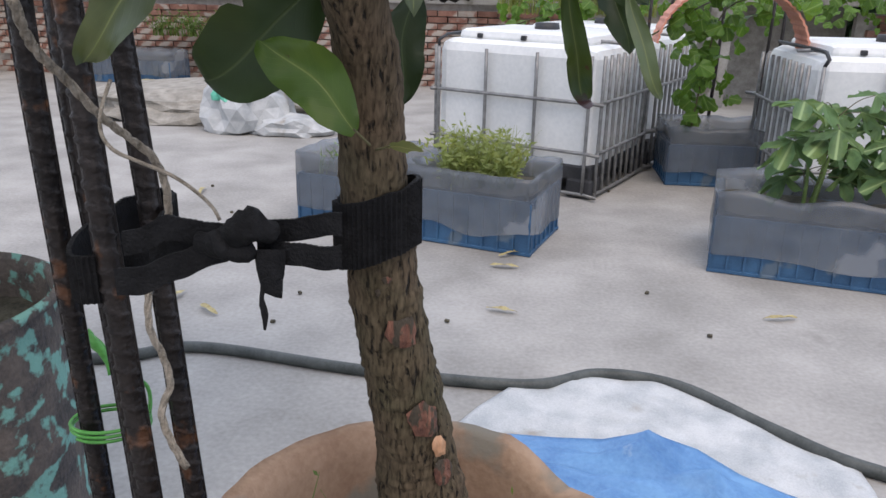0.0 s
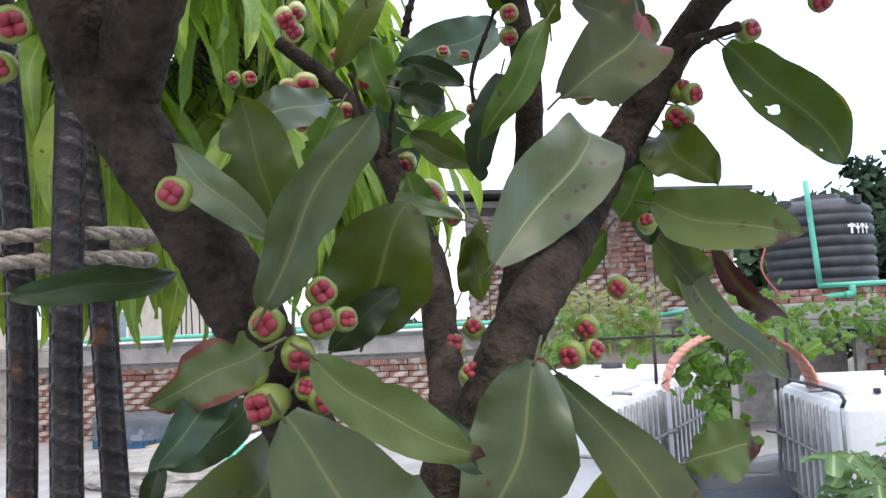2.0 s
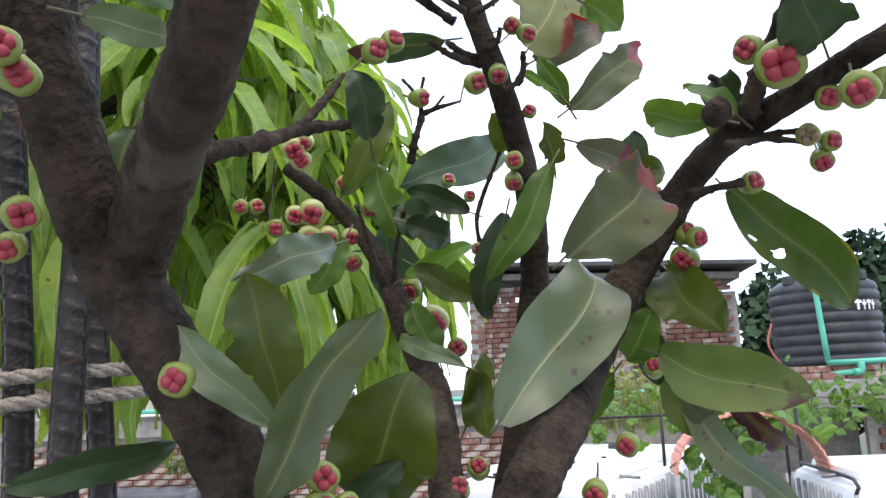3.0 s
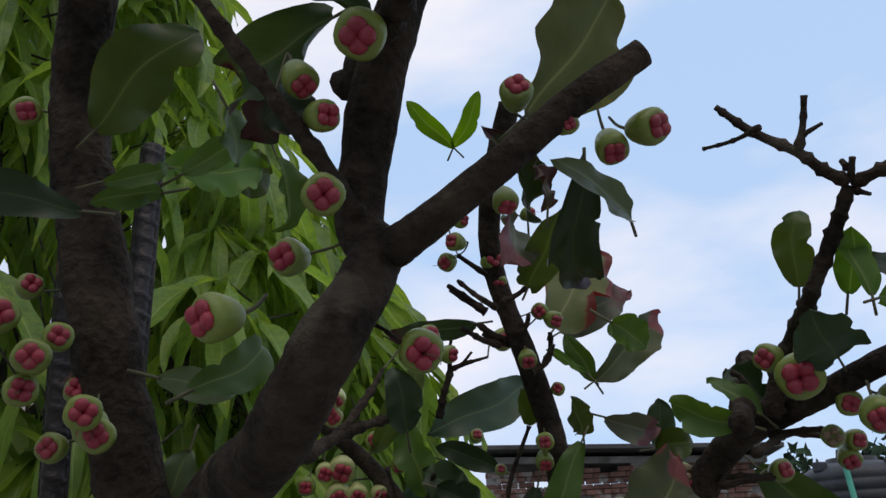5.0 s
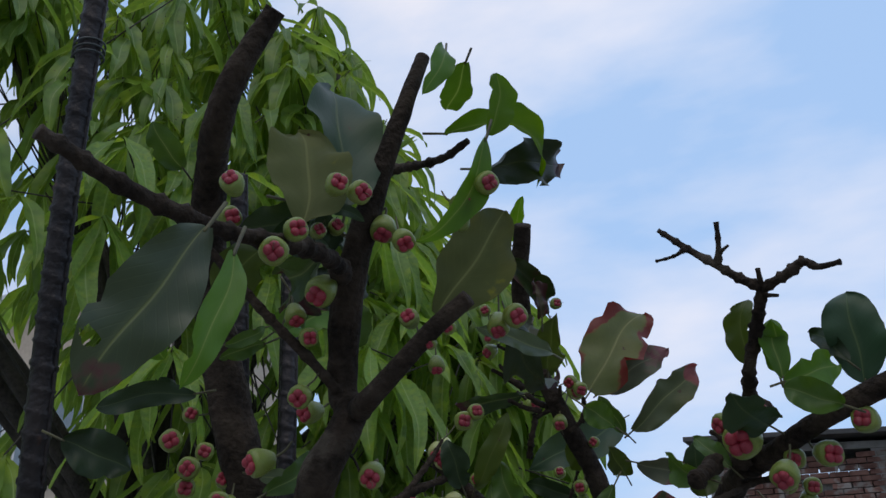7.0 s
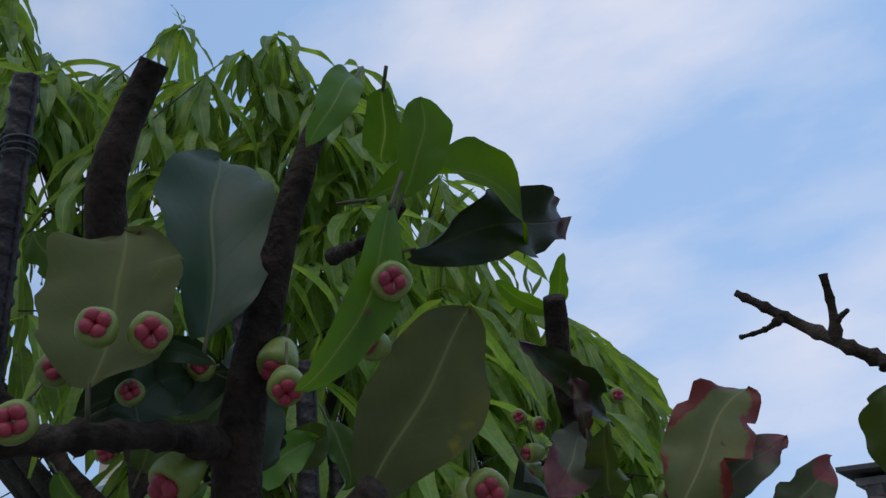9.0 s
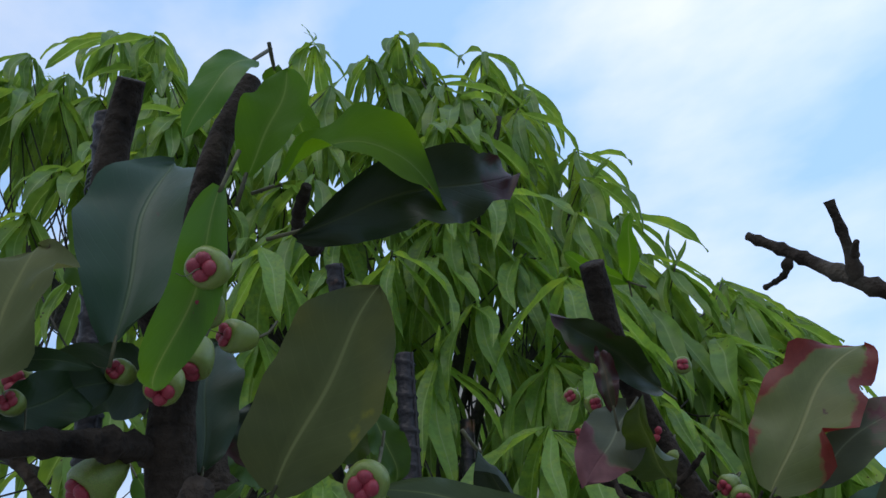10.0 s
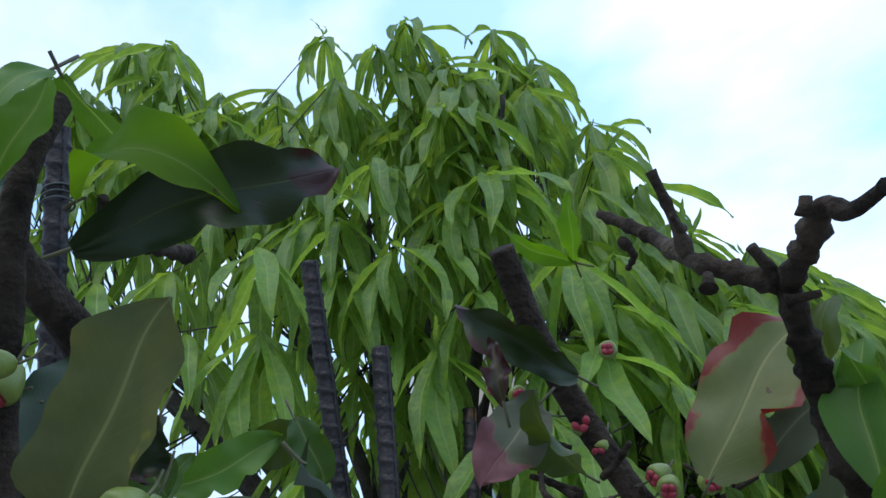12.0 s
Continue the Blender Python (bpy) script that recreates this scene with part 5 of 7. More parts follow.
tie = thing("strap_tie", "black ribbed webbing that ties the trunk to the bars", "strap")
band([(-0.0344 + 0.0313 * math.cos(a), 0.5412 + 0.0313 * math.sin(a), 1.111 + 0.010 * math.cos(a)) for a in [k * 0.3 for k in range(22)]], 0.0265, 0.0028, STRAP, tie, "trunk_loop")
band([(-0.045, 0.473, 1.127), (-0.065, 0.473, 1.126), (-0.087, 0.472, 1.122), (-0.108, 0.471, 1.118)], 0.0085, 0.0022, STRAP, tie, "strip")
band([(-0.044, 0.466, 1.106), (-0.065, 0.464, 1.104), (-0.088, 0.465, 1.106), (-0.108, 0.468, 1.110)], 0.0085, 0.0022, STRAP, tie, "strip")
band([(-0.131, 0.468, 1.115), (-0.151, 0.466, 1.117), (-0.171, 0.463, 1.121), (-0.192, 0.465, 1.111), (-0.212, 0.466, 1.106)], 0.0095, 0.0022, STRAP, tie, "strip")
band([(-0.130, 0.466, 1.108), (-0.153, 0.458, 1.100), (-0.177, 0.452, 1.088), (-0.198, 0.449, 1.082), (-0.213, 0.452, 1.080)], 0.0105, 0.0022, STRAP, tie, "strip")
band([(-0.135, 0.476, 1.108), (-0.166, 0.476, 1.102), (-0.203, 0.486, 1.086)], 0.0100, 0.0022, STRAP, tie, "strip")
part("knot", tube([(-0.098, 0.468, 1.117), (-0.105, 0.464, 1.125), (-0.117, 0.461, 1.126), (-0.126, 0.462, 1.114), (-0.139, 0.463, 1.111), (-0.152, 0.463, 1.112)], [0.010, 0.0125, 0.011, 0.0085, 0.007], 12, 0.003, 0.55, 4), STRAP, tie)
part("knot", tube([(-0.107, 0.461, 1.109), (-0.117, 0.454, 1.106), (-0.126, 0.451, 1.111), (-0.133, 0.456, 1.122)], [0.006, 0.008, 0.007, 0.005], 10, 0.003, 0.55, 9), STRAP, tie)
part("tail", tube([(-0.096, 0.463, 1.109), (-0.095, 0.458, 1.096), (-0.093, 0.454, 1.085), (-0.086, 0.456, 1.083)], [0.009, 0.009, 0.007], 8, 0.004, 0.35, 5), STRAP, tie)
part("thread", tube([(-0.099, 0.453, 1.087), (-0.099, 0.448, 1.076), (-0.096, 0.445, 1.066), (-0.095, 0.440, 1.056)], [0.0022, 0.0014, 0.003, 0.0010], 6, 0.004, 0.5, 6), STRAP, tie)
band([(-0.297 + 0.028 * math.cos(a), 0.616 + 0.078 * math.sin(a), 1.052 + 0.010 * math.sin(a)) for a in [k * 0.25 for k in range(26)]], 0.022, 0.003, STRAP, tie, "bar_loop")
string = thing("string_tie", "bright green plastic string tied round two bars", "string")
part("winding", tube(wrap(-0.364, 0.649, 0.819, 0.044, 0.032, 2.6, 0.003, 0.0009), [0.0021, 0.0021], 6, 0.005), GREENTIE, string)
part("loop", tube([(-0.329, 0.644, 0.875), (-0.322, 0.650, 0.878), (-0.314, 0.649, 0.867), (-0.310, 0.638, 0.849), (-0.316, 0.625, 0.836), (-0.328, 0.625, 0.845)], [0.0022, 0.0022], 6, 0.005), GREENTIE, string)
part("tail", tube([(-0.424, 0.716, 0.899), (-0.418, 0.715, 0.890), (-0.409, 0.715, 0.879), (-0.400, 0.712, 0.863), (-0.395, 0.706, 0.848)], [0.004, 0.0065, 0.0035, 0.002], 6, 0.005, 0.6, 2), GREENTIE, string)

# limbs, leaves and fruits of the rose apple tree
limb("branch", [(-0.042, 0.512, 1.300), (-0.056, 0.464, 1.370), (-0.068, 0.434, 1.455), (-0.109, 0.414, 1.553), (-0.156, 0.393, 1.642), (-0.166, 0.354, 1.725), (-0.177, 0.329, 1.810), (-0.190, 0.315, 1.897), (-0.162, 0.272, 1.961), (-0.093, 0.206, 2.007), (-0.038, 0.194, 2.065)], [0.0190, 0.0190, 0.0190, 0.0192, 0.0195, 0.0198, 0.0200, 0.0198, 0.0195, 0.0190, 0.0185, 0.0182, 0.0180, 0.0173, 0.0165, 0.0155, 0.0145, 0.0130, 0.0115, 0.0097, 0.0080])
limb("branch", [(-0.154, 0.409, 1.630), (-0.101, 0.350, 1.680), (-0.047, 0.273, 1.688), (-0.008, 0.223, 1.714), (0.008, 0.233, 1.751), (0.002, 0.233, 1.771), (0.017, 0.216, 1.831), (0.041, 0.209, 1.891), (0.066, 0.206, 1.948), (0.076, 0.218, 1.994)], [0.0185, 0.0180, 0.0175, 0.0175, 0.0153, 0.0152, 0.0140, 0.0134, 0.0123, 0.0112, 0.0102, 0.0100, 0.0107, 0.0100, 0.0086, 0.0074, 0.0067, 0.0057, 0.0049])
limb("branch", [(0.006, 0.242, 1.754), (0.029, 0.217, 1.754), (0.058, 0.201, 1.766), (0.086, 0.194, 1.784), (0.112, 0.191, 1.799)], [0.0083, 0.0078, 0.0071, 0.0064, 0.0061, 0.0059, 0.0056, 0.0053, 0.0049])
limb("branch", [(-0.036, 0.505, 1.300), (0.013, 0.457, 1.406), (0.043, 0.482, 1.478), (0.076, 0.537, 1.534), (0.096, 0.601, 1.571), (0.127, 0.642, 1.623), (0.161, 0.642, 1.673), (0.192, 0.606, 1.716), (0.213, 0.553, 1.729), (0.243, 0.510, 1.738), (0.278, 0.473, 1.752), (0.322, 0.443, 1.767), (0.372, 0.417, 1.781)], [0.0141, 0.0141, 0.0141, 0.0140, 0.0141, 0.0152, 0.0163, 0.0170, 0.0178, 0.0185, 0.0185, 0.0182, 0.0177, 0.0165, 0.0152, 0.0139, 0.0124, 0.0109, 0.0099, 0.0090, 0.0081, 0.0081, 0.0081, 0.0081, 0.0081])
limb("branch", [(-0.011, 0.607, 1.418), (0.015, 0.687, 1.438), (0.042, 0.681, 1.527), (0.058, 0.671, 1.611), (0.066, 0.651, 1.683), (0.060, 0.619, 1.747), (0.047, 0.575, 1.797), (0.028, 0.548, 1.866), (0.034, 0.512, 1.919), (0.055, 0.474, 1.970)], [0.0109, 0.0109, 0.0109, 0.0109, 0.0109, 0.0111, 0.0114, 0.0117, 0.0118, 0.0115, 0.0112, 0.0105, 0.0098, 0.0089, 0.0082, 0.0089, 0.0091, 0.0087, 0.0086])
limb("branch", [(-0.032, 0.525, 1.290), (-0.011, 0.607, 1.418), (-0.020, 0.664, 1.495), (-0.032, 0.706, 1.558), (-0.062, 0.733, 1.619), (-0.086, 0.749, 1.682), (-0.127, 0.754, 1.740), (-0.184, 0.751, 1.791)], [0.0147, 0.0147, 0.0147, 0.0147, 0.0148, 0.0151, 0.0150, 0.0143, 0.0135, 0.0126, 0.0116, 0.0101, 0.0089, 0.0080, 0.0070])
limb("trunk", [(-0.001, 0.588, 0.806), (-0.013, 0.566, 0.927), (-0.027, 0.551, 1.023), (-0.034, 0.542, 1.101), (-0.037, 0.534, 1.168), (-0.036, 0.520, 1.242), (-0.048, 0.486, 1.319), (-0.056, 0.464, 1.370)], [0.0436, 0.0400, 0.0363, 0.0342, 0.0321, 0.0308, 0.0295, 0.0284, 0.0274, 0.0262, 0.0250, 0.0231, 0.0214, 0.0196, 0.0175], TRUNK)
limb("branch", [(0.180, 0.469, 1.715), (0.206, 0.567, 1.753), (0.233, 0.651, 1.795)], [0.0060, 0.0069, 0.0075])
limb("branch", [(0.210, 0.521, 1.728), (0.228, 0.505, 1.772), (0.235, 0.464, 1.792), (0.248, 0.440, 1.821), (0.259, 0.422, 1.847)], [0.0075, 0.0059, 0.0053, 0.0048, 0.0044])
limb("branch", [(0.260, 0.421, 1.847), (0.278, 0.408, 1.851), (0.290, 0.399, 1.855), (0.299, 0.395, 1.848), (0.313, 0.387, 1.846)], [0.0044, 0.0037, 0.0038, 0.0025, 0.0019])
limb("branch", [(0.258, 0.420, 1.848), (0.244, 0.418, 1.858), (0.231, 0.413, 1.869), (0.210, 0.421, 1.891), (0.190, 0.418, 1.911)], [0.0044, 0.0033, 0.0031, 0.0025, 0.0020])
limb("branch", [(0.231, 0.413, 1.869), (0.235, 0.405, 1.883), (0.237, 0.397, 1.899)], [0.0026, 0.0022, 0.0017])
limb("branch", [(0.235, 0.408, 1.878), (0.242, 0.395, 1.877)], [0.0017, 0.0011])
limb("branch", [(0.210, 0.405, 1.885), (0.198, 0.424, 1.888), (0.182, 0.438, 1.892)], [0.0020, 0.0014, 0.0012])
limb("branch", [(0.249, 0.394, 1.846), (0.248, 0.397, 1.852)], [0.0021, 0.0017])
limb("branch", [(0.259, 0.419, 1.849), (0.259, 0.408, 1.859)], [0.0024, 0.0019])
limb("branch", [(0.288, 0.392, 1.852), (0.290, 0.392, 1.857)], [0.0021, 0.0019])
limb("branch", [(0.260, 0.416, 1.840), (0.269, 0.422, 1.840)], [0.0020, 0.0015])
limb("twig", [(-0.055, 0.755, 1.785), (-0.049, 0.750, 1.807), (-0.040, 0.744, 1.832), (-0.044, 0.737, 1.851), (-0.056, 0.730, 1.866)], [0.0040, 0.0034, 0.0031, 0.0023, 0.0014])
limb("twig", [(-0.041, 0.739, 1.847), (-0.034, 0.733, 1.867)], [0.0023, 0.0014])
limb("twig", [(-0.040, 0.744, 1.832), (-0.023, 0.745, 1.838), (0.000, 0.746, 1.843)], [0.0025, 0.0023, 0.0014])
limb("twig", [(-0.027, 0.744, 1.837), (-0.016, 0.742, 1.849)], [0.0020, 0.0014])
limb("twig", [(0.010, 0.235, 1.755), (-0.008, 0.209, 1.786), (-0.029, 0.185, 1.816), (-0.051, 0.165, 1.849), (-0.073, 0.145, 1.879)], [0.0039, 0.0035, 0.0031, 0.0031, 0.0030, 0.0029, 0.0029, 0.0029, 0.0029])
limb("twig", [(-0.005, 0.238, 1.836), (0.028, 0.190, 1.832), (0.042, 0.148, 1.825), (0.045, 0.109, 1.817), (0.042, 0.070, 1.809), (0.029, 0.028, 1.813), (0.022, -0.019, 1.822)], [0.0057, 0.0057, 0.0055, 0.0051, 0.0046, 0.0042, 0.0039, 0.0039, 0.0040, 0.0040, 0.0038, 0.0037, 0.0035])
limb("twig", [(-0.102, 0.370, 1.687), (-0.086, 0.417, 1.705), (-0.064, 0.463, 1.728), (-0.044, 0.507, 1.743)], [0.0059, 0.0049, 0.0039, 0.0027])
limb("twig", [(-0.071, 0.451, 1.722), (-0.057, 0.478, 1.755), (-0.052, 0.495, 1.775)], [0.0031, 0.0026, 0.0017])
limb("twig", [(-0.002, 0.243, 1.732), (0.010, 0.235, 1.724), (0.020, 0.225, 1.715)], [0.0012, 0.0008, 0.0007])
limb("twig", [(0.002, 0.295, 1.960), (0.071, 0.246, 1.926), (0.100, 0.234, 1.927)], [0.0042, 0.0031, 0.0024])
limb("twig", [(-0.038, 0.422, 1.349), (-0.077, 0.437, 1.350), (-0.111, 0.445, 1.350)], [0.0042, 0.0035, 0.0029])
limb("twig", [(-0.013, 0.624, 1.284), (0.031, 0.643, 1.287), (0.059, 0.516, 1.316), (0.098, 0.657, 1.301)], [0.0057, 0.0048, 0.0031, 0.0034])
limb("twig", [(0.013, 0.579, 1.820), (0.028, 0.584, 1.813), (0.039, 0.586, 1.810)], [0.0023, 0.0032, 0.0027])
limb("twig", [(0.010, 0.571, 1.826), (0.024, 0.570, 1.814), (0.034, 0.568, 1.809)], [0.0022, 0.0028, 0.0030])
limb("twig", [(0.002, 0.523, 1.847), (0.018, 0.509, 1.828), (0.032, 0.508, 1.817)], [0.0017, 0.0020, 0.0022])
limb("twig", [(0.004, 0.515, 1.865), (0.023, 0.533, 1.854)], [0.0017, 0.0021])
limb("twig", [(0.187, 0.482, 1.699), (0.224, 0.536, 1.717), (0.251, 0.539, 1.714)], [0.0025, 0.0024, 0.0019])
limb("twig", [(0.181, 0.624, 1.692), (0.195, 0.588, 1.696), (0.211, 0.547, 1.690)], [0.0027, 0.0022, 0.0016])
limb("twig", [(-0.076, 0.744, 1.641), (-0.066, 0.721, 1.691), (-0.053, 0.698, 1.724)], [0.0027, 0.0024, 0.0018])
limb("twig", [(-0.081, 0.742, 1.652), (-0.091, 0.714, 1.703), (-0.095, 0.687, 1.731)], [0.0027, 0.0024, 0.0018])
limb("twig", [(0.022, 0.633, 1.675), (0.022, 0.629, 1.702), (0.043, 0.621, 1.749)], [0.0018, 0.0018, 0.0016])
leaf((-0.044, 0.346, 1.468), (-0.007, 0.426, 1.356), 0.068, (0.28, -0.96, 0.04), "light", bend=0.3, twist=0.1)
leaf((0.064, 0.436, 1.482), (0.029, 0.445, 1.388), 0.059, (0.09, -1.00, -0.02), "light", bend=0.2, twist=0.15)
leaf((0.075, 0.454, 1.474), (0.192, 0.595, 1.325), 0.042, (-0.10, -0.99, 0.05), "light", bend=0.45, twist=0.2)
leaf((-0.097, 0.494, 1.442), (-0.134, 0.333, 1.364), 0.062, (0.44, -0.89, 0.05), "light", bend=0.3, twist=-0.2)
leaf((0.014, 0.423, 1.378), (0.096, 0.465, 1.322), 0.030, (0.06, -0.98, 0.18), "light", bend=0.2, twist=0.15)
leaf((0.093, 0.590, 1.319), (0.144, 0.550, 1.411), 0.062, (-0.06, -0.99, 0.11), "yellow", bend=0.2, twist=0.1)
leaf((0.152, 0.524, 1.409), (0.201, 0.548, 1.415), 0.037, (-0.18, -0.98, 0.03), "browntip", bend=0.2, twist=0.1)
leaf((0.152, 0.595, 1.289), (0.186, 0.577, 1.203), 0.015, (-0.13, -0.97, 0.21), "light", bend=0.15, twist=0.2)
leaf((0.106, 0.585, 1.302), (0.137, 0.659, 1.181), 0.022, (-0.05, -0.98, 0.21), "brownend", bend=0.3, twist=0.2)
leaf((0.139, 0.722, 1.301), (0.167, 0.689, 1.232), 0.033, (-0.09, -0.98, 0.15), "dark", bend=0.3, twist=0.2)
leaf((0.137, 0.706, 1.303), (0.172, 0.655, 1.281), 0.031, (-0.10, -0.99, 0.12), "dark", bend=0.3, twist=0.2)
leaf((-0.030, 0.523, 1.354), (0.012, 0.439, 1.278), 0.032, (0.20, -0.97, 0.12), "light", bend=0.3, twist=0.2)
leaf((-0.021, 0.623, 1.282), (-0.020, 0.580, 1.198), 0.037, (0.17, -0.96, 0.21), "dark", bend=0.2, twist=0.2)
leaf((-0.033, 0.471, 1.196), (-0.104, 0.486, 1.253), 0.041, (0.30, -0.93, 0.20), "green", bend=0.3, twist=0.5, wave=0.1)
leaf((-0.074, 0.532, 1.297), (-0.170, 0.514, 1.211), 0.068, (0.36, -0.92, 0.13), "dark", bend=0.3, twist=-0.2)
leaf((-0.105, 0.420, 1.349), (-0.238, 0.476, 1.231), 0.045, (0.49, -0.86, 0.16), "light", bend=-0.2, twist=-0.4)
leaf((-0.181, 0.677, 1.373), (-0.177, 0.745, 1.307), 0.040, (0.35, -0.94, 0.04), "olive", bend=0.2, twist=0.1)
leaf((-0.081, 0.516, 1.378), (-0.114, 0.435, 1.378), 0.020, (0.36, -0.93, 0.10), "dark", bend=0.2, twist=0.2)
leaf((-0.052, 0.346, 1.498), (-0.083, 0.301, 1.480), 0.027, (0.43, -0.90, 0.03), "brownedge", bend=0.5, twist=0.3, wave=0.12)
leaf((-0.060, 0.334, 1.483), (-0.074, 0.292, 1.457), 0.019, (0.44, -0.89, 0.08), "teal", bend=0.4, twist=0.3)
leaf((-0.161, 0.456, 1.431), (-0.167, 0.445, 1.393), 0.015, (0.48, -0.86, 0.17), "dark", bend=0.3, twist=0.3)
leaf((-0.031, 0.353, 1.493), (0.044, 0.346, 1.450), 0.026, (0.21, -0.97, 0.08), "browntip", bend=0.25, twist=0.15)
leaf((-0.002, 0.396, 1.459), (0.039, 0.366, 1.440), 0.022, (0.16, -0.98, 0.13), "teal", bend=0.2, twist=0.2)
leaf((-0.157, 0.452, 1.428), (-0.108, 0.474, 1.464), 0.028, (0.43, -0.90, -0.04), "dark", bend=0.2, twist=0.2)
leaf((-0.049, 0.439, 1.491), (-0.009, 0.443, 1.526), 0.023, (0.25, -0.95, -0.18), "dark", bend=0.2, twist=0.2)
leaf((-0.177, 0.349, 1.529), (-0.134, 0.433, 1.540), 0.019, (0.53, -0.84, -0.08), "dark", bend=0.3, twist=0.2)
leaf((-0.060, 0.371, 1.516), (0.004, 0.340, 1.601), 0.033, (0.30, -0.94, -0.17), "light", bend=-0.35, twist=-0.5, fold=0.5)
leaf((-0.033, 0.460, 1.501), (0.000, 0.434, 1.574), 0.060, (0.21, -0.97, -0.09), "olive", bend=0.2, twist=0.1)
leaf((-0.058, 0.381, 1.550), (-0.108, 0.375, 1.600), 0.021, (0.40, -0.90, -0.19), "light", bend=0.3, twist=0.3, fold=0.5)
leaf((-0.068, 0.411, 1.557), (-0.082, 0.398, 1.629), 0.039, (0.36, -0.91, -0.22), "olive", bend=0.2, twist=0.15)
leaf((0.039, 0.513, 1.540), (0.125, 0.617, 1.663), 0.062, (-0.01, -0.98, -0.19), "light", bend=0.25, twist=0.2)
leaf((0.087, 0.502, 1.641), (0.152, 0.560, 1.709), 0.058, (-0.08, -0.98, -0.20), "pinktip", bend=0.35, twist=0.1)
leaf((0.220, 0.632, 1.706), (0.313, 0.638, 1.601), 0.052, (-0.29, -0.95, -0.13), "holes", bend=-0.15, twist=0.1)
leaf((0.149, 0.575, 1.579), (0.235, 0.518, 1.549), 0.044, (-0.21, -0.98, 0.01), "browntip", bend=0.3, twist=0.1)
leaf((0.164, 0.667, 1.578), (0.304, 0.827, 1.429), 0.033, (-0.21, -0.98, -0.01), "light", bend=0.25, twist=0.1)
leaf((0.234, 0.797, 1.563), (0.316, 0.873, 1.478), 0.038, (-0.24, -0.97, -0.03), "dry", bend=0.3, twist=0.3)
leaf((0.172, 0.664, 1.650), (0.200, 0.599, 1.592), 0.051, (-0.17, -0.98, -0.08), "olive", bend=0.2, twist=0.1)
leaf((0.163, 0.670, 1.560), (0.203, 0.725, 1.511), 0.043, (-0.15, -0.99, -0.06), "olive", bend=0.2, twist=0.1)
leaf((0.027, 0.938, 1.852), (-0.081, 0.823, 1.782), 0.056, (0.11, -0.96, -0.24), "teal", bend=0.35, twist=0.1)
leaf((0.084, 0.601, 1.730), (0.029, 0.604, 1.641), 0.026, (0.04, -0.98, -0.20), "green", bend=0.3, twist=0.4)
leaf((0.105, 0.621, 1.752), (0.154, 0.659, 1.745), 0.029, (-0.09, -0.97, -0.23), "pinkgrey", bend=0.3, twist=0.2)
leaf((0.189, 0.491, 1.718), (0.150, 0.545, 1.747), 0.027, (-0.19, -0.95, -0.25), "green", bend=0.2, twist=0.2)
leaf((0.102, 0.640, 1.787), (0.172, 0.690, 1.857), 0.040, (0.20, -0.93, -0.31), "pinktip", bend=0.2, twist=0.1)
leaf((0.072, 0.596, 1.824), (0.128, 0.688, 1.934), 0.059, (0.22, -0.95, -0.23), "pinkedge", bend=0.2, twist=0.1)
leaf((0.076, 0.638, 1.832), (0.147, 0.674, 1.878), 0.035, (0.20, -0.96, -0.20), "pinkgrey", bend=0.25, twist=0.1)
leaf((-0.074, 0.255, 1.711), (-0.056, 0.298, 1.744), 0.020, (0.43, -0.81, -0.39), "green", bend=0.25, twist=0.2)
leaf((-0.115, 0.301, 1.730), (-0.081, 0.323, 1.724), 0.016, (0.47, -0.81, -0.34), "light", bend=0.25, twist=0.2)
leaf((0.010, 0.561, 1.823), (-0.070, 0.557, 1.820), 0.022, (0.17, -0.91, -0.37), "brownend", bend=0.3, twist=0.3)
leaf((-0.120, 0.729, 1.752), (-0.066, 0.718, 1.839), 0.029, (0.22, -0.94, -0.26), "olive", bend=0.4, twist=0.4)
leaf((-0.074, 0.816, 1.647), (-0.084, 0.754, 1.723), 0.055, (0.19, -0.98, -0.10), "teal", bend=0.2, twist=0.2)
leaf((0.002, 0.755, 1.731), (-0.058, 0.742, 1.755), 0.025, (0.13, -0.97, -0.19), "dark", bend=0.3, twist=0.2)
leaf((-0.054, 0.705, 1.663), (0.012, 0.711, 1.693), 0.019, (0.13, -0.99, -0.11), "bright", bend=0.3, twist=0.2)
leaf((-0.042, 0.687, 1.670), (0.011, 0.696, 1.637), 0.029, (0.13, -0.99, -0.07), "olive", bend=0.2, twist=0.2)
leaf((-0.084, 0.580, 1.675), (-0.129, 0.488, 1.638), 0.032, (0.32, -0.94, -0.10), "light", bend=0.2, twist=0.3)
leaf((0.012, 0.573, 1.577), (-0.056, 0.622, 1.602), 0.015, (0.17, -0.98, -0.04), "light", bend=0.3, twist=0.1)
leaf((0.056, 0.508, 1.831), (0.084, 0.452, 1.864), 0.031, (0.00, -0.88, -0.47), "olive", bend=0.2, twist=0.2)
leaf((0.050, 0.490, 1.873), (0.046, 0.443, 1.826), 0.038, (0.52, -0.83, -0.20), "pinkgrey", bend=0.2, twist=0.3)
leaf((0.096, 0.318, 1.825), (0.094, 0.409, 1.791), 0.031, (-0.04, -0.93, -0.37), "darkdry", bend=0.4, twist=0.5, wave=0.1)
leaf((0.236, 0.484, 1.805), (0.243, 0.468, 1.859), 0.027, (-0.28, -0.90, -0.33), "olive", bend=0.15, twist=0.1)
leaf((0.257, 0.462, 1.791), (0.261, 0.439, 1.827), 0.021, (-0.33, -0.90, -0.30), "bright", bend=0.2, twist=0.2)
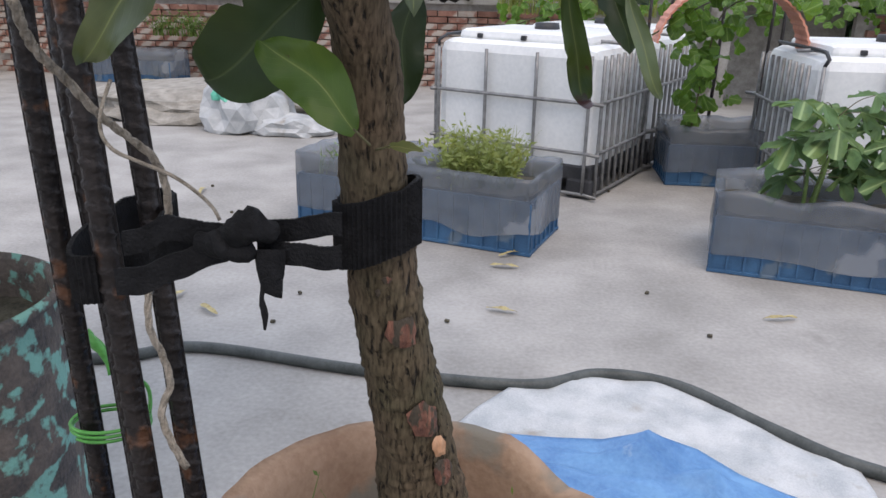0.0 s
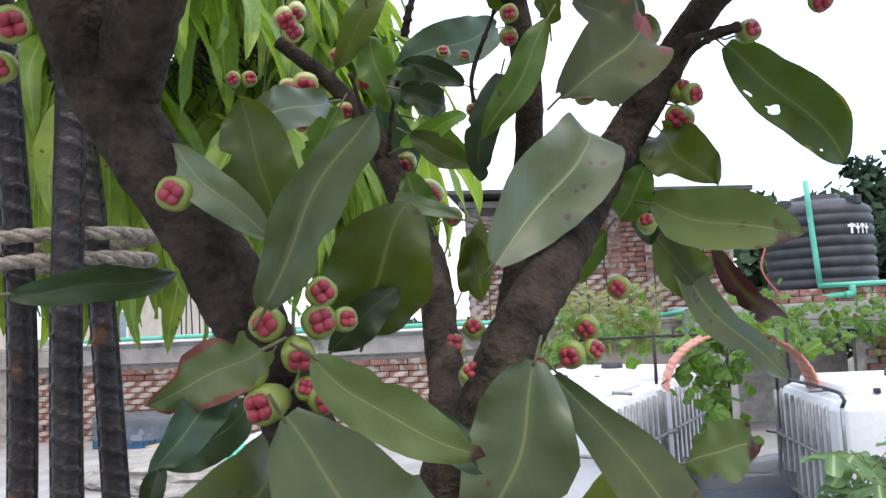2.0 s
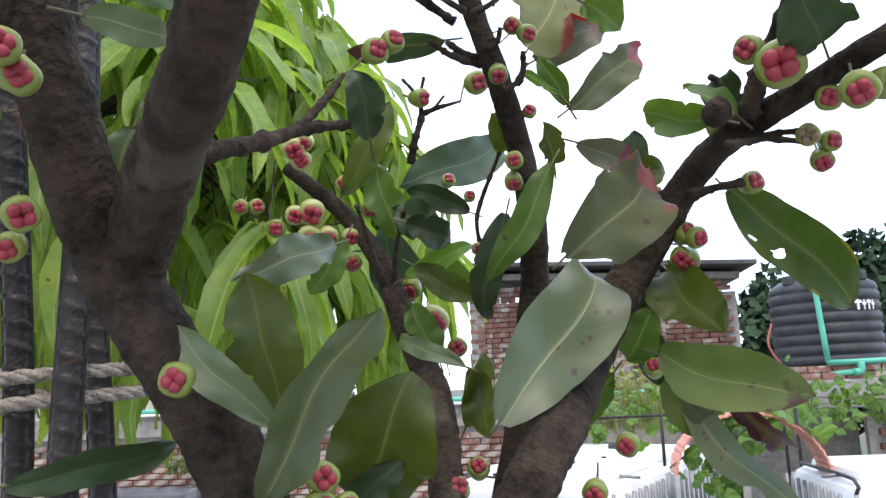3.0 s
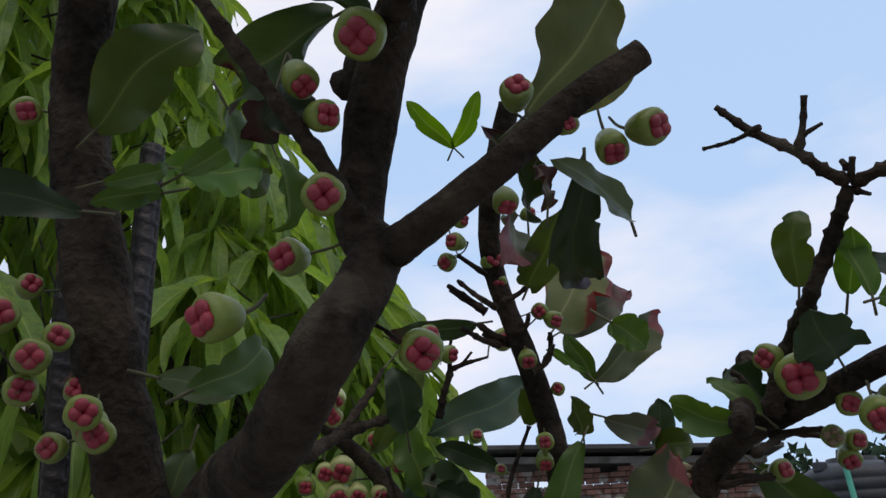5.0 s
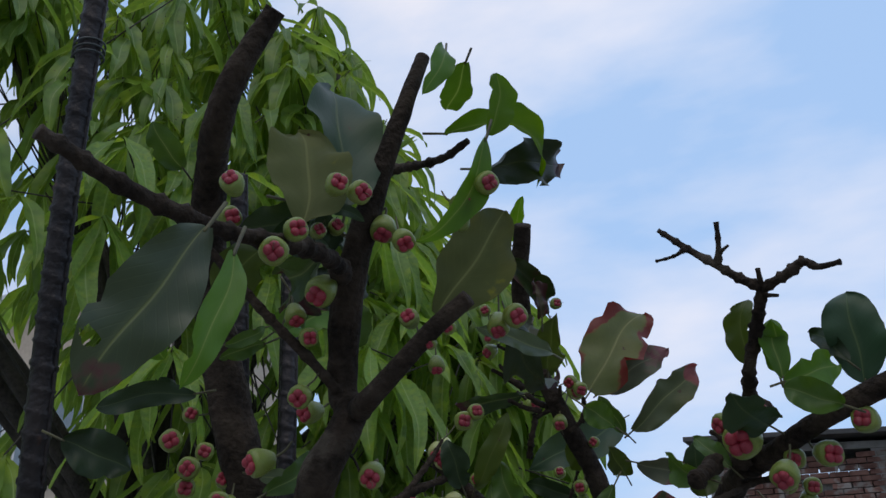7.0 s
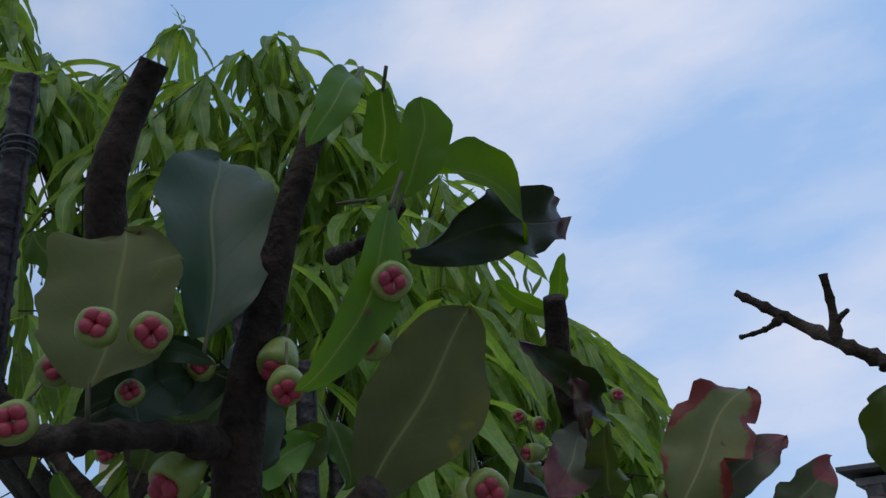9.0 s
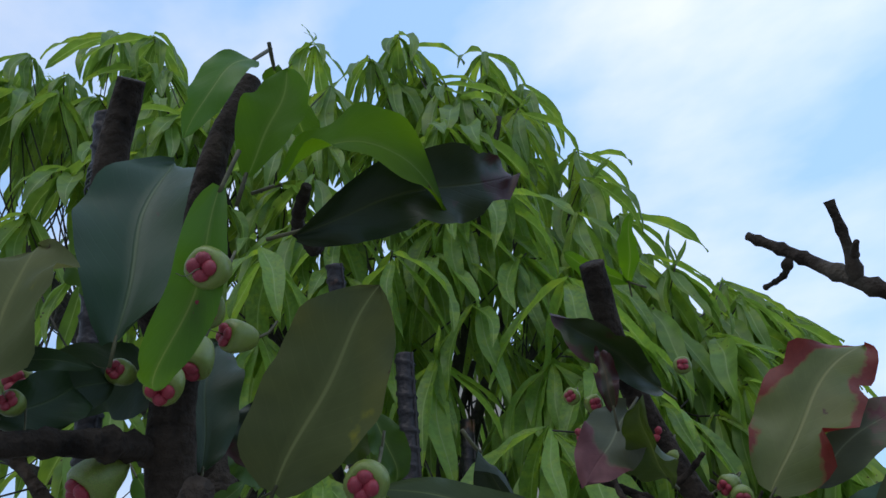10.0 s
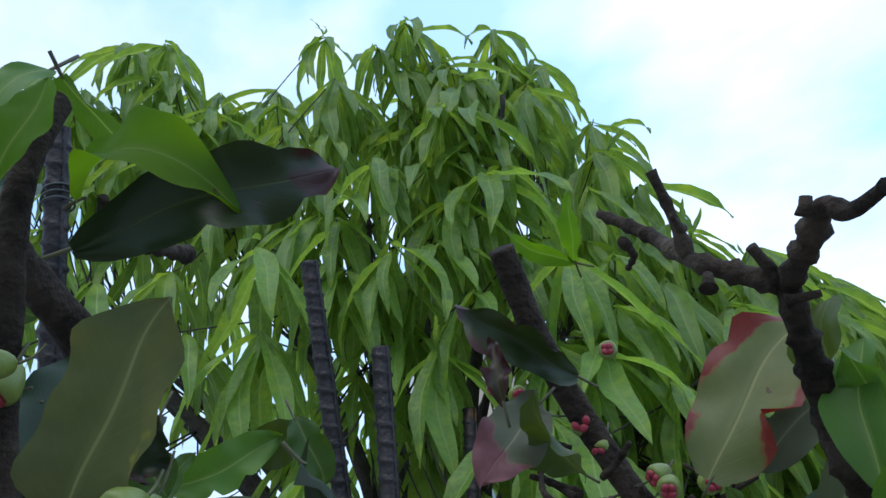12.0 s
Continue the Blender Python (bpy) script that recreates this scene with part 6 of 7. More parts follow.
leaf((0.243, 0.464, 1.751), (0.221, 0.428, 1.773), 0.041, (-0.29, -0.93, -0.22), "dark", bend=0.3, twist=0.2)
leaf((0.260, 0.435, 1.780), (0.260, 0.455, 1.832), 0.021, (0.04, -0.98, -0.20), "bright", bend=0.2, twist=0.2)
leaf((0.260, 0.427, 1.776), (0.299, 0.463, 1.791), 0.029, (0.01, -0.99, -0.16), "bright", bend=0.3, twist=0.2)
leaf((0.308, 0.478, 1.795), (0.286, 0.509, 1.830), 0.018, (-0.02, -0.98, -0.19), "dark", bend=0.3, twist=0.2)
leaf((0.317, 0.494, 1.781), (0.318, 0.478, 1.858), 0.044, (-0.04, -0.98, -0.21), "teal", bend=0.2, twist=0.1)
leaf((0.295, 0.418, 1.753), (0.258, 0.415, 1.771), 0.027, (0.02, -0.99, -0.14), "green", bend=0.2, twist=0.2)
leaf((-0.006, 0.600, 2.011), (-0.045, 0.570, 2.049), 0.019, (0.14, -0.84, -0.52), "fresh", bend=0.3, twist=0.2)
leaf((-0.006, 0.600, 2.011), (0.024, 0.576, 2.056), 0.018, (0.09, -0.85, -0.52), "fresh", bend=0.3, twist=0.2)
leaf((0.066, 0.031, 1.790), (0.036, 0.004, 1.719), 0.033, (0.66, -0.63, -0.41), "nibbled", bend=0.15, twist=0.1)
leaf((0.068, 0.046, 1.784), (0.064, 0.025, 1.722), 0.015, (0.60, -0.69, -0.40), "bright", bend=0.25, twist=0.2)
leaf((0.039, 0.133, 1.839), (0.020, 0.150, 1.918), 0.050, (0.57, -0.70, -0.44), "back", bend=0.15, twist=0.1)
leaf((0.035, 0.183, 1.871), (0.005, 0.209, 1.991), 0.055, (0.78, -0.38, -0.50), "teal", bend=0.15, twist=0.15)
leaf((0.070, 0.237, 1.808), (0.117, 0.258, 1.882), 0.048, (0.70, -0.64, -0.32), "back", bend=0.12, twist=0.05)
leaf((0.132, 0.184, 1.893), (0.090, 0.177, 1.826), 0.019, (0.76, -0.49, -0.43), "bright", bend=0.3, twist=0.35, fold=0.4)
leaf((0.085, 0.228, 1.934), (0.143, 0.281, 1.911), 0.030, (0.64, -0.66, 0.40), "fresh", bend=1.3, twist=0.3, fold=0.35)
leaf((0.109, 0.224, 1.898), (0.146, 0.324, 1.939), 0.034, (0.54, -0.66, -0.52), "darkdry", bend=0.25, twist=0.1)
leaf((0.130, 0.193, 1.901), (0.134, 0.207, 1.953), 0.023, (0.60, -0.50, -0.62), "fresh", bend=0.2, twist=0.2)
leaf((0.098, 0.209, 1.986), (0.092, 0.184, 1.937), 0.017, (0.82, -0.54, -0.19), "bright", bend=0.7, twist=0.3)
leaf((0.111, 0.212, 1.974), (0.076, 0.252, 1.968), 0.020, (0.36, -0.76, -0.54), "bright", bend=0.4, twist=0.2)
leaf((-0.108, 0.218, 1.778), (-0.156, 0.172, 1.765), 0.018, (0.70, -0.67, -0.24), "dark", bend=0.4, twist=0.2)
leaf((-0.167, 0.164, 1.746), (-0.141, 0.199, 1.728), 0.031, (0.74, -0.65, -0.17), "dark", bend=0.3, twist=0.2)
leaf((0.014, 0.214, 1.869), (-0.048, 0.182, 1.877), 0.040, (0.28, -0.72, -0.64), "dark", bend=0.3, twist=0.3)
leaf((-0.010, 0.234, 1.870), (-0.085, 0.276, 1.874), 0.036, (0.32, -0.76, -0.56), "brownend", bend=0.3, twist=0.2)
leaf((-0.160, 0.290, 1.866), (-0.100, 0.286, 1.923), 0.039, (0.45, -0.72, -0.52), "olive", bend=0.2, twist=0.2)
leaf((-0.161, 0.304, 1.842), (-0.127, 0.317, 1.856), 0.013, (0.48, -0.77, -0.43), "green", bend=0.4, twist=0.2)
leaf((-0.124, 0.321, 1.851), (-0.087, 0.327, 1.873), 0.016, (0.40, -0.80, -0.45), "green", bend=0.3, twist=0.2)
leaf((-0.263, 0.293, 1.886), (-0.250, 0.328, 1.846), 0.028, (0.62, -0.67, -0.40), "bright", bend=0.3, twist=0.2)
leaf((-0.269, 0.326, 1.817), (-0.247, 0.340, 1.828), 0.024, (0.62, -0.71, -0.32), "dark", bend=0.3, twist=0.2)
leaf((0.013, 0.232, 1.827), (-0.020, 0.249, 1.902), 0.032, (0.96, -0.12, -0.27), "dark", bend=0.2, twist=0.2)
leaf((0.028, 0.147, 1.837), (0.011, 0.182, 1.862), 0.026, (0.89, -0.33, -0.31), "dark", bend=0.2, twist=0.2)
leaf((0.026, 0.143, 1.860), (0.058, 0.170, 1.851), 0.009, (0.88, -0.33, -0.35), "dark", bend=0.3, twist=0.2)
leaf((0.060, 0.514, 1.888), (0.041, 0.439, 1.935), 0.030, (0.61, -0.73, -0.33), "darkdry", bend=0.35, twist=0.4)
leaf((0.076, 0.442, 1.862), (0.071, 0.446, 1.901), 0.018, (0.62, -0.73, -0.29), "dry", bend=0.3, twist=0.3)
leaf((0.116, 0.328, 1.797), (0.081, 0.277, 1.810), 0.015, (0.79, -0.59, -0.18), "light", bend=0.25, twist=0.2)
leaf((-0.087, 0.293, 1.872), (-0.088, 0.314, 1.846), 0.029, (0.95, -0.22, -0.21), "green", bend=0.2, twist=0.2)
leaf((0.107, 0.436, 1.778), (0.127, 0.442, 1.761), 0.024, (0.17, -0.97, -0.20), "green", bend=0.2, twist=0.2)
leaf((0.045, 0.631, 1.700), (0.020, 0.637, 1.608), 0.027, (0.06, -0.99, -0.08), "dark", bend=0.3, twist=0.3)
leaf((0.147, 0.662, 1.729), (0.181, 0.657, 1.732), 0.030, (-0.14, -0.97, -0.19), "olive", bend=0.3, twist=0.2)
leaf((0.158, 0.682, 1.727), (0.157, 0.671, 1.775), 0.026, (-0.13, -0.97, -0.22), "dark", bend=0.2, twist=0.2)
leaf((0.100, 0.612, 1.781), (0.079, 0.600, 1.819), 0.018, (-0.03, -0.95, -0.32), "green", bend=0.2, twist=0.2)
leaf((0.020, 0.188, 1.860), (-0.000, 0.151, 1.842), 0.027, (0.89, -0.34, -0.30), "dark", bend=0.3, twist=0.2)
leaf((-0.054, 0.298, 1.885), (-0.071, 0.289, 1.846), 0.036, (0.81, -0.52, -0.25), "darkdry", bend=0.3, twist=0.2)
leaf((-0.135, 0.326, 1.859), (-0.106, 0.392, 1.891), 0.032, (0.93, -0.30, -0.22), "bright", bend=0.3, twist=0.2)
leaf((-0.100, 0.398, 1.901), (-0.102, 0.422, 1.852), 0.028, (0.89, -0.40, -0.22), "green", bend=0.3, twist=0.2)
leaf((-0.126, 0.372, 1.884), (-0.108, 0.410, 1.896), 0.033, (0.90, -0.35, -0.24), "olive", bend=0.3, twist=0.2)
jambu((-0.066, 0.390, 1.509), 0.0225, (0.22, -0.98, -0.02), False, 0.18)
jambu((-0.041, 0.398, 1.523), 0.0204, (0.40, -0.89, 0.23), False, 0.18)
jambu((-0.043, 0.398, 1.509), 0.0233, (0.60, -0.79, 0.14), False, 0.18)
jambu((-0.053, 0.395, 1.494), 0.0218, (0.26, -0.82, -0.51), False, 0.18)
jambu((-0.031, 0.402, 1.509), 0.0167, (0.69, -0.72, 0.04), False, 0.18)
jambu((-0.074, 0.386, 1.485), 0.0218, (-0.39, -0.88, -0.28), False, 0.18)
jambu((-0.066, 0.389, 1.470), 0.0255, (-0.10, -0.99, -0.13), False, 0.18)
jambu((-0.049, 0.396, 1.475), 0.0160, (0.01, -0.96, 0.28), False, 0.18)
jambu((-0.042, 0.398, 1.472), 0.0218, (0.70, -0.67, -0.27), False, 0.18)
jambu((-0.103, 0.370, 1.574), 0.0221, (0.16, -0.99, -0.07), False, 0.18)
jambu((-0.010, 0.653, 1.480), 0.0270, (0.14, -0.79, 0.59), False, 0.18, (-0.017, 0.651, 1.478))
jambu((-0.021, 0.655, 1.482), 0.0201, (-0.59, -0.81, 0.06), False, 0.18, (-0.018, 0.656, 1.483))
jambu((0.025, 0.474, 1.471), 0.0185, (0.31, -0.74, 0.60), False, 0.18, (0.038, 0.475, 1.468))
jambu((0.096, 0.517, 1.497), 0.0201, (-0.16, -0.91, -0.39), False, 0.18)
jambu((0.086, 0.502, 1.481), 0.0221, (-0.40, -0.92, -0.04), False, 0.18)
jambu((0.097, 0.507, 1.482), 0.0179, (0.51, -0.80, 0.31), False, 0.18)
jambu((0.121, 0.553, 1.521), 0.0206, (-0.27, -0.96, -0.03), False, 0.18)
jambu((0.151, 0.626, 1.569), 0.0192, (-0.07, -0.91, 0.41), False, 0.18)
jambu((0.006, 0.686, 1.492), 0.0246, (0.12, -0.86, 0.49), False, 0.18, (0.031, 0.688, 1.487))
jambu((0.090, 0.613, 1.593), 0.0187, (0.32, -0.94, 0.15), False, 0.18, (0.103, 0.614, 1.583))
jambu((0.111, 0.651, 1.682), 0.0230, (0.19, -0.98, 0.03), False, 0.18)
jambu((0.125, 0.642, 1.681), 0.0215, (-0.03, -0.96, 0.28), False, 0.18, (0.153, 0.645, 1.661))
jambu((0.155, 0.631, 1.704), 0.0191, (-0.12, -0.94, -0.32), False, 0.18, (0.175, 0.630, 1.693))
jambu((0.164, 0.630, 1.698), 0.0202, (0.47, -0.88, -0.11), False, 0.18, (0.175, 0.630, 1.693))
jambu((0.190, 0.630, 1.670), 0.0224, (0.55, -0.81, -0.18), False, 0.18, (0.181, 0.624, 1.692))
jambu((0.187, 0.643, 1.655), 0.0239, (-0.17, -0.74, -0.65), False, 0.18, (0.161, 0.642, 1.673))
jambu((0.069, 0.676, 1.583), 0.0158, (0.01, -0.99, -0.13), False, 0.18, (0.053, 0.675, 1.584))
jambu((-0.042, 0.209, 1.725), 0.0220, (-0.56, -0.76, -0.34), False, 0.18)
jambu((0.025, 0.232, 1.714), 0.0202, (0.40, -0.75, -0.53), False, 0.18, (0.020, 0.225, 1.715))
jambu((-0.152, 0.310, 1.712), 0.0218, (0.47, -0.74, -0.48), False, 0.18)
jambu((-0.169, 0.340, 1.655), 0.0223, (0.70, -0.64, -0.31), False, 0.18)
jambu((-0.192, 0.365, 1.645), 0.0201, (0.39, -0.81, -0.43), False, 0.18)
jambu((-0.181, 0.340, 1.736), 0.0189, (0.27, -0.91, 0.30), False, 0.18, (-0.167, 0.349, 1.739))
jambu((0.222, 0.476, 1.745), 0.0370, (-0.25, -0.94, -0.24), False, 0.18)
jambu((0.209, 0.486, 1.760), 0.0236, (-0.66, -0.74, -0.11), False, 0.18, (0.226, 0.510, 1.766))
jambu((0.234, 0.490, 1.764), 0.0222, (0.15, -0.91, 0.40), False, 0.18, (0.230, 0.496, 1.778))
jambu((0.248, 0.438, 1.713), 0.0258, (-0.30, -0.84, -0.45), False, 0.18)
jambu((0.246, 0.517, 1.712), 0.0188, (-0.32, -0.92, -0.20), False, 0.18, (0.249, 0.539, 1.715))
jambu((0.262, 0.529, 1.710), 0.0184, (0.25, -0.93, -0.26), False, 0.18, (0.251, 0.539, 1.714))
jambu((0.258, 0.534, 1.700), 0.0194, (-0.24, -0.61, -0.76), False, 0.18, (0.251, 0.539, 1.714))
jambu((0.223, 0.577, 1.697), 0.0216, (0.37, -0.92, 0.15), False, 0.18, (0.202, 0.571, 1.694))
jambu((0.204, 0.571, 1.738), 0.0215, (-0.13, -0.91, 0.40), False, 0.18, (0.206, 0.571, 1.726))
jambu((0.005, 0.503, 1.871), 0.0184, (-0.29, -0.95, -0.11), False, 0.18, (0.004, 0.515, 1.865))
jambu((-0.004, 0.516, 1.861), 0.0187, (-0.50, -0.80, -0.33), False, 0.18, (0.004, 0.515, 1.865))
jambu((0.062, 0.564, 1.830), 0.0174, (0.04, -0.98, -0.19), False, 0.18, (0.038, 0.563, 1.825))
jambu((0.071, 0.560, 1.821), 0.0182, (0.38, -0.74, -0.56), False, 0.18, (0.042, 0.567, 1.813))
jambu((0.049, 0.555, 1.790), 0.0188, (0.10, -0.80, -0.60), False, 0.18, (0.047, 0.575, 1.797))
jambu((0.070, 0.599, 1.773), 0.0145, (0.04, -0.99, 0.13), False, 0.18, (0.055, 0.600, 1.768))
jambu((0.056, 0.582, 1.730), 0.0181, (0.03, -0.99, -0.12), False, 0.18)
jambu((0.054, 0.591, 1.717), 0.0182, (0.18, -0.71, -0.68), False, 0.18)
jambu((0.026, 0.546, 1.870), 0.0218, (0.33, -0.94, -0.03), False, 0.18, (0.027, 0.545, 1.871))
jambu((0.031, 0.553, 1.855), 0.0185, (0.22, -0.71, -0.67), False, 0.18, (0.029, 0.553, 1.855))
jambu((0.161, 0.631, 1.703), 0.0242, (-0.08, -0.94, 0.34), False, 0.18, (0.175, 0.630, 1.693))
jambu((0.184, 0.635, 1.673), 0.0220, (0.21, -0.90, 0.39), False, 0.18, (0.169, 0.636, 1.685))
jambu((0.181, 0.640, 1.657), 0.0221, (-0.21, -0.85, -0.49), False, 0.18, (0.161, 0.642, 1.673))
jambu((-0.018, 0.757, 1.764), 0.0182, (0.15, -0.94, 0.30), False, 0.18)
jambu((-0.061, 0.766, 1.661), 0.0280, (0.00, -0.81, -0.59), False, 0.18, (-0.077, 0.745, 1.661))
jambu((-0.117, 0.751, 1.689), 0.0252, (0.32, -0.89, -0.32), False, 0.18, (-0.098, 0.752, 1.702))
jambu((-0.185, 0.725, 1.723), 0.0238, (0.03, -0.99, -0.14), False, 0.18)
jambu((-0.097, 0.748, 1.741), 0.0210, (0.37, -0.80, -0.47), False, 0.18, (-0.115, 0.753, 1.726))
jambu((-0.083, 0.750, 1.744), 0.0210, (0.26, -0.84, -0.48), False, 0.18)
jambu((-0.087, 0.747, 1.756), 0.0182, (0.22, -0.95, 0.20), False, 0.18)
jambu((-0.119, 0.737, 1.763), 0.0238, (0.26, -0.95, 0.19), False, 0.18, (-0.136, 0.754, 1.749))
jambu((-0.215, 0.709, 1.743), 0.0196, (0.06, -0.96, -0.27), False, 0.18)
jambu((-0.203, 0.714, 1.743), 0.0196, (0.74, -0.67, 0.01), False, 0.18)
jambu((-0.012, 0.724, 1.598), 0.0235, (0.12, -0.99, 0.01), False, 0.18, (-0.043, 0.719, 1.584))
jambu((-0.158, 0.737, 1.701), 0.0196, (0.28, -0.90, -0.33), False, 0.18)
jambu((0.016, 0.626, 1.715), 0.0126, (0.11, -0.99, 0.12), False, 0.18, (0.026, 0.628, 1.712))
jambu((0.020, 0.633, 1.673), 0.0137, (0.28, -0.95, -0.12), False, 0.18, (0.022, 0.633, 1.675))
jambu((-0.042, 0.770, 1.628), 0.0406, (0.22, -0.91, -0.35), True, 0.18)
jambu((-0.036, 0.768, 1.680), 0.0266, (0.21, -0.89, -0.41), True, 0.18)
jambu((-0.152, 0.733, 1.739), 0.0336, (0.35, -0.81, -0.47), True, 0.18, (-0.140, 0.753, 1.753))
jambu((-0.168, 0.729, 1.736), 0.0252, (0.37, -0.81, -0.46), True, 0.18)
jambu((-0.156, 0.736, 1.715), 0.0322, (0.36, -0.82, -0.44), True, 0.18)
jambu((-0.139, 0.741, 1.715), 0.0266, (0.34, -0.83, -0.44), True, 0.18, (-0.119, 0.753, 1.731))
jambu((-0.118, 0.747, 1.714), 0.0224, (0.31, -0.84, -0.44), True, 0.18, (-0.112, 0.753, 1.721))
jambu((-0.159, 0.720, 1.789), 0.0266, (0.35, -0.78, -0.52), True, 0.18)
jambu((-0.164, 0.715, 1.801), 0.0294, (0.35, -0.77, -0.53), True, 0.18)
jambu((-0.153, 0.716, 1.807), 0.0238, (0.34, -0.77, -0.54), True, 0.18)
jambu((0.015, 0.189, 1.822), 0.0240, (0.11, -0.80, -0.59), False, 0.18, (0.026, 0.194, 1.832))
jambu((0.002, 0.188, 1.757), 0.0181, (0.23, -0.88, -0.42), False, 0.18, (-0.003, 0.215, 1.779))
jambu((-0.029, 0.244, 1.760), 0.0196, (-0.35, -0.92, -0.19), False, 0.18, (0.002, 0.235, 1.765))
jambu((-0.012, 0.198, 1.813), 0.0173, (0.41, -0.27, -0.87), False, 0.18, (-0.020, 0.195, 1.803))
jambu((-0.005, 0.203, 1.798), 0.0158, (0.71, -0.66, -0.25), False, 0.18, (-0.013, 0.203, 1.794))
jambu((0.068, 0.204, 1.797), 0.0152, (0.10, -0.95, 0.29), False, 0.18, (0.079, 0.196, 1.780))
jambu((0.058, 0.259, 1.783), 0.0143, (0.28, -0.39, -0.88), False, 0.18)
jambu((0.046, 0.212, 1.866), 0.0222, (-0.03, -0.64, -0.77), False, 0.18, (0.032, 0.211, 1.872))
jambu((0.070, 0.193, 1.845), 0.0179, (0.49, -0.47, -0.73), False, 0.18)
jambu((0.104, 0.205, 1.853), 0.0152, (0.09, -0.99, -0.11), False, 0.18)
jambu((0.118, 0.248, 1.803), 0.0194, (0.78, -0.56, -0.28), False, 0.18)
jambu((0.104, 0.257, 1.802), 0.0178, (0.18, -0.37, -0.91), False, 0.18)
jambu((-0.193, 0.286, 1.763), 0.0230, (0.71, -0.70, 0.02), False, 0.18)
jambu((-0.169, 0.283, 1.740), 0.0219, (0.50, -0.85, -0.14), False, 0.18)
jambu((-0.170, 0.300, 1.754), 0.0187, (0.63, -0.78, -0.06), False, 0.18)
jambu((-0.177, 0.289, 1.726), 0.0198, (0.59, -0.78, -0.19), False, 0.18)
jambu((-0.143, 0.289, 1.713), 0.0211, (0.46, -0.87, -0.18), False, 0.18)
jambu((-0.143, 0.303, 1.705), 0.0208, (0.60, -0.79, -0.15), False, 0.18)
jambu((-0.193, 0.342, 1.708), 0.0203, (0.28, -0.95, -0.14), False, 0.18, (-0.165, 0.357, 1.718))
jambu((-0.213, 0.300, 1.892), 0.0210, (0.58, -0.76, -0.30), False, 0.18, (-0.190, 0.315, 1.897))
jambu((-0.203, 0.315, 1.789), 0.0177, (0.79, -0.61, 0.09), False, 0.18, (-0.175, 0.333, 1.796))
jambu((0.085, 0.197, 1.778), 0.0088, (-0.10, -0.95, -0.29), False, 0.18, (0.082, 0.195, 1.781))
jambu((0.073, 0.114, 1.845), 0.0154, (0.67, -0.74, -0.02), False, 0.18)
jambu((0.078, 0.128, 1.846), 0.0164, (0.88, -0.44, -0.19), False, 0.18)
jambu((0.053, 0.091, 1.804), 0.0181, (0.54, -0.77, -0.33), False, 0.18, (0.045, 0.090, 1.812))
jambu((0.056, 0.103, 1.819), 0.0158, (0.76, -0.64, -0.07), False, 0.18, (0.045, 0.103, 1.815))
jambu((0.084, 0.224, 1.795), 0.0120, (0.44, -0.86, -0.25), False, 0.18, (0.086, 0.194, 1.784))
jambu((0.037, 0.150, 1.841), 0.0122, (0.80, -0.60, 0.02), False, 0.18, (0.040, 0.155, 1.827))
jambu((-0.044, 0.165, 1.875), 0.0199, (0.93, -0.37, -0.07), False, 0.18, (-0.059, 0.158, 1.859))
jambu((0.108, -0.003, 1.783), 0.0104, (0.43, -0.89, 0.18), False, 0.18)
jambu((-0.032, 0.502, 1.792), 0.0237, (0.42, -0.90, -0.15), False, 0.18, (-0.052, 0.495, 1.775))
jambu((-0.021, 0.506, 1.799), 0.0209, (0.66, -0.70, 0.28), False, 0.18)
jambu((0.015, 0.747, 1.861), 0.0307, (0.57, -0.81, -0.11), False, 0.18, (0.000, 0.746, 1.843))
jambu((0.255, 0.501, 1.730), 0.0213, (-0.00, -0.96, -0.27), False, 0.18, (0.251, 0.500, 1.741))
jambu((0.278, 0.481, 1.729), 0.0255, (0.59, -0.81, -0.02), False, 0.18, (0.268, 0.482, 1.748))
jambu((0.309, 0.454, 1.746), 0.0246, (-0.35, -0.93, 0.11), False, 0.18, (0.303, 0.455, 1.760))
jambu((0.130, 0.183, 1.863), 0.0172, (0.70, -0.69, -0.20), False, 0.18)
jambu((0.112, 0.189, 1.857), 0.0171, (0.95, -0.23, -0.21), False, 0.18)
jambu((0.023, 0.191, 1.863), 0.0141, (0.77, -0.64, 0.03), False, 0.18, (0.028, 0.212, 1.861))
jambu((0.059, 0.546, 1.908), 0.0153, (0.62, -0.78, -0.02), False, 0.18)
jambu((-0.042, 0.739, 1.848), 0.0249, (0.81, -0.50, -0.30), False, 0.18, (-0.043, 0.738, 1.848))
jambu((0.007, 0.509, 1.892), 0.0162, (0.77, -0.57, -0.29), False, 0.18, (0.004, 0.515, 1.865))
jambu((-0.001, 0.499, 1.898), 0.0152, (0.48, -0.87, -0.05), False, 0.18)
limb("twig", [(0.021, 0.533, 1.823), (-0.006, 0.531, 1.843)], [.003, .0015])
limb("twig", [(0.019, 0.539, 1.826), (0.006, 0.529, 1.836), (-0.006, 0.520, 1.843)], [.0028, .0018])
limb("twig", [(0.028, 0.564, 1.804), (0.014, 0.555, 1.808), (0.000, 0.545, 1.816)], [.0028, .0018])
limb("twig", [(0.042, 0.561, 1.811), (0.050, 0.559, 1.817), (0.053, 0.554, 1.825)], [.0025, .0018])
limb("twig", [(0.051, 0.574, 1.782), (0.063, 0.577, 1.791), (0.070, 0.577, 1.805)], [.0025, .0018])
limb("twig", [(0.175, 0.552, 1.687), (0.192, 0.546, 1.689), (0.210, 0.542, 1.691)], [.0026, .002])
limb("twig", [(0.209, 0.531, 1.716), (0.232, 0.528, 1.718), (0.250, 0.526, 1.717)], [.0028, .002])
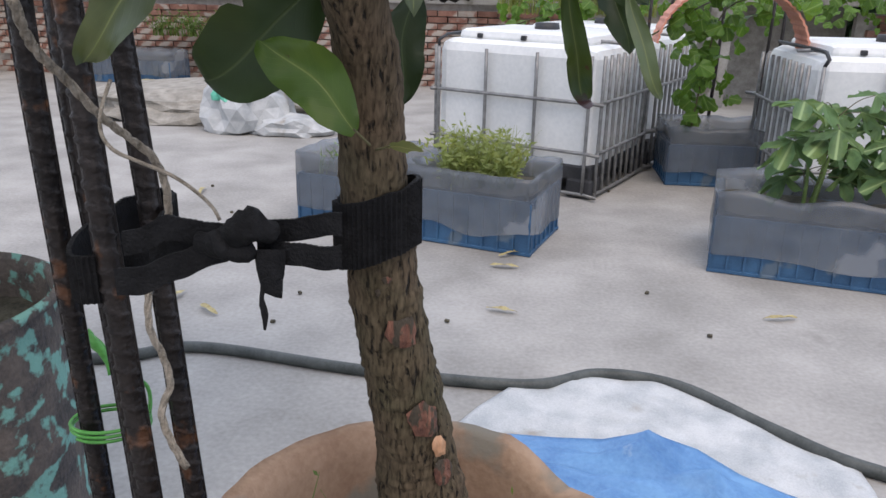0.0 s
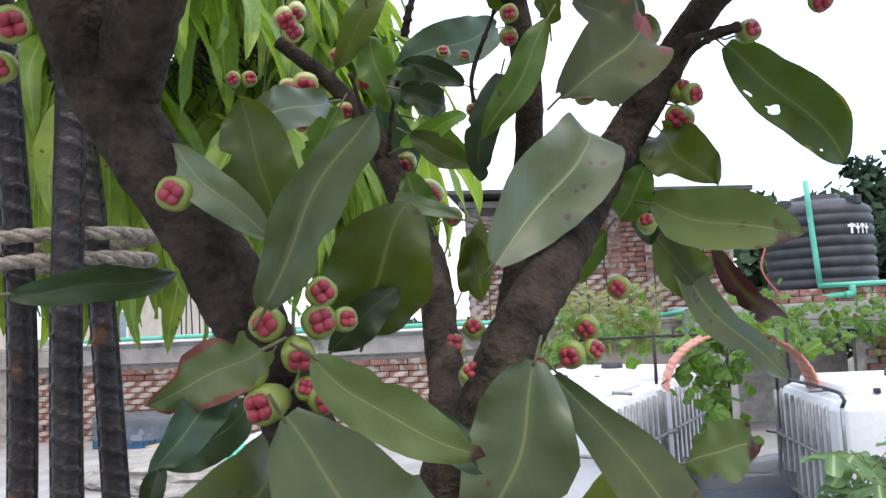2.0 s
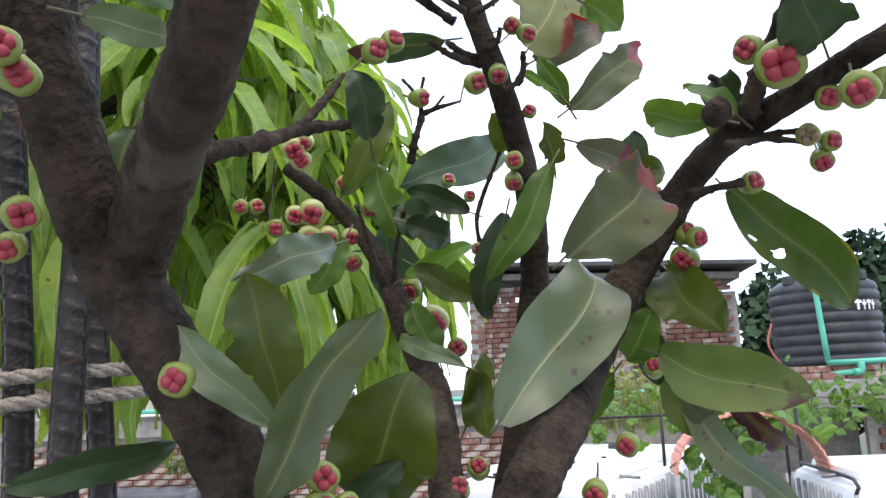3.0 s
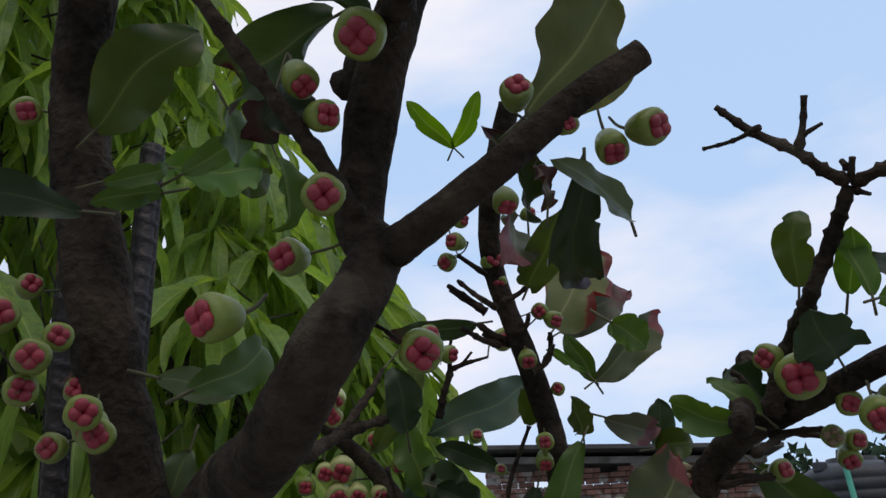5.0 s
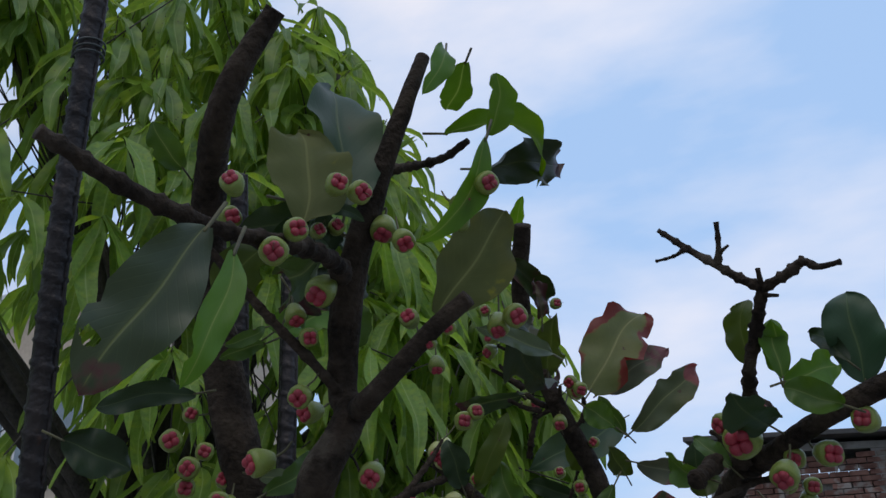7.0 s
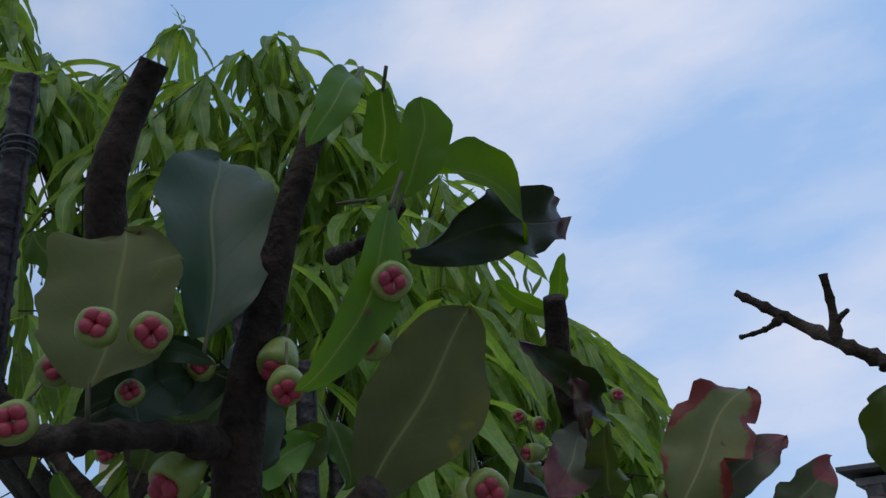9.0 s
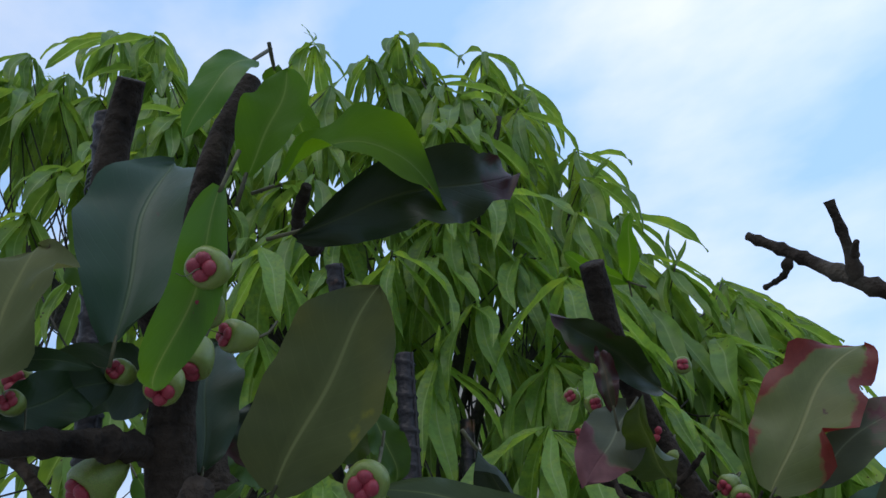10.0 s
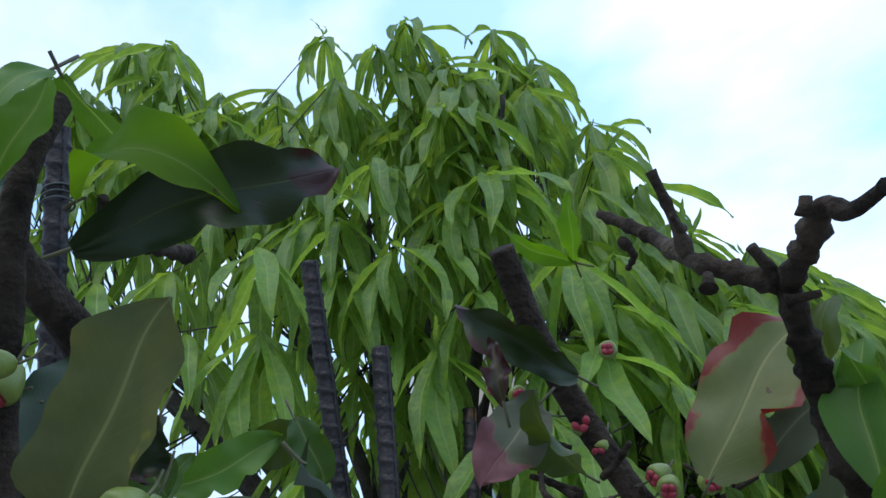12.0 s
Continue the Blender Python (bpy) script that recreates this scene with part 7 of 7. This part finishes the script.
limb("twig", [(0.032, 0.546, 1.834), (0.045, 0.546, 1.839), (0.058, 0.549, 1.850)], [.0022, .0016])
limb("twig", [(0.061, 0.591, 1.793), (0.067, 0.588, 1.803), (0.068, 0.580, 1.816)], [.0028, .002])
limb("twig", [(0.197, 0.530, 1.740), (0.198, 0.526, 1.755), (0.191, 0.526, 1.761)], [.0024, .0018])

leaf((-0.140, 0.331, 1.846), (-0.169, 0.307, 1.831), 0.016, (0.28, -0.80, -0.54), "green")
leaf((-0.137, 0.382, 1.709), (-0.155, 0.390, 1.674), 0.022, (0.52, -0.80, -0.32), "light")
leaf((-0.143, 0.385, 1.669), (-0.125, 0.419, 1.686), 0.019, (0.46, -0.85, -0.25), "bright")
leaf((-0.163, 0.239, 1.981), (-0.162, 0.199, 2.006), 0.025, (0.56, -0.67, -0.51), "green")
leaf((-0.067, 0.744, 1.709), (-0.087, 0.733, 1.782), 0.039, (0.28, -0.90, -0.35), "green")
leaf((-0.105, 0.683, 1.699), (-0.142, 0.693, 1.651), 0.029, (0.27, -0.89, -0.36), "green")
leaf((0.120, 0.635, 1.567), (0.093, 0.655, 1.528), 0.030, (-0.17, -0.98, 0.06), "green")
leaf((0.153, 0.630, 1.617), (0.130, 0.647, 1.575), 0.032, (-0.24, -0.97, 0.10), "green")
leaf((0.137, 0.657, 1.603), (0.169, 0.666, 1.646), 0.029, (-0.42, -0.88, -0.21), "dark")
leaf((-0.001, 0.759, 1.653), (-0.039, 0.735, 1.699), 0.033, (0.12, -0.99, -0.03), "green")
leaf((-0.028, 0.708, 1.589), (-0.051, 0.707, 1.640), 0.031, (0.42, -0.89, 0.19), "green")
leaf((-0.021, 0.700, 1.708), (-0.064, 0.704, 1.728), 0.037, (0.41, -0.89, -0.16), "dark")
leaf((-0.006, 0.713, 1.527), (0.016, 0.705, 1.592), 0.025, (0.33, -0.90, -0.28), "olive")
leaf((0.309, 0.458, 1.759), (0.278, 0.478, 1.760), 0.013, (0.12, -0.97, -0.22), "yellow")
leaf((0.204, 0.515, 1.728), (0.175, 0.534, 1.758), 0.019, (0.07, -1.00, 0.10), "green")
leaf((0.222, 0.561, 1.739), (0.201, 0.582, 1.776), 0.033, (-0.16, -0.91, -0.37), "dark")
leaf((-0.048, 0.681, 1.710), (-0.005, 0.699, 1.694), 0.031, (0.19, -0.97, 0.10), "dark")
leaf((0.094, 0.600, 1.785), (0.062, 0.595, 1.810), 0.008, (0.29, -0.96, 0.04), "bright")
leaf((0.053, 0.630, 1.753), (0.039, 0.603, 1.776), 0.029, (-0.09, -0.99, 0.03), "olive")
leaf((0.087, 0.648, 1.743), (0.080, 0.614, 1.769), 0.024, (0.30, -0.95, -0.00), "olive")
leaf((-0.037, 0.504, 1.731), (-0.040, 0.478, 1.774), 0.027, (0.24, -0.97, 0.07), "dark")
leaf((0.002, 0.713, 1.577), (0.013, 0.698, 1.515), 0.031, (-0.10, -0.99, -0.01), "olive")
leaf((0.146, 0.655, 1.606), (0.157, 0.665, 1.556), 0.026, (0.01, -0.99, -0.16), "dark")

jambu((-0.117, 0.437, 1.370), 0.021, (0.42, -0.91, -0.02))
jambu((-0.138, 0.437, 1.355), 0.022, (0.46, -0.89, 0.01))
jambu((-0.080, 0.464, 1.359), 0.016, (0.34, -0.94, 0.01))
jambu((0.001, 0.527, 1.345), 0.014, (0.16, -0.99, 0.03))
jambu((0.002, 0.508, 1.333), 0.015, (0.17, -0.98, 0.06))
jambu((0.005, 0.573, 1.328), 0.013, (0.14, -0.99, 0.06))
jambu((0.001, 0.495, 1.320), 0.010, (0.17, -0.96, 0.22))

# raw patches where the bark has come off
TRUNK_LINE = [(-0.001, 0.588, 0.806), (-0.013, 0.566, 0.927), (-0.027, 0.551, 1.023), (-0.034, 0.542, 1.101), (-0.037, 0.534, 1.168), (-0.036, 0.520, 1.242), (-0.048, 0.486, 1.319)]


def trunk_at(z):
    for a, b in zip(TRUNK_LINE, TRUNK_LINE[1:]):
        if z <= b[2]:
            f = (z - a[2]) / (b[2] - a[2])
            return Vector(a).lerp(Vector(b), f)
    return Vector(TRUNK_LINE[-1])


def wound(z, angle, wide, high, mat, seed, out=1.045):
    """A ragged patch on the trunk's face."""
    verts, faces = [], []
    n, m = 14, 7
    for k in range(m + 1):
        for s in range(n):
            a = 2 * math.pi * s / n
            q = k / m * (1 + 0.45 * noise.noise(Vector((math.cos(a) * 1.8, math.sin(a) * 1.8, seed))))
            dz, da = 0.5 * high * q * math.sin(a), math.radians(angle) + 0.5 * wide * q * math.cos(a) / 0.03
            lift = (0.0410 + (z + dz - 0.85) * -0.0459) * (out - 0.05 * (k / m) ** 3 + 0.03 * noise.noise(Vector((dz * 160, da * 6, seed))))
            c = trunk_at(z + dz)
            verts.append((c.x + lift * math.cos(da), c.y + lift * math.sin(da), z + dz))
    for k in range(m):
        for s in range(n):
            faces.append((k * n + s, k * n + (s + 1) % n, (k + 1) * n + (s + 1) % n, (k + 1) * n + s))
    return part("bark_wound", mesh_of(verts, faces), mat, TREE, "raw reddish patch of bare bark")


wound(1.021, -60, 0.026, 0.028, WOUND, 1)
wound(1.070, -72, 0.008, 0.006, WOUND, 2)
wound(1.059, -88, 0.005, 0.006, WOUND, 6)
wound(0.935, -56, 0.024, 0.034, WOUND, 3)
wound(0.903, -42, 0.012, 0.026, PEEL, 4, 1.075)
wound(0.871, -40, 0.018, 0.030, WOUND, 5)
leaf((-0.010, 0.471, 1.187), (0.017, 0.451, 1.189), 0.010, (0.1, -0.6, 0.8), "back", bend=0.3)

# ---- the mango tree ----
MANGO = thing("mango_tree", "mango tree with long drooping glossy leaves", "mango tree")
MANGO.matrix_basis = pose(0.097, 0.024, 0.464, 0, 0, 2.57) @ Matrix.Diagonal((0.70, 0.70, 0.70, 1))
mg = random.Random(21)
CROWN, CR = Vector((-1.40, 1.52, 2.42)), Vector((1.20, 1.20, 1.28))
part("trunk", tube([(-1.45, 1.55, -0.663), (-1.42, 1.52, 0.5), (-1.47, 1.5, 1.4), (-1.45, 1.5, 2.0)], [0.075, 0.065, 0.055, 0.05], 12, 0.05, 0.12, 1), MANGO_BARK, MANGO)
heads = []
# the crown is a wide dome, highest in the middle and falling off to one side
ACROSS, AWAY = Vector((0.64, 0.77, 0)), Vector((-0.77, 0.64, 0))
PROFILE = [(-2.1, 3.7), (-1.75, 3.98), (-1.45, 4.06), (-1.0, 4.10), (-0.8, 4.18), (-0.6, 3.90), (-0.3, 3.98), (0.2, 4.06), (0.34, 4.10), (0.46, 3.96), (0.58, 3.60), (0.80, 3.25), (1.0, 3.02), (1.2, 2.87), (1.36, 2.62)]


def crown_top(u):
    for (a, za), (b, zb) in zip(PROFILE, PROFILE[1:]):
        if a <= u <= b:
            return za + (zb - za) * (u - a) / (b - a)
    return 2.2


for k in range(340):
    u, w = mg.uniform(-1.95, 1.34), mg.uniform(-1, 1)
    rise = math.sqrt(1 - w * w)
    low = 1.75 if u < 0.8 else 1.9
    f = mg.random() ** 0.55
    z = low + (crown_top(u) - low) * rise * (1 - 0.16 * mg.random()) if k % 3 else low + (crown_top(u) - low) * rise * f
    depth = 0.95 * w * (1.0 if k % 3 == 0 else 0.85)
    near = 1 + 0.45 * min(depth, 0.0)
    p = CROWN + ACROSS * u * near + AWAY * depth
    p.z = 1.76 + (z - 1.76) * near + 0.05 * noise.noise(p * 3)
    d = (p - Vector((CROWN.x, CROWN.y, 2.3)))
    heads.append((p, d.normalized()))
# the skirt that hangs towards the bars
for k in range(170):
    u, w = mg.uniform(-0.2, 1.36), mg.uniform(-0.75, 0.75)
    near = 1 + 0.45 * min(w, 0.0)
    p = CROWN + ACROSS * u * near + AWAY * w
    p.z = 1.86 + mg.random() ** 0.9 * max(0.15, 0.90 * (crown_top(u) - 1.86) * near * math.sqrt(1 - w * w))
    heads.append((p, (p - Vector((CROWN.x, CROWN.y, 2.0))).normalized()))
# and the lowest sprays
for k in range(95):
    u, w = mg.uniform(0.1, 1.32), mg.uniform(-0.75, 0.5)
    p = CROWN + ACROSS * u * (1 + 0.45 * min(w, 0.0)) + AWAY * w
    p.z = mg.uniform(1.70, 2.15)
    heads.append((p, (p - Vector((CROWN.x, CROWN.y, 1.9))).normalized()))
fork = Vector((-1.45, 1.5, 1.95))
limb_ends = []
for k in range(26):
    u_ = -1.5 + 2.55 * ((k * 7) % 26) / 25
    e = CROWN + ACROSS * u_ + AWAY * 0.5 * math.sin(k * 2.4)
    e.z = 2.0 + (crown_top(u_) - 2.0) * (0.30 + 0.30 * ((k * 5) % 26) / 26)
    mid = (fork + e) / 2 + Vector((0.06 * math.sin(k * 3), 0.06 * math.cos(k * 5), -0.08))
    part("limb", tube([fork - Vector((0, 0, 0.25)), mid, e], [0.026, 0.018, 0.009], 9, 0.04, 0.12, k), MANGO_BARK, MANGO)
    limb_ends.append((mid, e))
SHAPES = []
for k in range(7):
    me = leaf_shape(1.0, 0.165 + 0.018 * (k % 3), 0.18 + 0.14 * (k % 4), 0.35, 0.08, 50 + k, 0.5 * math.sin(k), blunt=0.8, nl=10, nw=4, hook=0.05 * math.sin(k * 2))
    me.materials.append(LEAF["mango"])
    SHAPES.append(me)
twig_v, twig_f = [], []
made = []
for p, d in heads:
    mid, e = min(limb_ends, key=lambda q: (q[1] - p).length)
    root = e + (mid - e) * mg.uniform(0, 0.9)
    tw = tube([root, (root + p) / 2 + Vector((mg.gauss(0, 0.03), mg.gauss(0, 0.03), -0.03)), p], [0.0034, 0.0024, 0.0018], 5, 0.06)
    o = len(twig_v)
    twig_v += [q.co.copy() for q in tw.vertices]
    twig_f += [tuple(o + i for i in f.vertices) for f in tw.polygons]
    bpy.data.meshes.remove(tw)
    count = mg.randint(6, 10)
    for q in range(count):
        a = q / count * 6.28 + mg.uniform(-0.3, 0.3)
        out = Vector((math.cos(a), math.sin(a), 0)) + d * 0.25
        tip = out * mg.uniform(0.3, 0.8) + Vector((0, 0, -mg.uniform(0.7, 1.9)))
        size = mg.uniform(0.19, 0.33)
        base = p - d * 0.03 * mg.random() + Vector((0, 0, 0.012 * mg.random()))
        m = along(base, base + tip, out + Vector((0, 0, 0.7))) @ Matrix.Diagonal((size, size, size, 1))
        made.append((m, SHAPES[mg.randrange(7)]))
    if mg.random() < 0.06:
        up_ = (d + Vector((mg.gauss(0, 0.3), mg.gauss(0, 0.3), 0.6))).normalized()
        for q in range(3):
            size = mg.uniform(0.05, 0.10)
            tip = up_ + Vector((mg.gauss(0, 0.5), mg.gauss(0, 0.5), 0.1))
            made.append((along(p, p + tip, (mg.gauss(0, 1), mg.gauss(0, 1), 1)) @ Matrix.Diagonal((size, size, size, 1)), SHAPES[mg.randrange(7)]))
tagged(part("twig_work", mesh_of(twig_v, twig_f), MANGO_BARK, MANGO), kind="stuff")
# the leaves of the side towards the pot stand singly, the rest are one mesh
made.sort(key=lambda q: (q[0].translation - Vector((-0.45, 0.9, 2.6))).length)
rest_v, rest_f, rest_uv = [], [], []
for k, (m, me) in enumerate(made):
    if k < 300:
        part("leaf", me, None, MANGO, m=m)
        continue
    o = len(rest_v)
    uv_of = {}
    for loop in me.loops:
        uv_of[loop.vertex_index] = tuple(me.uv_layers[0].data[loop.index].uv)
    rest_v += [m @ q.co for q in me.vertices]
    rest_uv += [uv_of[i] for i in range(len(me.vertices))]
    rest_f += [tuple(o + i for i in f.vertices) for f in me.polygons]
tagged(part("foliage", mesh_of(rest_v, rest_f, True, rest_uv), LEAF["mango"], MANGO), kind="stuff")

# ---- bricks of the walls ----
brick_wall(wall, -7.4, 0.4, 9.80, 0.0, 0.99, 300, 1)
brick_wall(wall_e, 3.5, 8.9, 9.23, 0.0, 1.06, 120, 2)
brick_wall(tower, -1.24, 2.83, 12.08, 0.4, 2.98, 300, 3)
